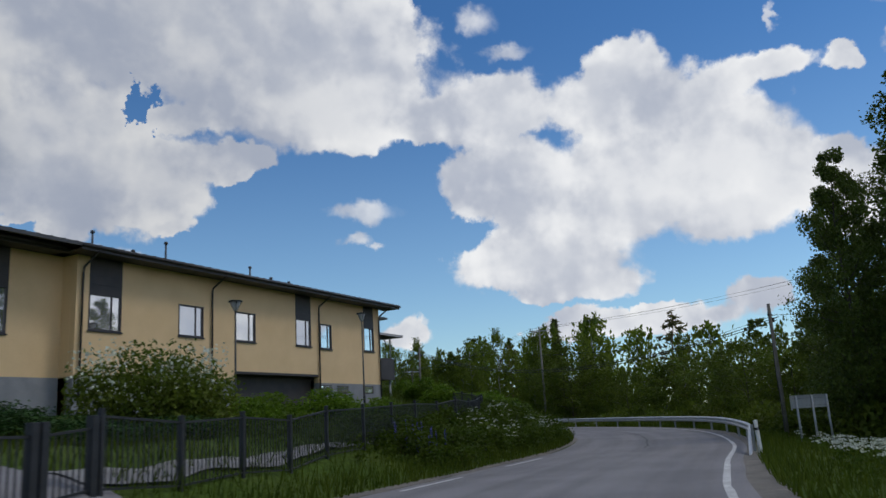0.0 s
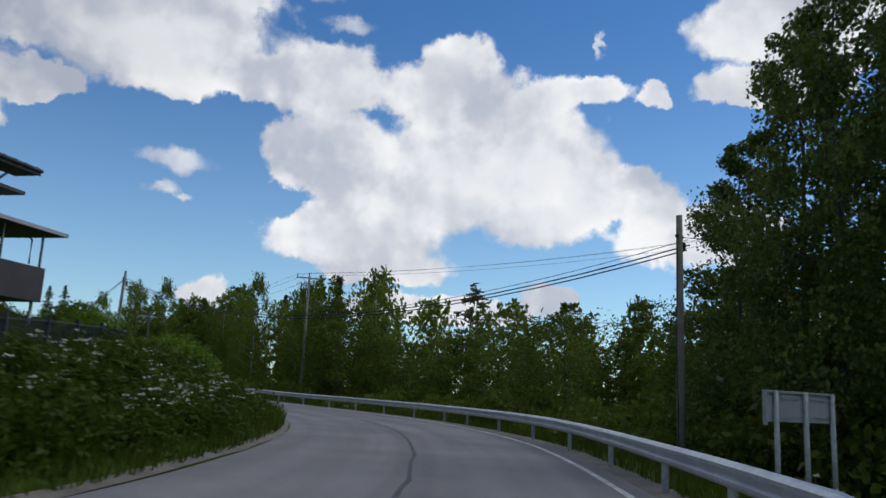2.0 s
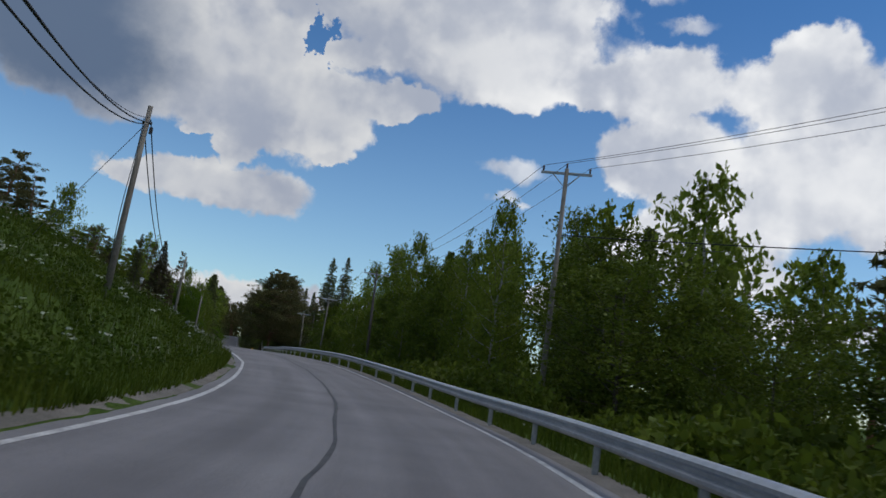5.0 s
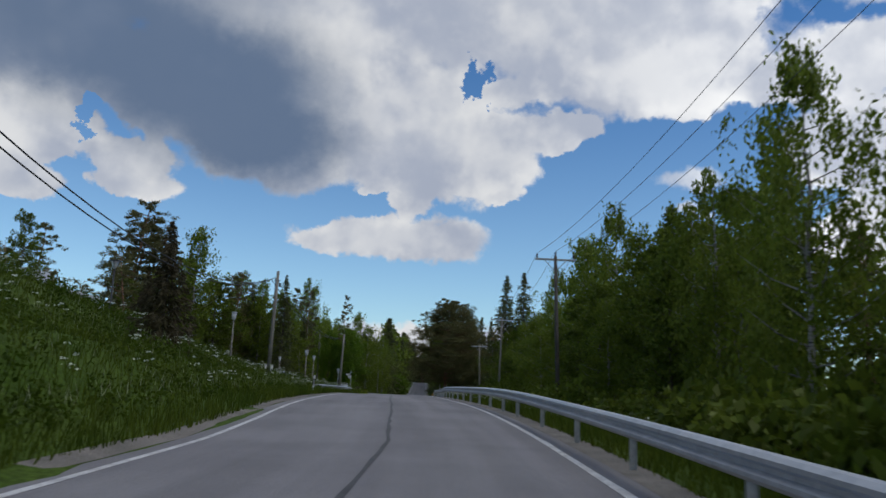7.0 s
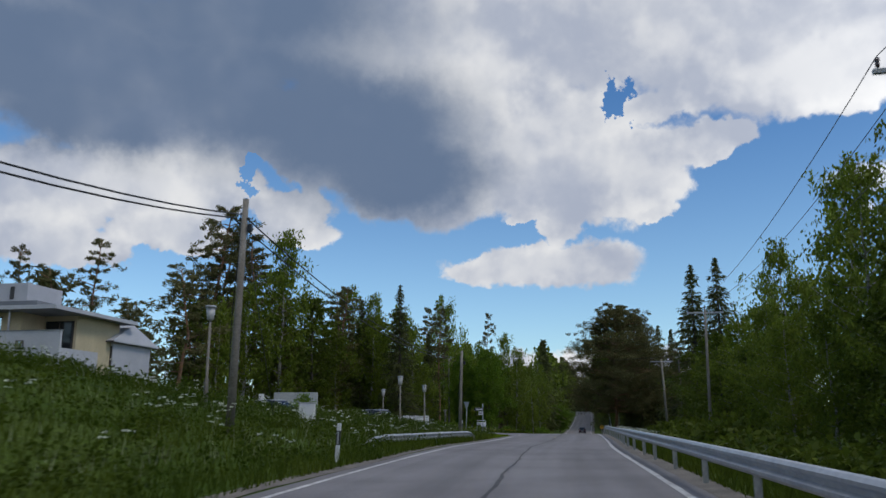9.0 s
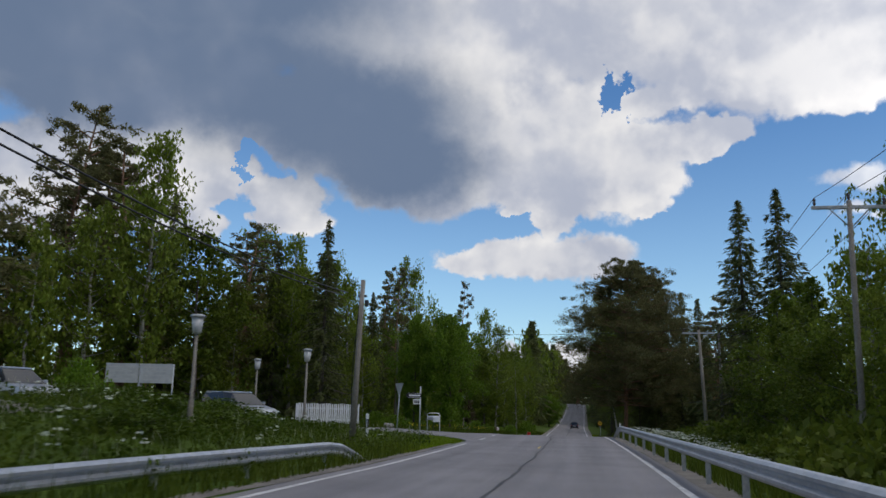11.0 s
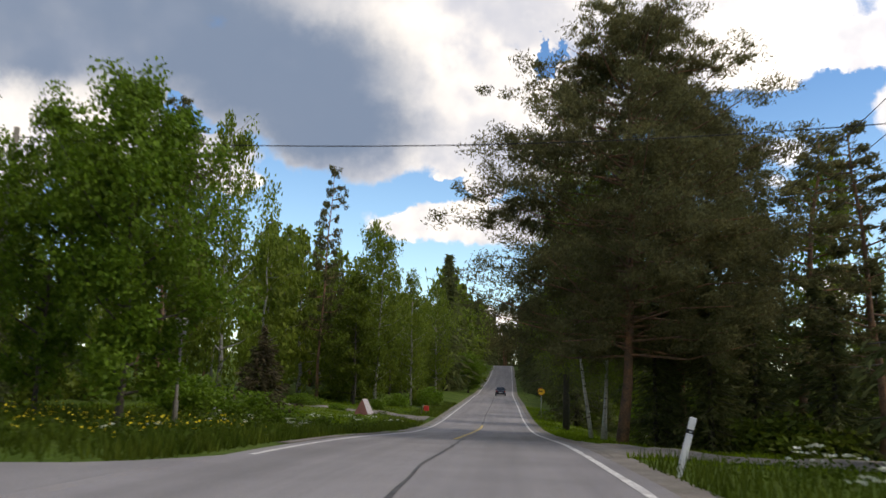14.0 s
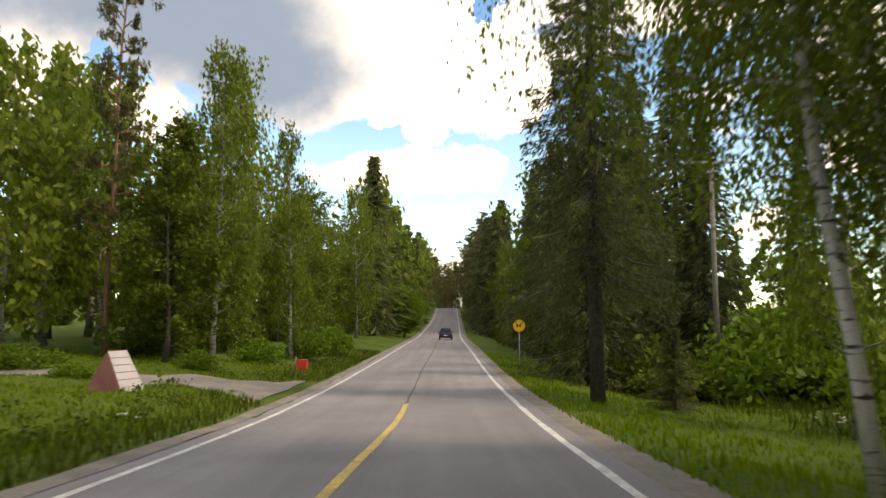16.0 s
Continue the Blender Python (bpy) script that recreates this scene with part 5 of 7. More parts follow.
for y in np.arange(190, 226, 3.0):
    x, yy = along(y, -rng.uniform(22, 27))
    if not (222 < yy < 232):
        shrub("green", x, yy, rng.uniform(1.5, 3.0), rng.uniform(3, 4.4), "dense green shrub along the wood's edge", "shrubs at the wood's edge")
for x, y, h, w in ((52, 200.5, 2.0, 4.0), (57, 203, 1.8, 4), (60, 212, 1.4, 4), (52, 196.5, 1.8, 4), (58, 196, 2.6, 5), (60, 190.5, 3, 5), (56, 183.0, 2.2, 4.4), (54.0, 178.0, 2.2, 4.0)):
    shrub("green", x, y, h, w, "dense dark shrub under the conifers", "shrubs under the conifers")


# ---- guard rails, posts, poles, wires ----
def rail_mesh(pts, name="beam"):
    """A W-shaped steel beam along points, its face to the road side given by each point's normal."""
    prof = [(0.0, 0.155), (0.035, 0.14), (0.075, 0.10), (0.075, 0.06), (0.012, 0.02), (0.012, -0.02), (0.075, -0.06), (0.075, -0.10), (0.035, -0.14), (0.0, -0.155)]
    verts, faces = [], []
    n = len(prof)
    for p, nrm in pts:
        for o, h in prof:
            verts.append((p[0] + nrm[0] * o, p[1] + nrm[1] * o, p[2] + h))
        for o, h in prof:
            verts.append((p[0] + nrm[0] * (o - 0.006), p[1] + nrm[1] * (o - 0.006), p[2] + h))
    for j in range(len(pts) - 1):
        a, b = j * 2 * n, (j + 1) * 2 * n
        for k in range(n - 1):
            faces.append((a + k, a + k + 1, b + k + 1, b + k))
            faces.append((a + n + k, b + n + k, b + n + k + 1, a + n + k + 1))
        faces.append((a, b, b + n, a + n))
        faces.append((a + n - 1, a + 2 * n - 1, b + 2 * n - 1, b + n - 1))
    return mesh_from(name, verts, faces, [M_STEEL], False)


def rail_post_mesh():
    bm = bmesh.new()
    box(bm, -0.05, 0.05, -0.004, 0.004, -0.9, 0.0)
    box(bm, -0.05, -0.042, -0.03, 0.03, -0.9, 0.0)
    box(bm, 0.042, 0.05, -0.03, 0.03, -0.9, 0.0)
    me = bpy.data.meshes.new("post")
    bm.to_mesh(me)
    bm.free()
    me.materials.append(M_POSTSTEEL)
    return me


def guardrail(y0, y1, offset, face, label, group, height=0.62, spacing=4.0, tail=2.6):
    i0, i1 = int(np.abs(LINE[:, 1] - y0).argmin()), int(np.abs(LINE[:, 1] - y1).argmin())
    idx = list(range(i0, i1 + 1))
    root = thing("guardrail", (0, 0, 0), label, "guard rail", group)
    pts = []
    run = np.r_[0, np.cumsum(np.linalg.norm(np.diff(LINE[i0:i1 + 1, :2], axis=0), axis=1))]
    for j, i in enumerate(idx):
        o = offset(LINE[i, 1])
        dip = max(0.0, 1 - run[j] / 2.6, 1 - (run[-1] - run[j]) / tail)
        h = height - (height + 0.1) * dip**1.3
        nrm = RIGHT[i] * face
        pts.append(((LINE[i, 0] + RIGHT[i, 0] * o, LINE[i, 1] + RIGHT[i, 1] * o, LINE[i, 2] + h), nrm))
    part("beam", rail_mesh(pts), None, root, "galvanised steel w-shaped beam")
    me = rail_post_mesh()
    s = 2.0
    while s < run[-1]:
        j = int(np.abs(run - s).argmin())
        p, nrm = pts[j]
        ob = new("post", me)
        ob.parent = root
        ob.matrix_basis = pose(p[0] - nrm[0] * 0.06, p[1] - nrm[1] * 0.06, p[2] + 0.12, 0, 0, math.degrees(math.atan2(nrm[1], nrm[0])))
        s += spacing
    return root


guardrail(19.0, 177.0, lambda y: right_line(y) + 0.62, -1, "long galvanised steel guard rail on posts along the bend", "guard rails", tail=6.0)
guardrail(125.5, 146.5, lambda y: float(np.interp(y, (126, 132, 146), (-7.4, -6.3, -5.75))), 1, "short galvanised steel guard rail in the grass", "guard rails", height=0.44)


def marker_post(x, y, tilt, label, band=(0.5, 0.88)):
    """A white plastic road marker with a black band and reflector."""
    z = gz(x, y)
    root = thing("marker_post", (x, y, z - 0.05), label, "marker post", "road marker posts")
    lo, hi = band
    part("post", boxed(-0.055, 0.055, -0.03, 0.03, 0.0, lo, bevel=0.012), M_WHITE, root)
    part("band", boxed(-0.058, 0.058, -0.033, 0.033, lo, hi, bevel=0.006), M_BLACK, root, "black band")
    part("cap", boxed(-0.055, 0.055, -0.03, 0.03, hi, 1.08, bevel=0.012), M_WHITE, root, "white top")
    part("reflector", boxed(-0.025, 0.025, -0.038, -0.034, lo + 0.02, hi - 0.02), M_STEEL, root, "small silver reflector")
    root.matrix_basis = pose(x, y, z - 0.05, tilt[0], tilt[1], 0)


marker_post(18.0, 16.9, (2, -6), "white road marker post leaning in grass at the rail's end", (0.80, 0.87))
marker_post(35.2, 119.0, (0, 3), "white road marker post with black band in tall grass")
marker_post(33.6, 155.0, (0, 0), "white road marker post with black band on the verge")
marker_post(44.9, 182.9, (3, 14), "white road marker post leaning beside the rail's end", (0.80, 0.87))


def wire_mesh(name, a, b, sag, r, mat, n=24, sides=5):
    p = curve_pts(a, b, -sag, n)
    return joined_tubes(name, [tube(p, [r] * n, sides)], mat)


def plain_pole(x, y, top, lean, label, r=0.10, mat=None, stay=None):
    z = gz(x, y) - 0.3
    root = thing("utility_pole", (x, y, z), label, "utility pole", "wooden poles")
    h = top - z
    part("pole", joined_tubes("pole", [tube([(0, 0, 0), (lean[0] * 0.5, lean[1] * 0.5, h * 0.5), (lean[0], lean[1], h)], [r * 1.2, r, r * 0.82], 12)], mat or M_POLE), None, root)
    part("bracket", boxed(lean[0] - 0.16, lean[0] + 0.16, lean[1] - 0.03, lean[1] + 0.03, h - 0.62, h - 0.54, bevel=0.01), M_IRON, root, "small iron bracket")
    part("junction_box", boxed(lean[0] + 0.10, lean[0] + 0.22, lean[1] - 0.06, lean[1] + 0.06, h - 0.95, h - 0.72, bevel=0.015), M_IRON, root, "small black cable box")
    down = [(lean[0] * t - 0.14 + 0.03 * math.sin(t * 9), lean[1] * t, h * t - 0.4 * t) for t in np.linspace(0.05, 1, 12)]
    part("down_cable", joined_tubes("down_cable", [tube(down, [0.014] * 12, 5)], M_CABLE), None, root, "black cable down the pole")
    if stay:
        part("stay_wire", wire_mesh("stay_wire", (lean[0], lean[1], h - 0.6), (stay[0], stay[1], 0.1), 0.0, 0.012, M_WIRE, 3), None, root, "slanting stay wire")
    return root


def cross_pole(x, y, top, arm_turn, label, r=0.11, mat=None, foot=0.0):
    z = gz(x, y) - 0.3
    root = thing("power_pole", (x, y, z), label, "power pole", "power line poles", turn=arm_turn)
    h = top - z
    part("pole", joined_tubes("pole", [tube([(foot, 0, 0), (foot * 0.5, 0, h * 0.5), (0, 0, h)], [r * 1.25, r * 1.05, r * 0.85], 12)], mat or M_POLE), None, root)
    part("crossarm", boxed(-1.15, 1.15, -0.05, 0.05, h - 0.28, h - 0.17, bevel=0.008), M_POSTSTEEL, root, "steel crossarm")
    for s in (-1, 1):
        rod("brace", (s * 0.62, 0.0, h - 0.26), (s * 0.06, 0.0, h - 0.85), 0.022, M_POSTSTEEL, root, 6)
    for px in (-1.05, 0.0, 1.05):
        b = h - 0.17 if px else h
        prof = [(0.02, 0.0), (0.05, 0.08), (0.05, 0.12), (0.03, 0.14), (0.055, 0.17), (0.05, 0.22), (0.02, 0.26)]
        me = joined_tubes("insulator", [tube([(px, 0, b + q[1]) for q in prof], [q[0] for q in prof], 8)], M_PORCELAIN)
        part("insulator", me, None, root, "brown porcelain insulator")
    return root


def line_wires(name, a, b, sags, r, mat, label, category="cable"):
    """Each wire is a thing of its own, strung between two points."""
    for (p, q), s in zip(zip(a, b), sags):
        tagged(new(name, wire_mesh(name, p, q, s, r, mat)), label, category, "overhead wires")


plain_pole(32.5, 28.7, 6.3, (0.0, 0.0), "grey wooden pole carrying black cables beside the bend")
plain_pole(32.4, 73.4, 8.9, (0.2, 0.0), "grey wooden pole on the grassy bank with black cables", stay=(-4.5, 3.0))
plain_pole(32.65, 117.7, 8.4, (0.12, 0.0), "grey wooden pole standing in the roadside meadow", stay=(-1.0, 6.0))
plain_pole(33.95, 151.5, 7.0, (0.18, 0.0), "grey wooden pole by the side road")
tags = ("sagging black bundled cable between wooden poles",)
A, L1, L2, L3 = (32.0, 28.4), (32.6, 73.4), (32.5, 117.8), (33.5, 151.5)
for (p, zp), (q, zq), s in ((((33.4, 29.0), 5.6), (L1, 8.3), 2.3), ((L1, 8.35), (L2, 7.95), 2.5), ((L2, 7.95), (L3, 6.5), 0.9)):
    for k in (-0.09, 0.09):
        line_wires("black_cable", [(p[0] + k, p[1], zp + k)], [(q[0] + k, q[1], zq + k * 0.5)], [s], 0.021, M_CABLE, tags[0])
line_wires("thin_wire", [(33.3, 28.95, 5.8), (32.5, 28.7, 5.7)], [(32.6, 73.4, 8.5), (80.0, -8.0, 8.0)], [2.35, 1.0], 0.01, M_CABLE, "thin black wire between wooden poles")

line_wires("overhead_cable", [(53.5, 189.6, 9.4)], [(27.0, 191.4, 9.2)], [0.5], 0.016, M_CABLE, "black cable strung across the road")

plain_pole(53.5, 189.6, 9.7, (0.0, 0.0), "grey wooden pole among the conifers by the drive")
plain_pole(27.0, 191.4, 9.5, (0.0, 0.0), "grey wooden pole behind the maple")
cross_pole(50.0, 77.7, 11.3, -28, "wooden power pole with steel crossarm above the alders")
cross_pole(49.0, 113.7, 9.45, 0, "dark wooden power pole with steel crossarm behind the guard rail", mat=M_POLEDARK, foot=0.3)
cross_pole(50.3, 150.5, 9.35, 0, "slim grey power pole with crossarm before the birches", r=0.09, foot=-0.2)
cross_pole(50.9, 183.2, 8.5, 0, "grey wooden power pole with crossarm beside the flowering ditch", foot=0.3)
cross_pole(54.5, 236.0, 8.5, 0, "wooden power pole with steel crossarm far down the road")
for p, q, tp, tq, ap, aq in (((50.0, 77.7), (49.0, 113.7), 11.3, 9.45, -28, 0), ((49.0, 113.7), (50.3, 150.5), 9.45, 9.35, 0, 0), ((50.3, 150.5), (50.9, 183.2), 9.35, 8.5, 0, 0), ((50.9, 183.2), (54.5, 236.0), 8.5, 8.5, 0, 0), ((66.0, 38.0), (50.0, 77.7), 13.6, 11.3, -28, -28)):
    for off in (-1.05, 0.0, 1.05):
        za, zb = (0.10 if off else 0.26), (0.10 if off else 0.26)
        a = (p[0] + off * math.cos(radians(ap)), p[1] + off * math.sin(radians(ap)), tp + za)
        b = (q[0] + off * math.cos(radians(aq)), q[1] + off * math.sin(radians(aq)), tq + zb)
        line_wires("power_wire", [a], [b], [0.9], 0.011, M_WIRE, "thin bare power line wire between poles")
line_wires("power_cable", [(50.0, 77.7, 8.2)], [(84.0, 42.0, 9.0)], [0.6], 0.025, M_CABLE, "black power cable between poles")


# ---- the yellow building ----
CORNER, WALL_DIR = Vector((20.3, 52.75, -0.05)), Vector((-0.797, -0.604, 0))
M_GREYEDGE = material("pale_grey_board", (0.42, 0.42, 0.43), (0.34, 0.34, 0.35), 2.0, 0.7, fine=0.1)


def building():
    """Two-storey stuccoed block: x runs along the facade from its far corner, y goes into the house, z is up from the world's zero."""
    out = Vector((WALL_DIR.y, -WALL_DIR.x, 0))  # to the road side
    m = Matrix(((WALL_DIR.x, -out.x, 0, CORNER.x), (WALL_DIR.y, -out.y, 0, CORNER.y), (0, 0, 1, 0), (0, 0, 0, 1)))
    root = tagged(new("school_building"), "long two-storey yellow stucco building with dark roof and plinth", "building")
    flip = m.determinant() < 0
    root.matrix_world = Matrix.Translation(CORNER) @ Matrix.Rotation(math.atan2(WALL_DIR.y, WALL_DIR.x), 4, "Z") @ Matrix.Diagonal((1.022, 1.03, 1.04, 1))
    # in local axes the road side is +y when the wall runs to +x toward the south-west
    side = 1 if (root.matrix_world.to_3x3() @ Vector((0, 1, 0))).dot(Vector((1, -1, 0))) > 0 else -1

    def yb(a, b):
        return (min(a * side, b * side), max(a * side, b * side))

    def slab(name, x0, x1, a, b, z0, z1, mat, parent=root, bevel=0.0, label=""):
        y0, y1 = yb(a, b)
        return part(name, boxed(x0, x1, y0, y1, z0, z1, bevel=bevel), mat, parent, label)

    wz0, wz1 = 4.05, 9.25
    # openings: u0, u1, z0, z1 of the upper windows, with dark panels over the tall ones
    wins = [(0.75, 2.0, 6.25, 7.85, True), (5.78, 6.98, 6.15, 7.68, False), (7.95, 9.45, 6.2, 7.8, True), (13.05, 14.68, 6.15, 7.72, False), (17.05, 18.75, 6.15, 7.7, False), (22.2, 23.95, 6.05, 7.65, True)]
    wing = [(27.1, 28.9, 5.75, 7.65, True), (32.0, 33.8, 5.75, 7.65, True)]

    def wall(holes, u0, u1, face, name):
        """A wall with thickness, cut through at its openings."""
        xs = sorted({u0, u1, *[h[0] for h in holes], *[h[1] for h in holes], *[q for q in (7.25, 14.6) if u0 < q < u1]})
        bm = bmesh.new()
        y0, y1 = yb(face, face - 0.35)
        for a, b in zip(xs[:-1], xs[1:]):
            foot = 4.55 if 7.2 < a < 14.5 else wz0
            hole = [h for h in holes if h[0] <= a + 1e-6 and h[1] >= b - 1e-6]
            if hole:
                h = hole[0]
                box(bm, a, b, y0, y1, foot, h[2])
                if not h[4]:
                    box(bm, a, b, y0, y1, h[3], wz1)
            else:
                box(bm, a, b, y0, y1, foot, wz1)
        bmesh.ops.remove_doubles(bm, verts=bm.verts, dist=0.0005)
        part(name, bm, M_STUCCO, root)

    wall(wins, 0.0, 24.6, 0.0, "wall")
    wall(wing, 24.6, 38.0, -0.9, "wall")
    slab("wall", 0.0, 0.35, -0.36, -12.0, wz0, wz1, M_STUCCO)
    slab("wall", 0.0, 38.0, -12.0, -12.35, 2.4, wz1, M_STUCCO)
    slab("wall", 37.65, 38.0, -1.25, -12.0, 2.4, wz1, M_STUCCO)
    slab("wall", 24.25, 24.598, -0.36, -1.3, wz0, wz1, M_STUCCO)
    slab("floor_slab", 0.4, 37.6, -1.3, -11.9, 4.3, 4.5, M_PLINTH)
    for w in wins + wing:
        face = 0.0 if w[0] < 24 else -0.9
        win = part("window", boxed(w[0], w[1], *yb(face - 0.06, face - 0.12), w[2], w[3] if not w[4] else w[3]), M_GLASS, root, "reflecting glass window")
        for a, b, c, d in ((w[0], w[0] + 0.06, w[2], w[3]), (w[1] - 0.06, w[1], w[2], w[3]), (w[0] + 0.06, w[1] - 0.06, w[2], w[2] + 0.06), (w[0] + 0.06, w[1] - 0.06, w[3] - 0.06, w[3])):
            slab("window_frame", a, b, face + 0.02, face - 0.058, c, d, M_FRAME, win, label="dark window frame")
        cut = w[0] + (w[1] - w[0]) * 0.28
        slab("window_frame", cut, cut + 0.05, face - 0.02, face - 0.058, w[2] + 0.06, w[3] - 0.06, M_FRAME, win, label="dark window frame")
        slab("window_sill", w[0] - 0.05, w[1] + 0.05, face + 0.07, face + 0.003, w[2] - 0.07, w[2] - 0.01, M_FRAME, win, label="dark metal sill")
        if w[4]:
            slab("window_panel", w[0], w[1], face + 0.012, face - 0.3, w[3] + 0.002, wz1 - 0.02, M_PANEL, root, label="dark brown panel over the window")
            for k in (1, 2, 3):
                zz = w[3] + (wz1 - w[3]) * k / 4
                slab("panel_strip", w[0] + 0.05, w[1] - 0.05, face + 0.03, face + 0.013, zz, zz + 0.03, M_FRAME, root)
    # plinth with its low windows, and the dark recess
    slab("plinth", -0.02, 7.25, 0.03, -0.37, 2.0, 4.048, M_PLINTH, label="grey concrete plinth")
    slab("plinth", 7.25, 14.6, -0.6, -0.9, 2.0, 4.548, M_PANEL, label="dark recess under the upper floor")
    slab("plinth", 14.6, 24.62, 0.03, -0.37, 2.0, 4.048, M_PLINTH)
    slab("plinth", 24.63, 38.02, -0.87, -1.27, 2.0, 4.048, M_PLINTH)
    slab("plinth", -0.02, 0.33, -0.38, -12.3, 2.0, 4.048, M_PLINTH)
    slab("fascia_band", 7.25, 14.6, 0.01, -0.58, 4.42, 4.546, M_PANEL, label="dark brown band")
    for a in (1.1, 4.1, 5.9):
        w = slab("basement_window", a, a + 1.25, 0.045, 0.031, 3.42, 3.92, M_FRAME, root, label="low dark basement window")
        slab("pane", a + 0.08, a + 1.17, 0.05, 0.046, 3.48, 3.86, M_GLASS, w)
    # eaves, roof and gutters
    for u0, u1, fy in ((-1.2, 25.2, 0.0), (25.2, 39.0, -0.9)):
        slab("soffit", u0, u1, fy + 1.0, fy - 0.2, wz1 + 0.003, wz1 + 0.06, M_PANEL, label="dark boarded soffit")
        slab("fascia", u0, u1, fy + 1.04, fy + 1.005, wz1 - 0.02, wz1 + 0.26, M_FRAME, label="dark eaves board")
        gut = joined_tubes("gutter", [tube([(u0, (fy + 1.11) * side, wz1 + 0.16), (u1, (fy + 1.11) * side, wz1 + 0.16)], [0.07, 0.07], 8)], M_FRAME)
        part("gutter", gut, None, root, "dark metal gutter")
    verts, faces = [], []
    for u in (-1.2, 39.0):
        for a, z in ((1.05, wz1 + 0.27), (-6.2, wz1 + 1.75), (-13.4, wz1 + 0.27), (-13.4, wz1 + 0.12), (-6.2, wz1 + 1.60), (1.05, wz1 + 0.12)):
            verts.append((u, a * side, z))
    faces = [(k, (k + 1) % 6, 6 + (k + 1) % 6, 6 + k) for k in range(6)] + [(0, 1, 2, 3, 4, 5), (11, 10, 9, 8, 7, 6)]
    roof = part("roof", mesh_from("roof", verts, faces, [M_ROOF]), None, root, "low dark sheet-metal roof")
    for k in range(66):
        u = -1.0 + 0.6 * k
        me = joined_tubes("roof_seam", [tube([(u, 1.03 * side, wz1 + 0.285), (u, -6.2 * side, wz1 + 1.765)], [0.018, 0.018], 4)], M_ROOF)
        part("roof_seam", me, None, roof)
    for u, h in ((30.0, 1.0), (21.5, 0.9), (19.0, 0.35), (16.8, 1.15), (10.0, 0.8), (8.0, 0.4), (6.2, 0.35)):
        v = part("roof_vent", joined_tubes("roof_vent", [tube([(u, -3.0 * side, wz1 + 0.9), (u, -3.0 * side, wz1 + 1.1 + h)], [0.06, 0.05], 8)], M_ROOF), None, roof, "thin dark roof vent")
        part("vent_cap", joined_tubes("vent_cap", [tube([(u, -3.0 * side, wz1 + 1.1 + h), (u, -3.0 * side, wz1 + 1.22 + h)], [0.11, 0.09], 8)], M_ROOF), None, v)
    for u, fy in ((0.12, 0.0), (7.2, 0.0), (16.5, 0.0), (24.35, 0.0)):
        path = [(u, (fy + 1.1) * side, wz1 + 0.1), (u, (fy + 0.95) * side, wz1 - 0.05), (u, (fy + 0.12) * side, wz1 - 0.55), (u, (fy + 0.09) * side, wz1 - 0.8), (u, (fy + 0.09) * side, 3.2)]
        part("downpipe", joined_tubes("downpipe", [tube(path, [0.05] * 5, 8)], M_FRAME), None, root, "dark metal downpipe")
    # deck and its roof beyond the far gable
    slab("balcony_floor", -7.4, -0.03, -3.25, -8.0, 4.75, 4.95, M_PANEL, label="dark balcony floor")
    slab("balcony_rail", -7.4, -7.32, -3.25, -8.0, 4.952, 6.4, M_PANEL, label="dark brown boarded balcony end")
    slab("balcony_rail", -7.318, -0.03, -3.25, -3.33, 4.952, 6.4, M_PANEL, label="dark brown boarded balcony front")
    roof2 = slab("balcony_roof", -8.0, -0.03, -2.75, -8.6, 8.08, 8.2, M_PANEL, label="balcony roof with pale board edge")
    slab("roof_edge", -8.04, -0.03, -2.70, -2.748, 8.06, 8.24, M_GREYEDGE, roof2, label="pale board edge")
    slab("roof_edge", -8.04, -8.002, -2.75, -8.6, 8.06, 8.24, M_GREYEDGE, roof2)
    slab("canopy", -2.7, -0.03, -0.9, -2.6, 8.85, 9.0, M_ROOF, label="small dark canopy")
    for u in (-7.2, -4.6):
        rod("balcony_post", (u, -3.45 * side, 6.4), (u, -3.45 * side, 8.08), 0.06, M_POSTSTEEL, root)
        rod("deck_post", (u, -3.6 * side, 1.8), (u, -3.6 * side, 4.75), 0.08, M_POSTSTEEL, root)
    path = [(-5.4, -2.9 * side, 8.05), (-5.6, -3.1 * side, 7.9), (-6.3, -3.3 * side, 7.6), (-6.3, -3.3 * side, 6.45)]
    part("downpipe", joined_tubes("downpipe", [tube(path, [0.045] * 4, 8)], M_FRAME), None, root, "dark metal downpipe")
    return root, flip


building()


# ---- verge plants: grass, herbs, flowers ----
def scatter(r, n, y0, y1, side, e0, e1, power=1.5):
    """n places along the road between two distances from the asphalt, thicker near it."""
    ys = r.uniform(y0, y1, n)
    i = np.searchsorted(LINE[:, 1], ys).clip(0, len(LINE) - 1)
    e = e0 + (e1 - e0) * r.uniform(0, 1, n) ** power
    o = np.where(side < 0, left_line(LINE[i, 1]) - 0.62 - e, right_line(LINE[i, 1]) + 0.85 + e)
    jit = r.uniform(-0.6, 0.6, n)
    x = LINE[i, 0] + RIGHT[i, 0] * o + TAN[i, 0] * jit
    y = LINE[i, 1] + RIGHT[i, 1] * o + TAN[i, 1] * jit
    keep = np.ones(n, bool)
    for poly in PAVED:
        keep &= ~inside(poly, x, y)
    x, y = x[keep], y[keep]
    return np.stack([x, y, ground_z(x, y)], axis=1)


def inside(poly, x, y):
    c = np.zeros(len(x), bool)
    for (x0, y0), (x1, y1) in zip(poly, poly[1:] + poly[:1]):
        hit = ((y0 > y) != (y1 > y)) & (x < (x1 - x0) * (y - y0) / (y1 - y0 + 1e-12) + x0)
        c ^= hit
    return c


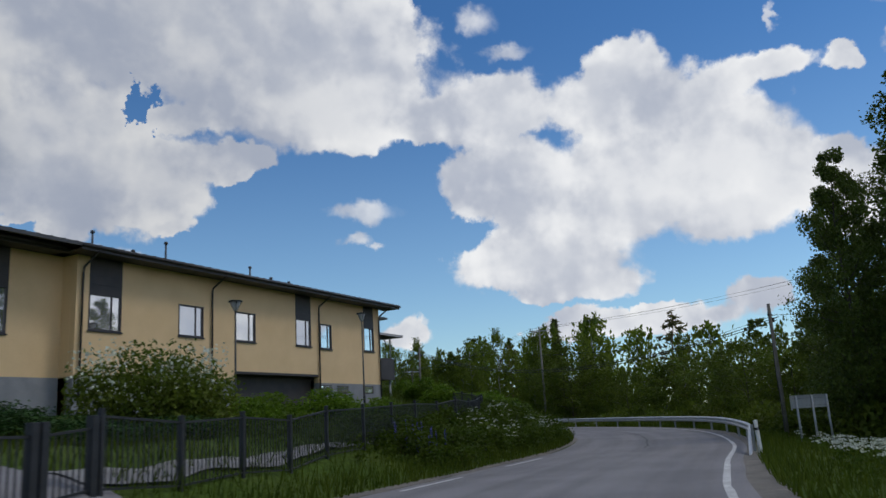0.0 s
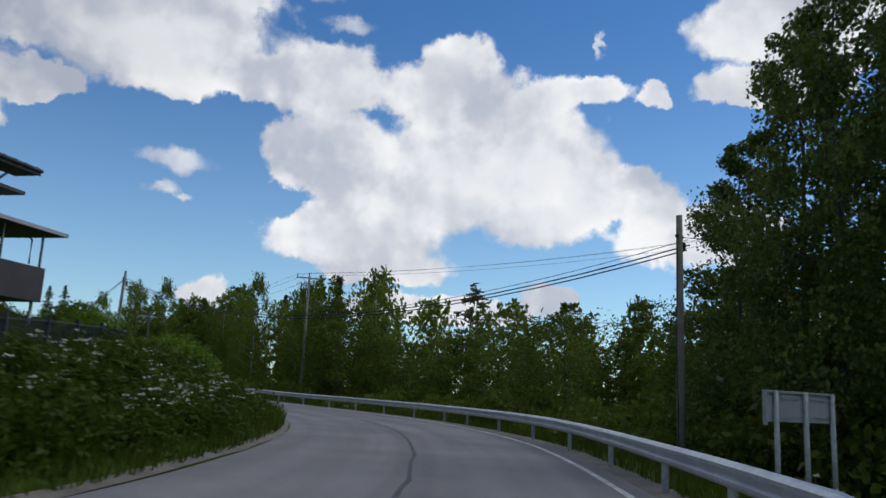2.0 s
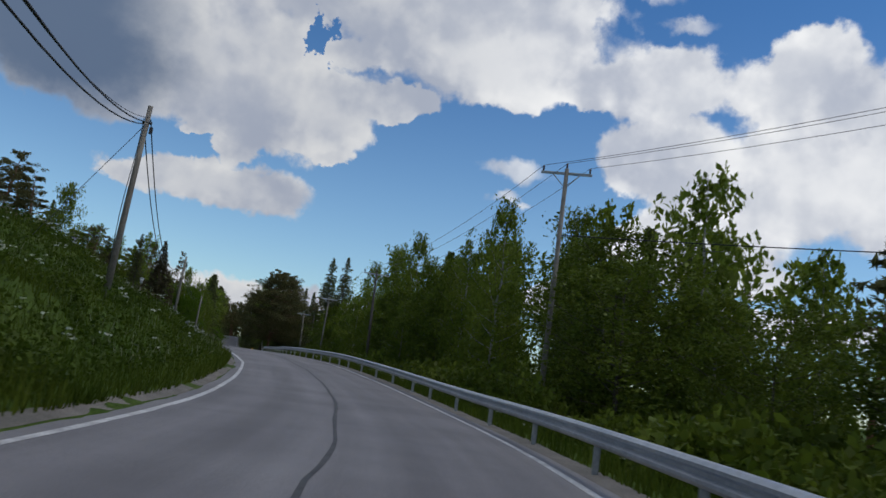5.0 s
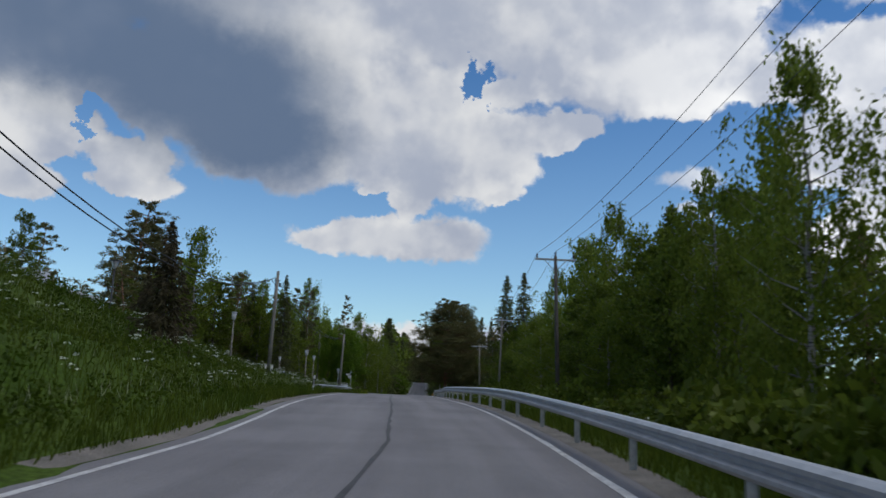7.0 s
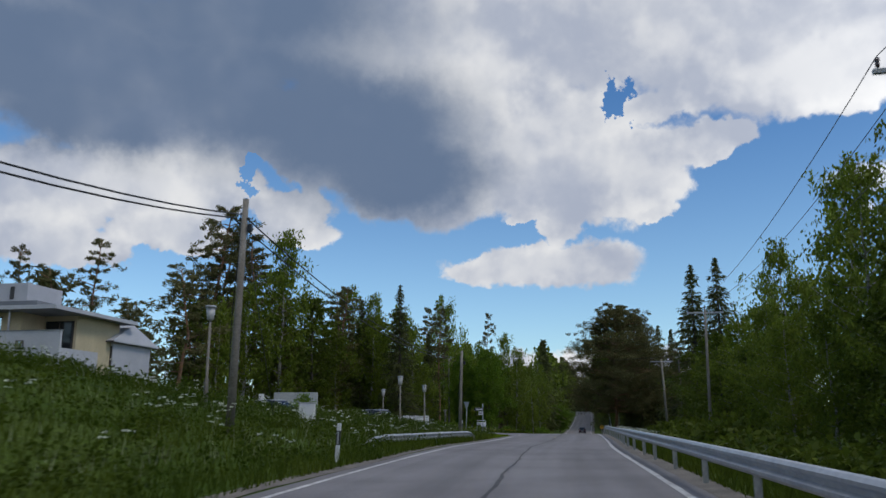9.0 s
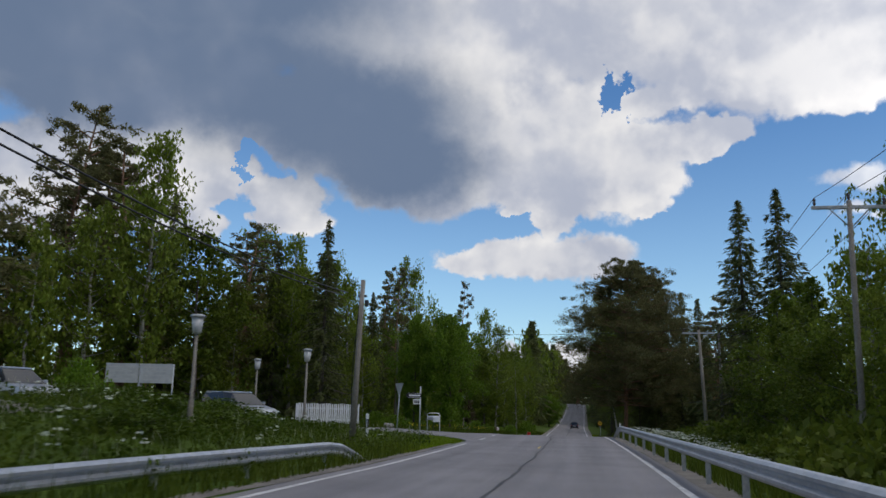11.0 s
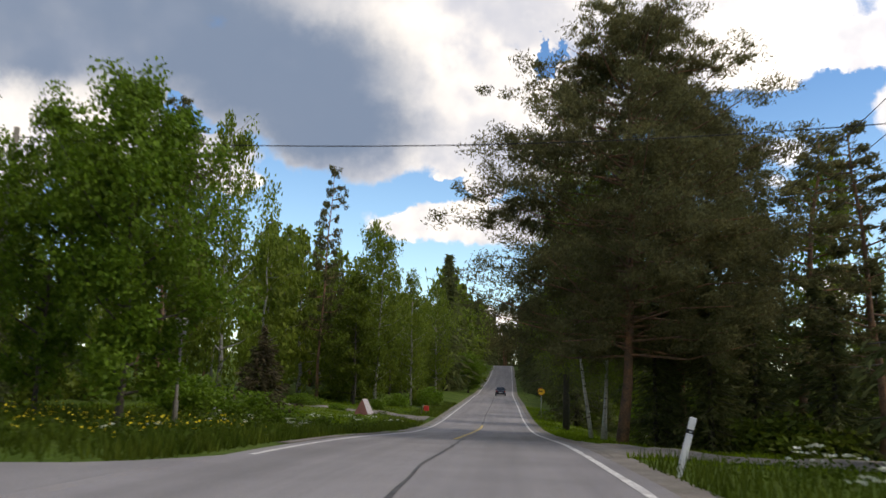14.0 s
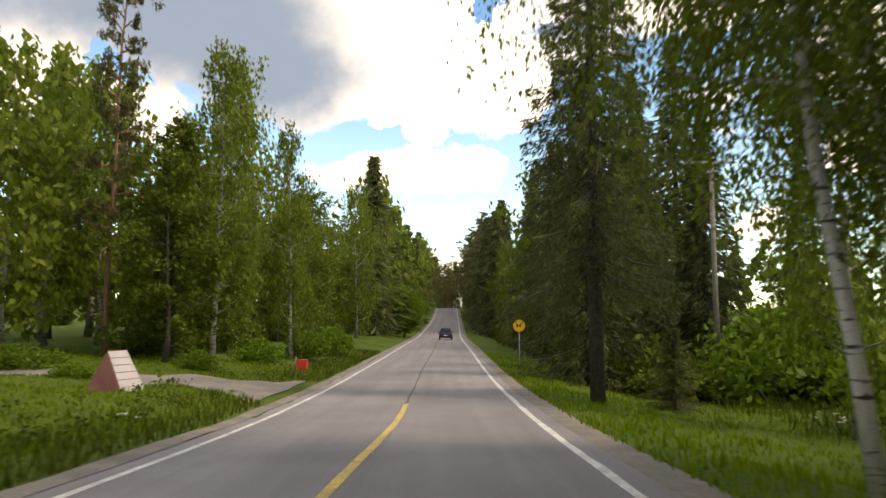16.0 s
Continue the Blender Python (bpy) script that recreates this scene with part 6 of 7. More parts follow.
PAVED = [[(37.0, 160.8), (36.1, 164.0), (34.6, 167.8), (31.0, 171.6), (25.0, 174.4), (10.0, 177.8), (10.0, 183.3), (25.0, 180.0), (31.0, 179.8), (34.6, 180.4), (36.6, 182.3), (37.1, 188.0), (39, 175)],
         [(44.0, 186.5), (46.0, 188.4), (49.0, 188.8), (60.0, 188.7), (60.0, 193.0), (49.0, 193.4), (45.4, 195.4), (44.0, 198.0)],
         [(37.5, 223.0), (35.5, 225.6), (31.0, 226.8), (20.0, 227.4), (20.0, 229.8), (31.0, 229.4), (35.5, 230.2), (37.5, 233.0)],
         [(1.5, 5.2), (-1.0, 8.0), (-3.0, 10.5), (-6.0, 14.0), (-2.0, 17.5), (1.0, 14.2), (3.0, 12.9), (5.6, 12.6)]]


def blades(p, r, h0, h1, w):
    n = len(p)
    h = r.uniform(h0, h1, (n, 1))
    a = r.uniform(0, 6.283, n)
    s = np.stack([np.cos(a), np.sin(a), np.zeros(n)], axis=1) * (w * r.uniform(0.6, 1.4, (n, 1)))
    b = r.uniform(0, 6.283, n)
    tip = p + np.stack([np.cos(b), np.sin(b), np.zeros(n)], axis=1) * h * r.uniform(0.1, 0.55, (n, 1))
    tip[:, 2] += h[:, 0]
    p = p - np.array([0, 0, 0.04])
    return np.stack([p - s, p + s, tip + s * 0.15, tip - s * 0.15], axis=1)


def verge():
    r = np.random.RandomState(71)
    tall = [blades(scatter(r, 26000, -8, 58, -1, 0.0, 12), r, 0.22, 0.55, 0.016), blades(scatter(r, 52000, 56, 152, -1, 0.0, 16), r, 0.18, 0.45, 0.013),
            blades(scatter(r, 9000, 0, 26, 1, 0.0, 9), r, 0.15, 0.4, 0.016), blades(scatter(r, 24000, 24, 184.5, 1, 0.0, 4.5), r, 0.15, 0.45, 0.016),
            blades(scatter(r, 8000, 183, 262, -1, 0.2, 2.2), r, 0.12, 0.28, 0.02), blades(scatter(r, 4000, 150, 200, -1, 8.0, 16), r, 0.25, 0.5, 0.024), blades(scatter(r, 9000, 196, 262, 1, 7.0, 26, 1.0), r, 0.3, 0.6, 0.035),
            blades(scatter(r, 5000, 181, 196, -1, 0.4, 9.0), r, 0.2, 0.42, 0.024)]
    tagged(new("tall_grass", quads_mesh("tall_grass", np.concatenate(tall), [M_GRASS])), "uncut green meadow grass on banks and verges", "grass", kind="stuff")
    lawn = [blades(scatter(r, 20000, 150, 176, -1, 0.0, 9), r, 0.05, 0.13, 0.014), blades(scatter(r, 30000, 192, 240, -1, 0.8, 14, 1.1), r, 0.05, 0.12, 0.03),
            blades(scatter(r, 24000, 186, 262, 1, 0.0, 9, 1.2), r, 0.06, 0.16, 0.026)]
    tagged(new("mown_grass", quads_mesh("mown_grass", np.concatenate(lawn), [M_LAWN])), "bright green mown grass by junction and gardens", "grass", kind="stuff")
    heads = blades(scatter(r, 2600, 60, 158, -1, 0.3, 14), r, 0.55, 0.85, 0.008)
    heads[:, 0] += (heads[:, 3] - heads[:, 0]) * 0.75
    heads[:, 1] += (heads[:, 2] - heads[:, 1]) * 0.75
    mid = (heads[:, 0] + heads[:, 1]) / 2
    heads[:, 0] += (heads[:, 0] - mid) * 1.2
    heads[:, 1] += (heads[:, 1] - mid) * 1.2
    tagged(new("seed_heads", quads_mesh("seed_heads", heads, [M_SEED])), "pale seed heads over the meadow grass", "grass", kind="stuff")

    # leafy herbs in clumps
    out = []
    for n, y0, y1, side, e0, e1, hh, lf in ((1400, 15, 58, -1, 0.5, 9, 0.75, 0.06), (2300, 56, 160, -1, 0.6, 13, 0.6, 0.055), (260, 26, 186, 1, 1.2, 5.5, 0.5, 0.055), (120, 4, 26, 1, 1.5, 9, 0.5, 0.055), (150, 183, 262, -1, 0.6, 4.0, 0.35, 0.045), (120, 182, 200, -1, 0.6, 8.0, 0.6, 0.055)):
        for c in scatter(r, n, y0, y1, side, e0, e1, 1.1):
            q = clump(r, c + (0, 0, hh * 0.4), r.uniform(0.3, 0.6), 34, hh)
            out.append(leaf_quads(q[q[:, 2] > c[2] - 0.02], r, lf, 0.6))
    tagged(new("roadside_herbs", quads_mesh("roadside_herbs", np.concatenate(out), [M_HERB])), "leafy green weeds among the verge grass", "plants", kind="stuff")

    # cow parsley: white umbels on thin stems
    heads, stems = [], []

    def parsley(c, tall):
        for _ in range(r.randint(2, 5)):
            t = c + np.array([r.uniform(-0.22, 0.22), r.uniform(-0.22, 0.22), tall * r.uniform(0.7, 1.1)])
            stems.append(np.array([c - (0.006, 0, 0), c + (0.006, 0, 0), t + (0.004, 0, 0), t - (0.004, 0, 0)]))
            k = r.randint(5, 9)
            q = t + np.c_[r.normal(size=(k, 2)) * 0.045, r.uniform(-0.01, 0.015, k)]
            heads.append(leaf_quads(q, r, 0.024, 0.9, None, 0.7))

    for n, y0, y1, side, e0, e1, tall in ((110, 21, 33, -1, 0.8, 3.4, 1.0), (420, 6, 25, 1, 1.6, 8.0, 0.6), (190, 148, 181, 1, 0.9, 4.5, 0.7), (200, 60, 150, -1, 0.8, 12, 0.7), (120, 60, 148, 1, 1.0, 3.5, 0.6), (25, 184, 215, -1, 0.8, 4, 0.4), (110, 200, 222, 1, 6, 12, 0.7), (60, 33, 60, -1, 1, 5, 0.8)):
        for c in scatter(r, n, y0, y1, side, e0, e1, 1.0):
            parsley(c, tall)
    tagged(new("cow_parsley", quads_mesh("cow_parsley", np.concatenate(heads), [M_UMBEL])), "white flowering cow parsley along the verges", "flowers", kind="stuff")
    tagged(new("flower_stems", quads_mesh("flower_stems", np.array(stems), [M_HERB])), "thin green flower stems along the verges", "plants", kind="stuff")

    # buttercups beyond the junction, lupins below the fence
    q = scatter(r, 420, 181.5, 190, -1, 1.0, 10, 1.0)
    q[:, 2] += r.uniform(0.3, 0.55, len(q))
    tagged(new("yellow_flowers", quads_mesh("yellow_flowers", leaf_quads(q, r, 0.03, 0.9, None, 0.6), [M_BUTTER])), "small yellow flowers by the side road", "flowers", kind="stuff")
    out = []
    for c in scatter(r, 16, 17.4, 18.4, -1, 1.4, 2.6, 1.0):
        t = np.linspace(0.45, 0.95, 26)
        q = c + np.c_[r.normal(size=(26, 2)) * (0.05 * (1.1 - t))[:, None], t]
        out.append(leaf_quads(q, r, 0.03, 0.8))
    tagged(new("lupins", quads_mesh("lupins", np.concatenate(out), [M_LUPIN])), "blue lupin spikes below the iron fence", "flowers", kind="stuff")


verge()


# ---- iron fence and gate before the building ----
def bar_mesh(h, w=0.018):
    bm = boxed(-w / 2, w / 2, -w / 2, w / 2, 0, h)
    me = bpy.data.meshes.new("bar")
    bm.to_mesh(me)
    bm.free()
    me.materials.append(M_IRON)
    return me


def iron_fence(pts, name, label, height=1.3, gate=False):
    """Panels between square posts: top and bottom rail and upright bars, following the land."""
    root = thing(name, (0, 0, 0), label, "fence" if not gate else "gate")
    bars = bar_mesh(height - 0.16)
    for k, (a, b) in enumerate(zip(pts[:-1], pts[1:])):
        a, b = Vector((*a, gz(*a) + 0.02)), Vector((*b, gz(*b) + 0.02))
        d = b - a
        turn = math.degrees(math.atan2(d.y, d.x))
        for h in (0.08, height - 0.08):
            bm = boxed(0, d.length, -0.02, 0.02, -0.02, 0.02)
            ob = part("rail", bm, M_IRON, root)
            ob.matrix_basis = pose(a.x, a.y, a.z + h, 0, -math.degrees(math.asin(d.z / d.length)), turn)
        n = max(2, int(d.length / 0.13))
        for j in range(1, n):
            p = a + d * (j / n)
            ob = new("bar", bars)
            ob.parent = root
            ob.matrix_basis = pose(p.x, p.y, p.z + 0.08, 0, 0, turn)
        for p in ((a, b) if k == len(pts) - 2 else (a,)):
            w = 0.07 if gate else 0.045
            ob = part("fence_post", boxed(-w, w, -w, w, -0.2, height + (0.12 if gate else 0.05), bevel=0.008), M_IRON, root)
            ob.matrix_basis = pose(p.x, p.y, p.z, 0, 0, turn)
    return root


FENCE = smooth_line([(0.55, 14.0, 0), (6.25, 20.35, 0), (11.3, 26.1, 0), (16.3, 31.6, 0), (20.0, 37.4, 0), (23.2, 43.5, 0), (24.6, 50.0, 0)], 2.0)
iron_fence([tuple(p[:2]) for p in FENCE], "iron_fence", "black iron bar fence along the grassy bank")
iron_fence([(0.42, 13.85), (-0.27, 13.07)], "iron_gate", "black iron gate leaf between square posts", 1.1, True)
iron_fence([(-0.4, 12.92), (-1.9, 11.2)], "iron_gate", "second black iron gate leaf beside the drive", 1.1, True)


side = [(float(p[0]) - 0.25, float(p[1]) + 0.25) for p in FENCE[:14:2]]
draped("footpath", side, [(x - 0.55, y + 0.5) for x, y in side], M_PATH, "pale concrete footpath inside the iron fence", lift=0.06, across=5)


def street_lamp(x, y, top, label, head="cone", r=0.05):
    z = gz(x, y) - 0.1
    root = thing("street_lamp", (x, y, z), label, "street lamp", "park lamps")
    h = top - z
    dark = head == "cone"
    part("pole", joined_tubes("pole", [tube([(0, 0, 0), (0, 0, 0.9), (0, 0, 0.95), (0, 0, h - 0.5)], [r * 1.5, r * 1.5, r, r * 0.8], 10)], M_IRON if dark else M_POLE), None, root)
    if dark:
        part("lantern", joined_tubes("lantern", [tube([(0, 0, h - 0.5), (0, 0, h - 0.42), (0, 0, h - 0.06)], [0.06, 0.11, 0.24], 8)], M_MILK), None, root, "milky glass lantern")
        part("hood", joined_tubes("hood", [tube([(0, 0, h - 0.06), (0, 0, h), (0, 0, h + 0.04)], [0.33, 0.31, 0.06], 16)], M_IRON), None, root, "flat dark hood")
        for k in range(4):
            a = k * math.pi / 2
            rod("bracket", (0.06 * math.cos(a), 0.06 * math.sin(a), h - 0.5), (0.27 * math.cos(a), 0.27 * math.sin(a), h - 0.06), 0.012, M_IRON, root, 5)
    else:
        part("lantern", joined_tubes("lantern", [tube([(0, 0, h - 0.5), (0, 0, h - 0.45), (0, 0, h - 0.05)], [0.07, 0.12, 0.16], 12)], M_MILK), None, root, "white glass lantern")
        part("hood", joined_tubes("hood", [tube([(0, 0, h - 0.05), (0, 0, h + 0.03), (0, 0, h + 0.05)], [0.20, 0.18, 0.05], 12)], M_POSTSTEEL), None, root, "grey hood")
    return root


street_lamp(7.0, 36.6, 7.4, "dark lantern on a tall pole before the yellow building")
street_lamp(16.4, 45.5, 8.2, "dark lantern on a tall pole near the building's corner")
street_lamp(24.0, 115.0, 8.2, "dark lantern on a pole above the meadow")
street_lamp(29.0, 123.7, 6.3, "lantern on a thin pole among meadow grass", "white")
street_lamp(31.3, 144.7, 4.9, "lantern on a thin pole by the car park", "white")
street_lamp(25.9, 162.6, 4.8, "white lantern on a pale pole by the side road", "white")
street_lamp(30.6, 156.3, 4.85, "white lantern on a thin pole by the side road", "white")
street_lamp(32.9, 190.9, 3.7, "small white lantern on a thin pole before the maple", "white")


# ---- road signs ----
def sign_frame():
    root = thing("road_sign", (28.4, 23.6, gz(28.4, 23.6)), "grey sign panel on three steel posts seen from its back", "road sign", turn=-12)
    h = 1.55 - gz(28.4, 23.6)
    for x in (-0.72, 0.05, 0.78):
        rod("sign_post", (x, 0, -0.3), (x, 0, h), 0.045, M_POSTSTEEL, root, 12)
    part("panel", boxed(-0.95, 0.85, 0.05, 0.075, h - 0.52, h - 0.02, bevel=0.006), M_SIGNBACK, root, "grey metal panel back")
    part("panel_edge", boxed(-0.95, 0.85, 0.0, 0.05, h - 0.03, h + 0.015, bevel=0.004), M_POSTSTEEL, root, "folded steel edge")
    part("panel_edge", boxed(-0.97, -0.94, 0.0, 0.08, h - 0.58, h + 0.015, bevel=0.004), M_POSTSTEEL, root, "folded steel edge")
    for z in (h - 0.12, h - 0.42):
        part("panel_rib", boxed(-0.93, 0.83, 0.03, 0.048, z - 0.02, z + 0.02), M_POSTSTEEL, root)


sign_frame()


def flat_ngon(pts, y0, y1, mat_name):
    bm = bmesh.new()
    a = [bm.verts.new((x, y0, z)) for x, z in pts]
    b = [bm.verts.new((x, y1, z)) for x, z in pts]
    bm.faces.new(a)
    bm.faces.new(b[::-1])
    for k in range(len(pts)):
        bm.faces.new((a[k], b[k], b[(k + 1) % len(pts)], a[(k + 1) % len(pts)]))
    bmesh.ops.recalc_face_normals(bm, faces=bm.faces)
    return bm


def street_sign():
    root = thing("street_sign", (34.2, 163.2, gz(34.2, 163.2)), "dark arrow-shaped street sign and white plate on a steel post", "street sign")
    h = 3.45 - gz(34.2, 163.2)
    rod("sign_post", (0, 0, -0.3), (0, 0, h + 0.15), 0.035, M_POSTSTEEL, root, 12)
    arrow = part("arrow_board", flat_ngon([(0.06, h - 0.42), (0.06, h - 0.16), (-0.62, h - 0.16), (-0.76, h - 0.29), (-0.62, h - 0.42)], -0.05, -0.035, ""), M_BLACK, root, "dark arrow board")
    part("border", flat_ngon([(0.04, h - 0.40), (0.04, h - 0.385), (-0.60, h - 0.385), (-0.60, h - 0.40)], -0.056, -0.051, ""), M_WHITE, arrow, "white border")
    part("border", flat_ngon([(0.04, h - 0.195), (0.04, h - 0.18), (-0.60, h - 0.18), (-0.60, h - 0.195)], -0.056, -0.051, ""), M_WHITE, arrow, "white border")
    part("lettering", boxed(-0.56, 0.0, -0.055, -0.051, h - 0.33, h - 0.25), M_WHITE, arrow, "plain white bar of lettering")
    plate = part("plate", boxed(-0.34, 0.02, -0.05, -0.035, h - 0.72, h - 0.47, bevel=0.004), M_WHITE, root, "white plate under the arrow")
    for k in range(3):
        part("lettering", boxed(-0.28 + 0.09 * k, -0.22 + 0.09 * k, -0.055, -0.051, h - 0.66, h - 0.53), M_BLACK, plate, "dark bar")
    other = thing("yield_sign", (32.4, 166.7, gz(32.4, 166.7)), "triangular yield sign seen from its grey back on a leaning post", "road sign")
    h = 3.85 - gz(32.4, 166.7)
    rod("sign_post", (-0.12, 0, -0.3), (0.05, 0, h - 0.05), 0.033, M_POSTSTEEL, other, 12)
    tri = part("sign_plate", flat_ngon([(-0.42, h), (0.42, h), (0.0, h - 0.74)], -0.012, 0.012, ""), M_SIGNBACK, other, "grey triangular sign back")
    tri.matrix_basis = pose(0, -0.05, 0, 0, 0, -48)


street_sign()


def round_sign():
    z = gz(46.4, 241.9)
    root = thing("round_road_sign", (46.4, 241.9, z), "round yellow road sign on a thin pale post", "road sign")
    h = 1.0 + 0.3 - z
    rod("sign_post", (0, 0, -0.3), (0, 0, h), 0.03, M_POSTSTEEL, root, 10)
    disc = part("sign_disc", joined_tubes("sign_disc", [tube([(0, -0.05, h - 0.32), (0, -0.03, h - 0.32)], [0.32, 0.32], 28)], M_SIGNYELLOW, False), None, root, "yellow disc")
    for k in (-0.1, 0.05):
        part("lettering", boxed(k - 0.05, k + 0.05, -0.055, -0.051, h - 0.38, h - 0.26), M_BLACK, disc, "dark bar")
    part("rim", joined_tubes("rim", [tube([(0.315 * math.cos(a), -0.052, h - 0.32 + 0.315 * math.sin(a)) for a in np.linspace(0, 6.283, 29)], [0.012] * 29, 5, False)], M_RED), None, disc, "thin red rim")


round_sign()


# ---- things by the side road ----
def mailbox_rack():
    z = gz(32.1, 180.3)
    root = thing("mailbox_rack", (32.1, 180.3, z), "white tubular rack with grey and white mailboxes", "mailbox", turn=-4)
    h = 2.24 - z
    loop = [(-0.45, 0, -0.2), (-0.45, 0, h - 0.1), (-0.38, 0, h - 0.02), (-0.3, 0, h), (0.3, 0, h), (0.38, 0, h - 0.02), (0.45, 0, h - 0.1), (0.45, 0, -0.2)]
    part("rack_frame", joined_tubes("rack_frame", [tube(loop, [0.028] * 8, 8)], M_WHITE), None, root, "white bent tube")
    rod("rack_bar", (-0.45, 0, h - 0.22), (0.45, 0, h - 0.22), 0.022, M_WHITE, root, 8)
    for x, mat, lab, w, b in ((-0.22, M_SIGNBACK, "grey mailbox", 0.2, h - 0.48), (0.2, M_WHITE, "white mailbox", 0.21, h - 0.62)):
        mb = part("mailbox", boxed(x - w, x + w, -0.16, 0.12, b, h - 0.24, bevel=0.03), mat, root, lab)
        part("mail_flap", boxed(x - w + 0.02, x + w - 0.02, -0.18, -0.162, h - 0.36, h - 0.29, bevel=0.004), mat, mb)
    rod("rack_post", (0.0, 0.04, -0.2), (0.0, 0.04, h - 0.22), 0.03, M_IRON, root, 8)


mailbox_rack()


def picket_fence():
    a, b = Vector((21.6, 181.4, 0)), Vector((26.2, 181.9, 0))
    root = thing("picket_fence", (a.x, a.y, gz(a.x, a.y)), "white upright picket fence at the side road", "fence", turn=math.degrees(math.atan2(b.y - a.y, b.x - a.x)))
    length = (b - a).length
    top = 2.75 - gz(a.x, a.y)
    for z in (0.35, top - 0.35):
        part("fence_rail", boxed(0, length, 0.0, 0.05, z - 0.05, z + 0.05), M_WHITE, root)
    bm = boxed(-0.05, 0.05, -0.025, -0.002, 0.1, top, bevel=0.006)
    me = bpy.data.meshes.new("picket")
    bm.to_mesh(me)
    bm.free()
    me.materials.append(M_WHITE)
    n = int(length / 0.145)
    for k in range(n + 1):
        ob = new("picket", me)
        ob.parent = root
        ob.matrix_basis = pose(k * length / n, 0, 0.03 * math.sin(k * 0.9), 0, 0.6 * math.sin(k * 2.1), 0)
    for x in (0.02, length / 2, length - 0.02):
        part("fence_post", boxed(x - 0.05, x + 0.05, 0.05, 0.15, -0.3, top - 0.1), M_WHITE, root)


picket_fence()


def cable_cabinet():
    z = gz(30.4, 130.4)
    root = thing("cable_cabinet", (30.4, 130.4, z - 0.05), "pale grey cable cabinet in the meadow", "cabinet", turn=8)
    part("body", boxed(-0.32, 0.32, -0.18, 0.18, 0, 1.08, bevel=0.02), M_WHITE, root)
    door = part("door", boxed(-0.28, 0.28, -0.195, -0.181, 0.12, 1.0, bevel=0.004), M_WHITE, root)
    part("handle", boxed(0.2, 0.23, -0.215, -0.196, 0.5, 0.62, bevel=0.004), M_IRON, door, "dark handle")
    part("lid", boxed(-0.35, 0.35, -0.21, 0.21, 1.081, 1.13, bevel=0.015), M_SIGNBACK, root, "grey lid")


cable_cabinet()


def notice_board():
    z = gz(16.0, 168.8)
    root = thing("notice_board", (16.0, 168.8, z), "wide grey two-panel notice board on posts", "notice board", turn=10)
    h = 4.85 - z
    for x in (-2.0, 0.0, 2.0):
        rod("board_post", (x, 0.05, -0.3), (x, 0.05, h), 0.05, M_POSTSTEEL, root, 8)
    for x in (-1.02, 1.02):
        pn = part("board_panel", boxed(x - 0.96, x + 0.96, -0.03, 0.0, h - 1.15, h, bevel=0.006), M_SIGNBACK, root, "pale grey panel")
        for k in range(4):
            part("lettering", boxed(x - 0.8, x + 0.8 - 0.2 * (k % 2), -0.036, -0.031, h - 0.25 - 0.24 * k, h - 0.17 - 0.24 * k), M_MILK, pn, "plain pale bar")


notice_board()


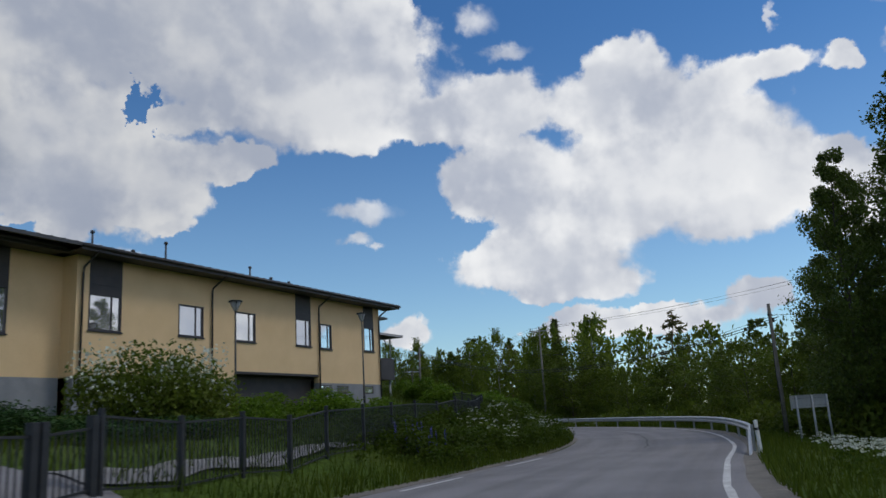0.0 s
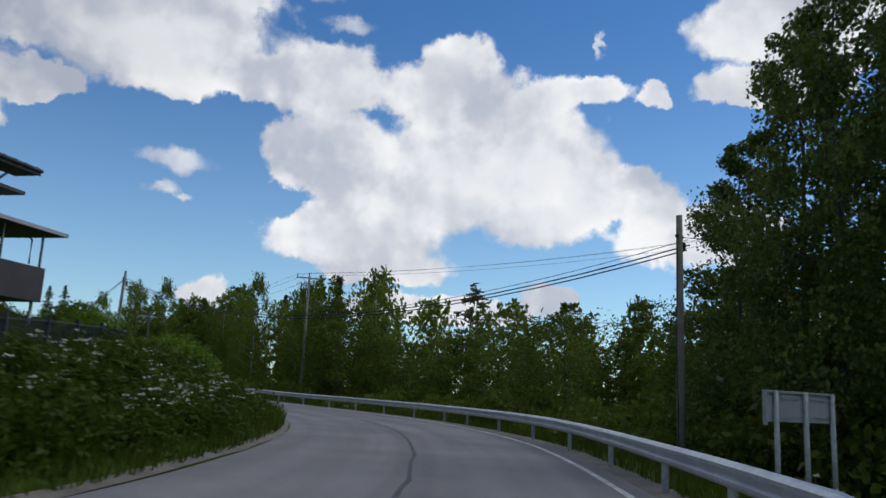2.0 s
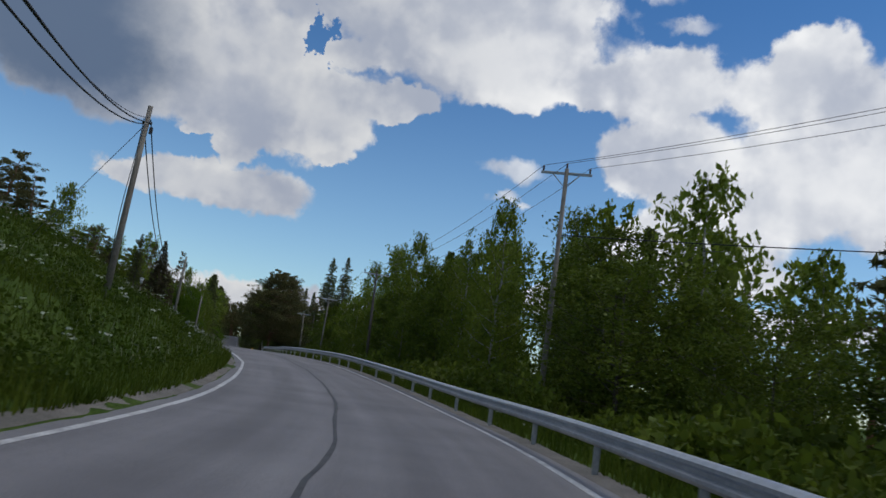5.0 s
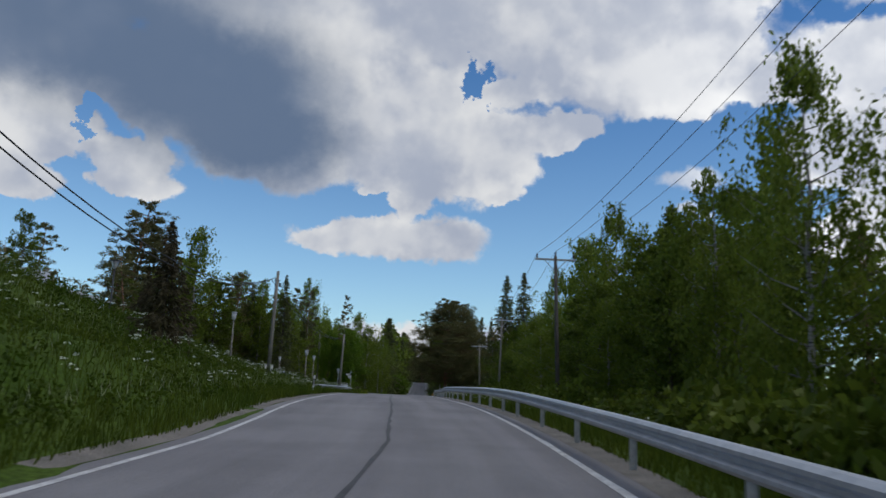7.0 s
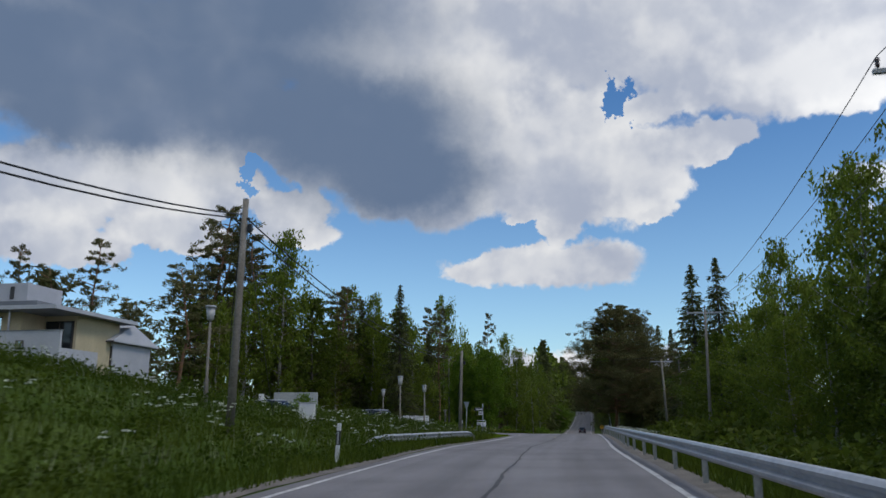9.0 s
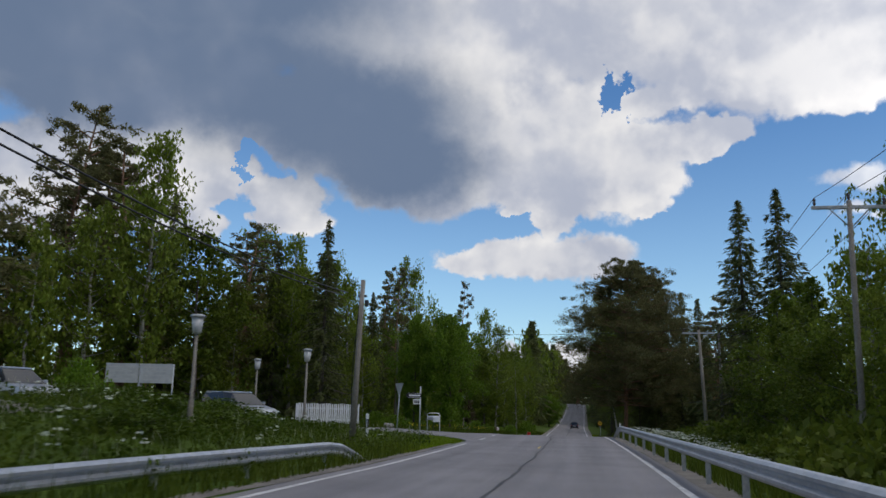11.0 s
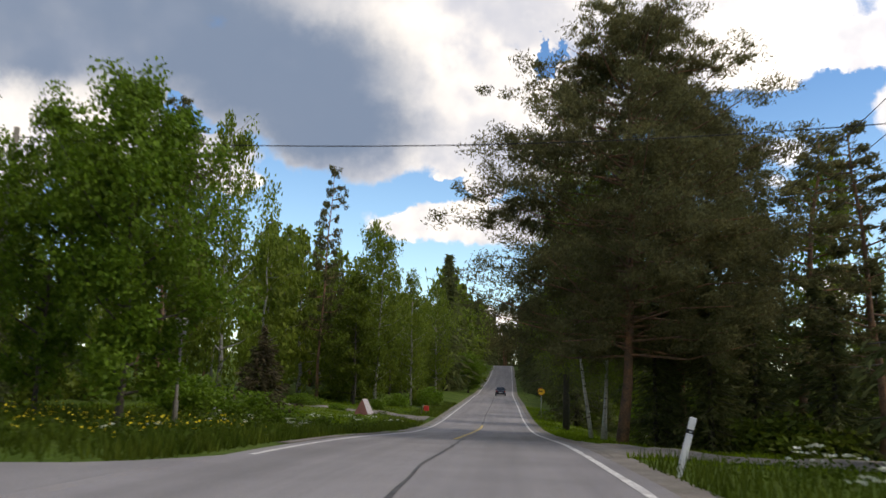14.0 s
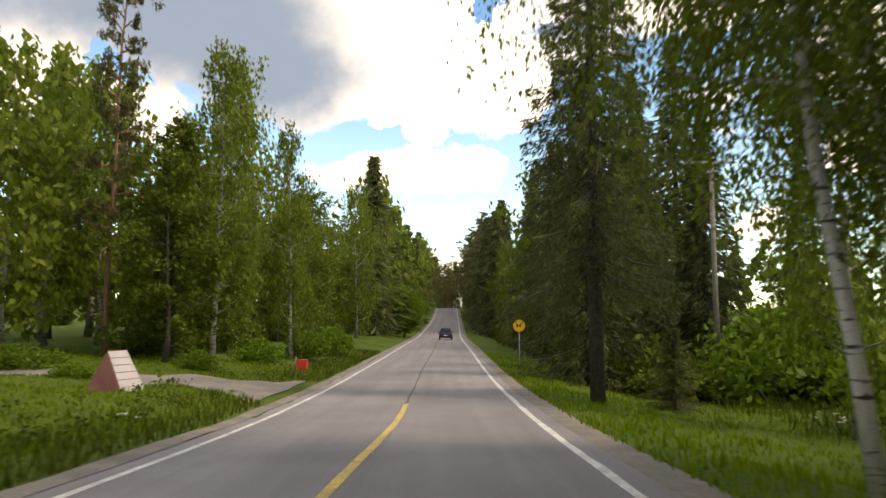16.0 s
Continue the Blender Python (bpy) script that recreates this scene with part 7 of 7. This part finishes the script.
def car(x, y, z, turn, paint, label):
    """A hatchback: lofted body, glasshouse, four wheels, lamps."""
    root = thing("car", (x, y, z), label, "car", turn=turn)
    # stations along the length: y, half width, belt height, bottom
    st = [(-2.05, 0.70, 0.62, 0.36), (-1.95, 0.80, 0.86, 0.26), (-1.3, 0.86, 0.95, 0.20), (0.2, 0.87, 0.94, 0.20), (1.1, 0.86, 0.90, 0.20), (1.85, 0.80, 0.74, 0.26), (2.05, 0.66, 0.58, 0.36)]
    verts, faces = [], []
    for yy, w, t, b in st:
        verts += [(-w * 0.92, yy, b), (-w, yy, (b + t) / 2), (-w * 0.94, yy, t), (w * 0.94, yy, t), (w, yy, (b + t) / 2), (w * 0.92, yy, b)]
    for k in range(len(st) - 1):
        for j in range(6):
            faces.append((k * 6 + j, k * 6 + (j + 1) % 6, (k + 1) * 6 + (j + 1) % 6, (k + 1) * 6 + j))
    faces += [tuple(range(6))[::-1], tuple(6 * (len(st) - 1) + j for j in range(6))]
    body = part("body", mesh_from("body", verts, faces, [paint], False), None, root)
    gl = [(-1.85, 0.70, 0.90), (-1.45, 0.60, 1.40), (-0.2, 0.60, 1.47), (0.45, 0.58, 1.40), (1.15, 0.72, 0.91)]
    verts, faces = [], []
    for yy, w, t in gl:
        verts += [(-0.80, yy * 1.0, 0.90), (-w, yy, t), (w, yy, t), (0.80, yy, 0.90)]
    for k in range(len(gl) - 1):
        for j in range(3):
            faces.append((k * 4 + j, k * 4 + j + 1, (k + 1) * 4 + j + 1, (k + 1) * 4 + j))
    part("glasshouse", mesh_from("glasshouse", verts, faces, [M_GLASSDARK]), None, root, "dark tinted windows")
    part("roof_panel", boxed(-0.585, 0.585, -1.42, 0.4, 1.41, 1.49, bevel=0.03), paint, root)
    for s in (-1, 1):
        for yy in (-1.25, 1.3):
            wheel = part("wheel", joined_tubes("wheel", [tube([(s * 0.70, yy, 0.31), (s * 0.885, yy, 0.31)], [0.31, 0.31], 18)], M_RUBBER, False), None, root, "black tyre")
            part("rim", joined_tubes("rim", [tube([(s * 0.886, yy, 0.31), (s * 0.90, yy, 0.31)], [0.20, 0.18], 12)], M_STEEL, False), None, wheel, "silver wheel rim")
        part("tail_lamp", boxed(min(s * 0.55, s * 0.76), max(s * 0.55, s * 0.76), -2.03, -1.95, 0.70, 0.86, bevel=0.01), M_LAMPRED, body, "red tail lamp")
        part("head_lamp", boxed(min(s * 0.48, s * 0.70), max(s * 0.48, s * 0.70), 1.93, 2.02, 0.58, 0.70, bevel=0.01), M_MILK, body, "clear headlamp")
        part("mirror", boxed(min(s * 0.84, s * 1.0), max(s * 0.84, s * 1.0), 0.72, 0.84, 0.92, 1.06, bevel=0.02), paint, body)
    part("number_plate", boxed(-0.26, 0.26, -2.062, -2.05, 0.50, 0.61), M_WHITE, body, "blank white plate")
    return root


i = int(np.abs(LINE[:, 1] - 306).argmin())
car(LINE[i, 0] - 0.1, 306.0, LINE[i, 2] + 0.01, 0, M_NAVY, "dark small car driving ahead down the road")
car(26.6, 158.6, gz(26.6, 158.6) + 0.02, -118, M_SILVER, "silver parked car behind the tall grass")
car(21.0, 151.0, gz(21.0, 151.0) + 0.02, -110, M_SILVER, "pale silver parked car on the car park")


M_HOUSE = material("pale_yellow_render", (0.52, 0.44, 0.28), (0.46, 0.39, 0.25), 0.9, 0.9, fine=0.08, bump_scale=12)
M_RENDER = material("white_house_render", (0.46, 0.47, 0.50), (0.40, 0.41, 0.44), 0.7, 0.9, fine=0.08, bump_scale=14)
M_ROOFGREY = material("grey_sheet_roof", (0.20, 0.21, 0.23), (0.16, 0.17, 0.18), 0.8, 0.5, 0.2, fine=0.1, bump_scale=10)


def white_house():
    """A flat-roofed house behind a white terrace wall, with a lower wing under a pale pitched roof."""
    x0, y0 = 2.0, 149.0
    g = gz(x0, y0) - 0.4
    root = thing("house", (x0, y0, g), "white rendered house with flat grey roof and terrace wall", "house")

    def slab(name, a, b, c, d, lo, hi, mat, parent=root, bevel=0.0, label=""):
        return part(name, boxed(a - x0, b - x0, c - y0, d - y0, lo - g, hi - g, bevel=bevel), mat, parent, label)

    slab("wall", -9.0, 4.1, 146.2, 154.0, g, 9.68, M_HOUSE, label="pale yellow rendered wall")
    slab("wall", 4.1, 6.7, 148.6, 154.0, g, 9.68, M_HOUSE)
    glass = slab("terrace_door", 4.3, 6.5, 148.53, 148.598, 7.0, 9.3, M_GLASSDARK, label="dark glazed terrace door")
    for u in (4.3, 5.36, 6.42):
        slab("door_frame", u, u + 0.08, 148.50, 148.528, 7.0, 9.3, M_FRAME, glass, label="dark frame")
    for u in (-6.6, -2.6, 1.0):
        w = slab("window", u, u + 1.6, 146.13, 146.198, 8.3, 9.3, M_GLASS, label="reflecting window")
        slab("window_frame", u - 0.06, u + 1.66, 146.10, 146.128, 8.22, 8.3, M_FRAME, w)
        slab("window_frame", u - 0.06, u + 1.66, 146.10, 146.128, 9.3, 9.38, M_FRAME, w)
    roof = slab("roof", -10.0, 7.6, 144.8, 155.0, 9.70, 9.92, M_ROOFGREY, bevel=0.02, label="flat grey roof with wide eaves")
    slab("fascia", -10.0, 7.62, 144.74, 144.796, 9.68, 9.95, M_RENDER, roof, label="pale eaves board")
    slab("fascia", 7.602, 7.66, 144.8, 155.0, 9.68, 9.95, M_RENDER, roof, label="pale eaves board")
    slab("roof_deck", -10.0, 5.6, 145.6, 154.4, 9.922, 10.4, M_ROOFGREY, roof, 0.05)
    box_ = slab("roof_house", -1.5, 4.3, 146.2, 150.0, 10.402, 11.75, M_RENDER, roof, label="pale boxed plant room")
    slab("vent", 3.0, 3.3, 146.14, 146.198, 10.6, 11.5, M_FRAME, box_)
    for u in (-6.0, 4.0):
        rod("terrace_post", (u - x0, 145.1 - y0, 8.2 - g), (u - x0, 145.1 - y0, 9.7 - g), 0.07, M_RENDER, root)
    slab("terrace_wall", -9.0, 8.6, 144.2, 144.4, g, 8.12, M_RENDER, label="white rendered terrace wall")
    slab("terrace_cap", -9.0, 8.64, 144.16, 144.44, 8.122, 8.18, M_ROOFGREY)
    slab("terrace", -9.0, 8.6, 144.402, 148.5, g, 7.0, M_RENDER)
    w = slab("wall_window", 5.4, 6.0, 144.15, 144.198, 6.9, 7.5, M_FRAME, label="small dark window")
    slab("pane", 5.46, 5.94, 144.13, 144.148, 6.96, 7.44, M_GLASS, w)
    # the wing
    slab("wall", 3.3, 6.9, 153.0, 158.4, g, 8.12, M_RENDER, label="white rendered wing wall")
    slab("wing_door", 6.2, 6.85, 152.94, 152.998, 5.6, 7.9, M_FRAME, label="dark wing door")
    verts = [(2.9, 152.4, 8.2), (7.3, 152.4, 8.2), (7.3, 159.0, 8.2), (2.9, 159.0, 8.2), (2.9, 152.4, 8.3), (7.3, 152.4, 8.3), (7.3, 159.0, 8.3), (2.9, 159.0, 8.3), (2.9, 155.7, 9.85), (6.8, 155.7, 9.85)]
    verts = [(v[0] - x0, v[1] - y0, v[2] - g) for v in verts]
    wing = part("roof", mesh_from("roof", verts, [(3, 2, 1, 0), (0, 1, 5, 4), (1, 2, 6, 5), (2, 3, 7, 6), (3, 0, 4, 7), (4, 5, 9, 8), (6, 7, 8, 9), (5, 6, 9), (7, 4, 8)], [M_RENDER]), None, root, "pale pitched wing roof")
    slab("gutter", 2.9, 7.32, 152.3, 152.396, 8.16, 8.26, M_FRAME, wing, label="dark gutter")
    return root


white_house()


def small_signs():
    for x, y in ((19.35, 140.0), (24.2, 140.5)):
        z = gz(x, y)
        root = thing("small_sign", (x, y, z), "small pale plaque on a low post in the grass", "sign", "small signs")
        rod("sign_post", (0, 0, -0.2), (0, 0, 1.0), 0.03, M_POLE, root, 8)
        part("plaque", boxed(-0.15, 0.15, -0.05, -0.031, 0.7, 1.15, bevel=0.006), M_WHITE, root, "pale plaque")


small_signs()


def wooden_shelter():
    """A small boarded ridge-roof cover on the lawn."""
    z = gz(33.0, 224.0)
    root = thing("well_cover", (33.0, 224.0, z - 0.03), "small faded red boarded ridge-shaped cover on the lawn", "well cover", turn=76)
    verts = [(-0.55, -0.6, 0), (0.55, -0.6, 0), (0.55, 0.6, 0), (-0.55, 0.6, 0), (-0.42, 0, 1.2), (0.42, 0, 1.2)]
    part("body", mesh_from("body", verts, [(3, 2, 1, 0), (0, 1, 5, 4), (2, 3, 4, 5), (1, 2, 5), (3, 0, 4)], [M_ROSE]), None, root)
    for k in range(6):
        q, q2 = k / 6, (k + 0.92) / 6
        a, b = Vector(verts[0]) * (1 - q) + Vector(verts[4]) * q, Vector(verts[1]) * (1 - q) + Vector(verts[5]) * q
        c, d = Vector(verts[1]) * (1 - q2) + Vector(verts[5]) * q2, Vector(verts[0]) * (1 - q2) + Vector(verts[4]) * q2
        n = Vector((0, -0.9, 0.45)) * 0.02
        vs = [a + n, b + n, c + n * 0.6, d + n * 0.6, a + n * 0.1, b + n * 0.1, c + n * 0.1, d + n * 0.1]
        part("board", mesh_from("board", vs, [(0, 1, 2, 3), (4, 7, 6, 5), (0, 4, 5, 1), (2, 6, 7, 3), (1, 5, 6, 2), (0, 3, 7, 4)], [M_GREYROOF]), None, root)
    a = [Vector(v) for v in (verts[1], verts[2], verts[5])]
    n = Vector((0.02, 0, 0.006))
    part("board", mesh_from("board", [v + n for v in a] + [v + n * 0.2 for v in a], [(0, 1, 2), (5, 4, 3), (0, 3, 4, 1), (1, 4, 5, 2), (2, 5, 3, 0)], [M_GREYROOF]), None, root, "pale boarded end")


wooden_shelter()


def snow_stick():
    z = gz(36.3, 234.5)
    root = thing("road_marker", (36.3, 234.5, z), "pale leaning stick with red mailbox by the drive", "marker")
    rod("stick", (-0.25, 0, -0.1), (-0.05, 0, 0.85), 0.03, M_POLE, root, 8)
    part("red_box", boxed(0.0, 0.42, -0.16, 0.16, 0.35, 0.75, bevel=0.03), M_RED, root, "red mailbox")
    rod("box_leg", (0.2, 0, -0.1), (0.2, 0, 0.36), 0.03, M_POLE, root, 8)


snow_stick()


def boulder(x, y, s, seed):
    r = np.random.RandomState(seed)
    bm = bmesh.new()
    bmesh.ops.create_icosphere(bm, subdivisions=2, radius=s)
    for v in bm.verts:
        k = 1 + 0.25 * math.sin(v.co.x / s * 3 + seed) * math.sin(v.co.y / s * 4) + r.uniform(-0.06, 0.06)
        v.co = Vector((v.co.x * k * 1.2, v.co.y * k, v.co.z * k * 0.7))
    me = bpy.data.meshes.new("boulder")
    bm.to_mesh(me)
    bm.free()
    me.materials.append(M_STONE)
    ob = tagged(new("boulder", me), "grey granite boulder in the roadside grass", "boulder", "boulders")
    ob.matrix_basis = pose(x, y, gz(x, y) + 0.1, 0, 0, seed * 40)


for k, (x, y, s) in enumerate(((28.3, 182.8, 0.35), (35.2, 196.2, 0.25), (30.0, 203.0, 0.4), (34.6, 199.5, 0.3))):
    boulder(x, y, s, k)
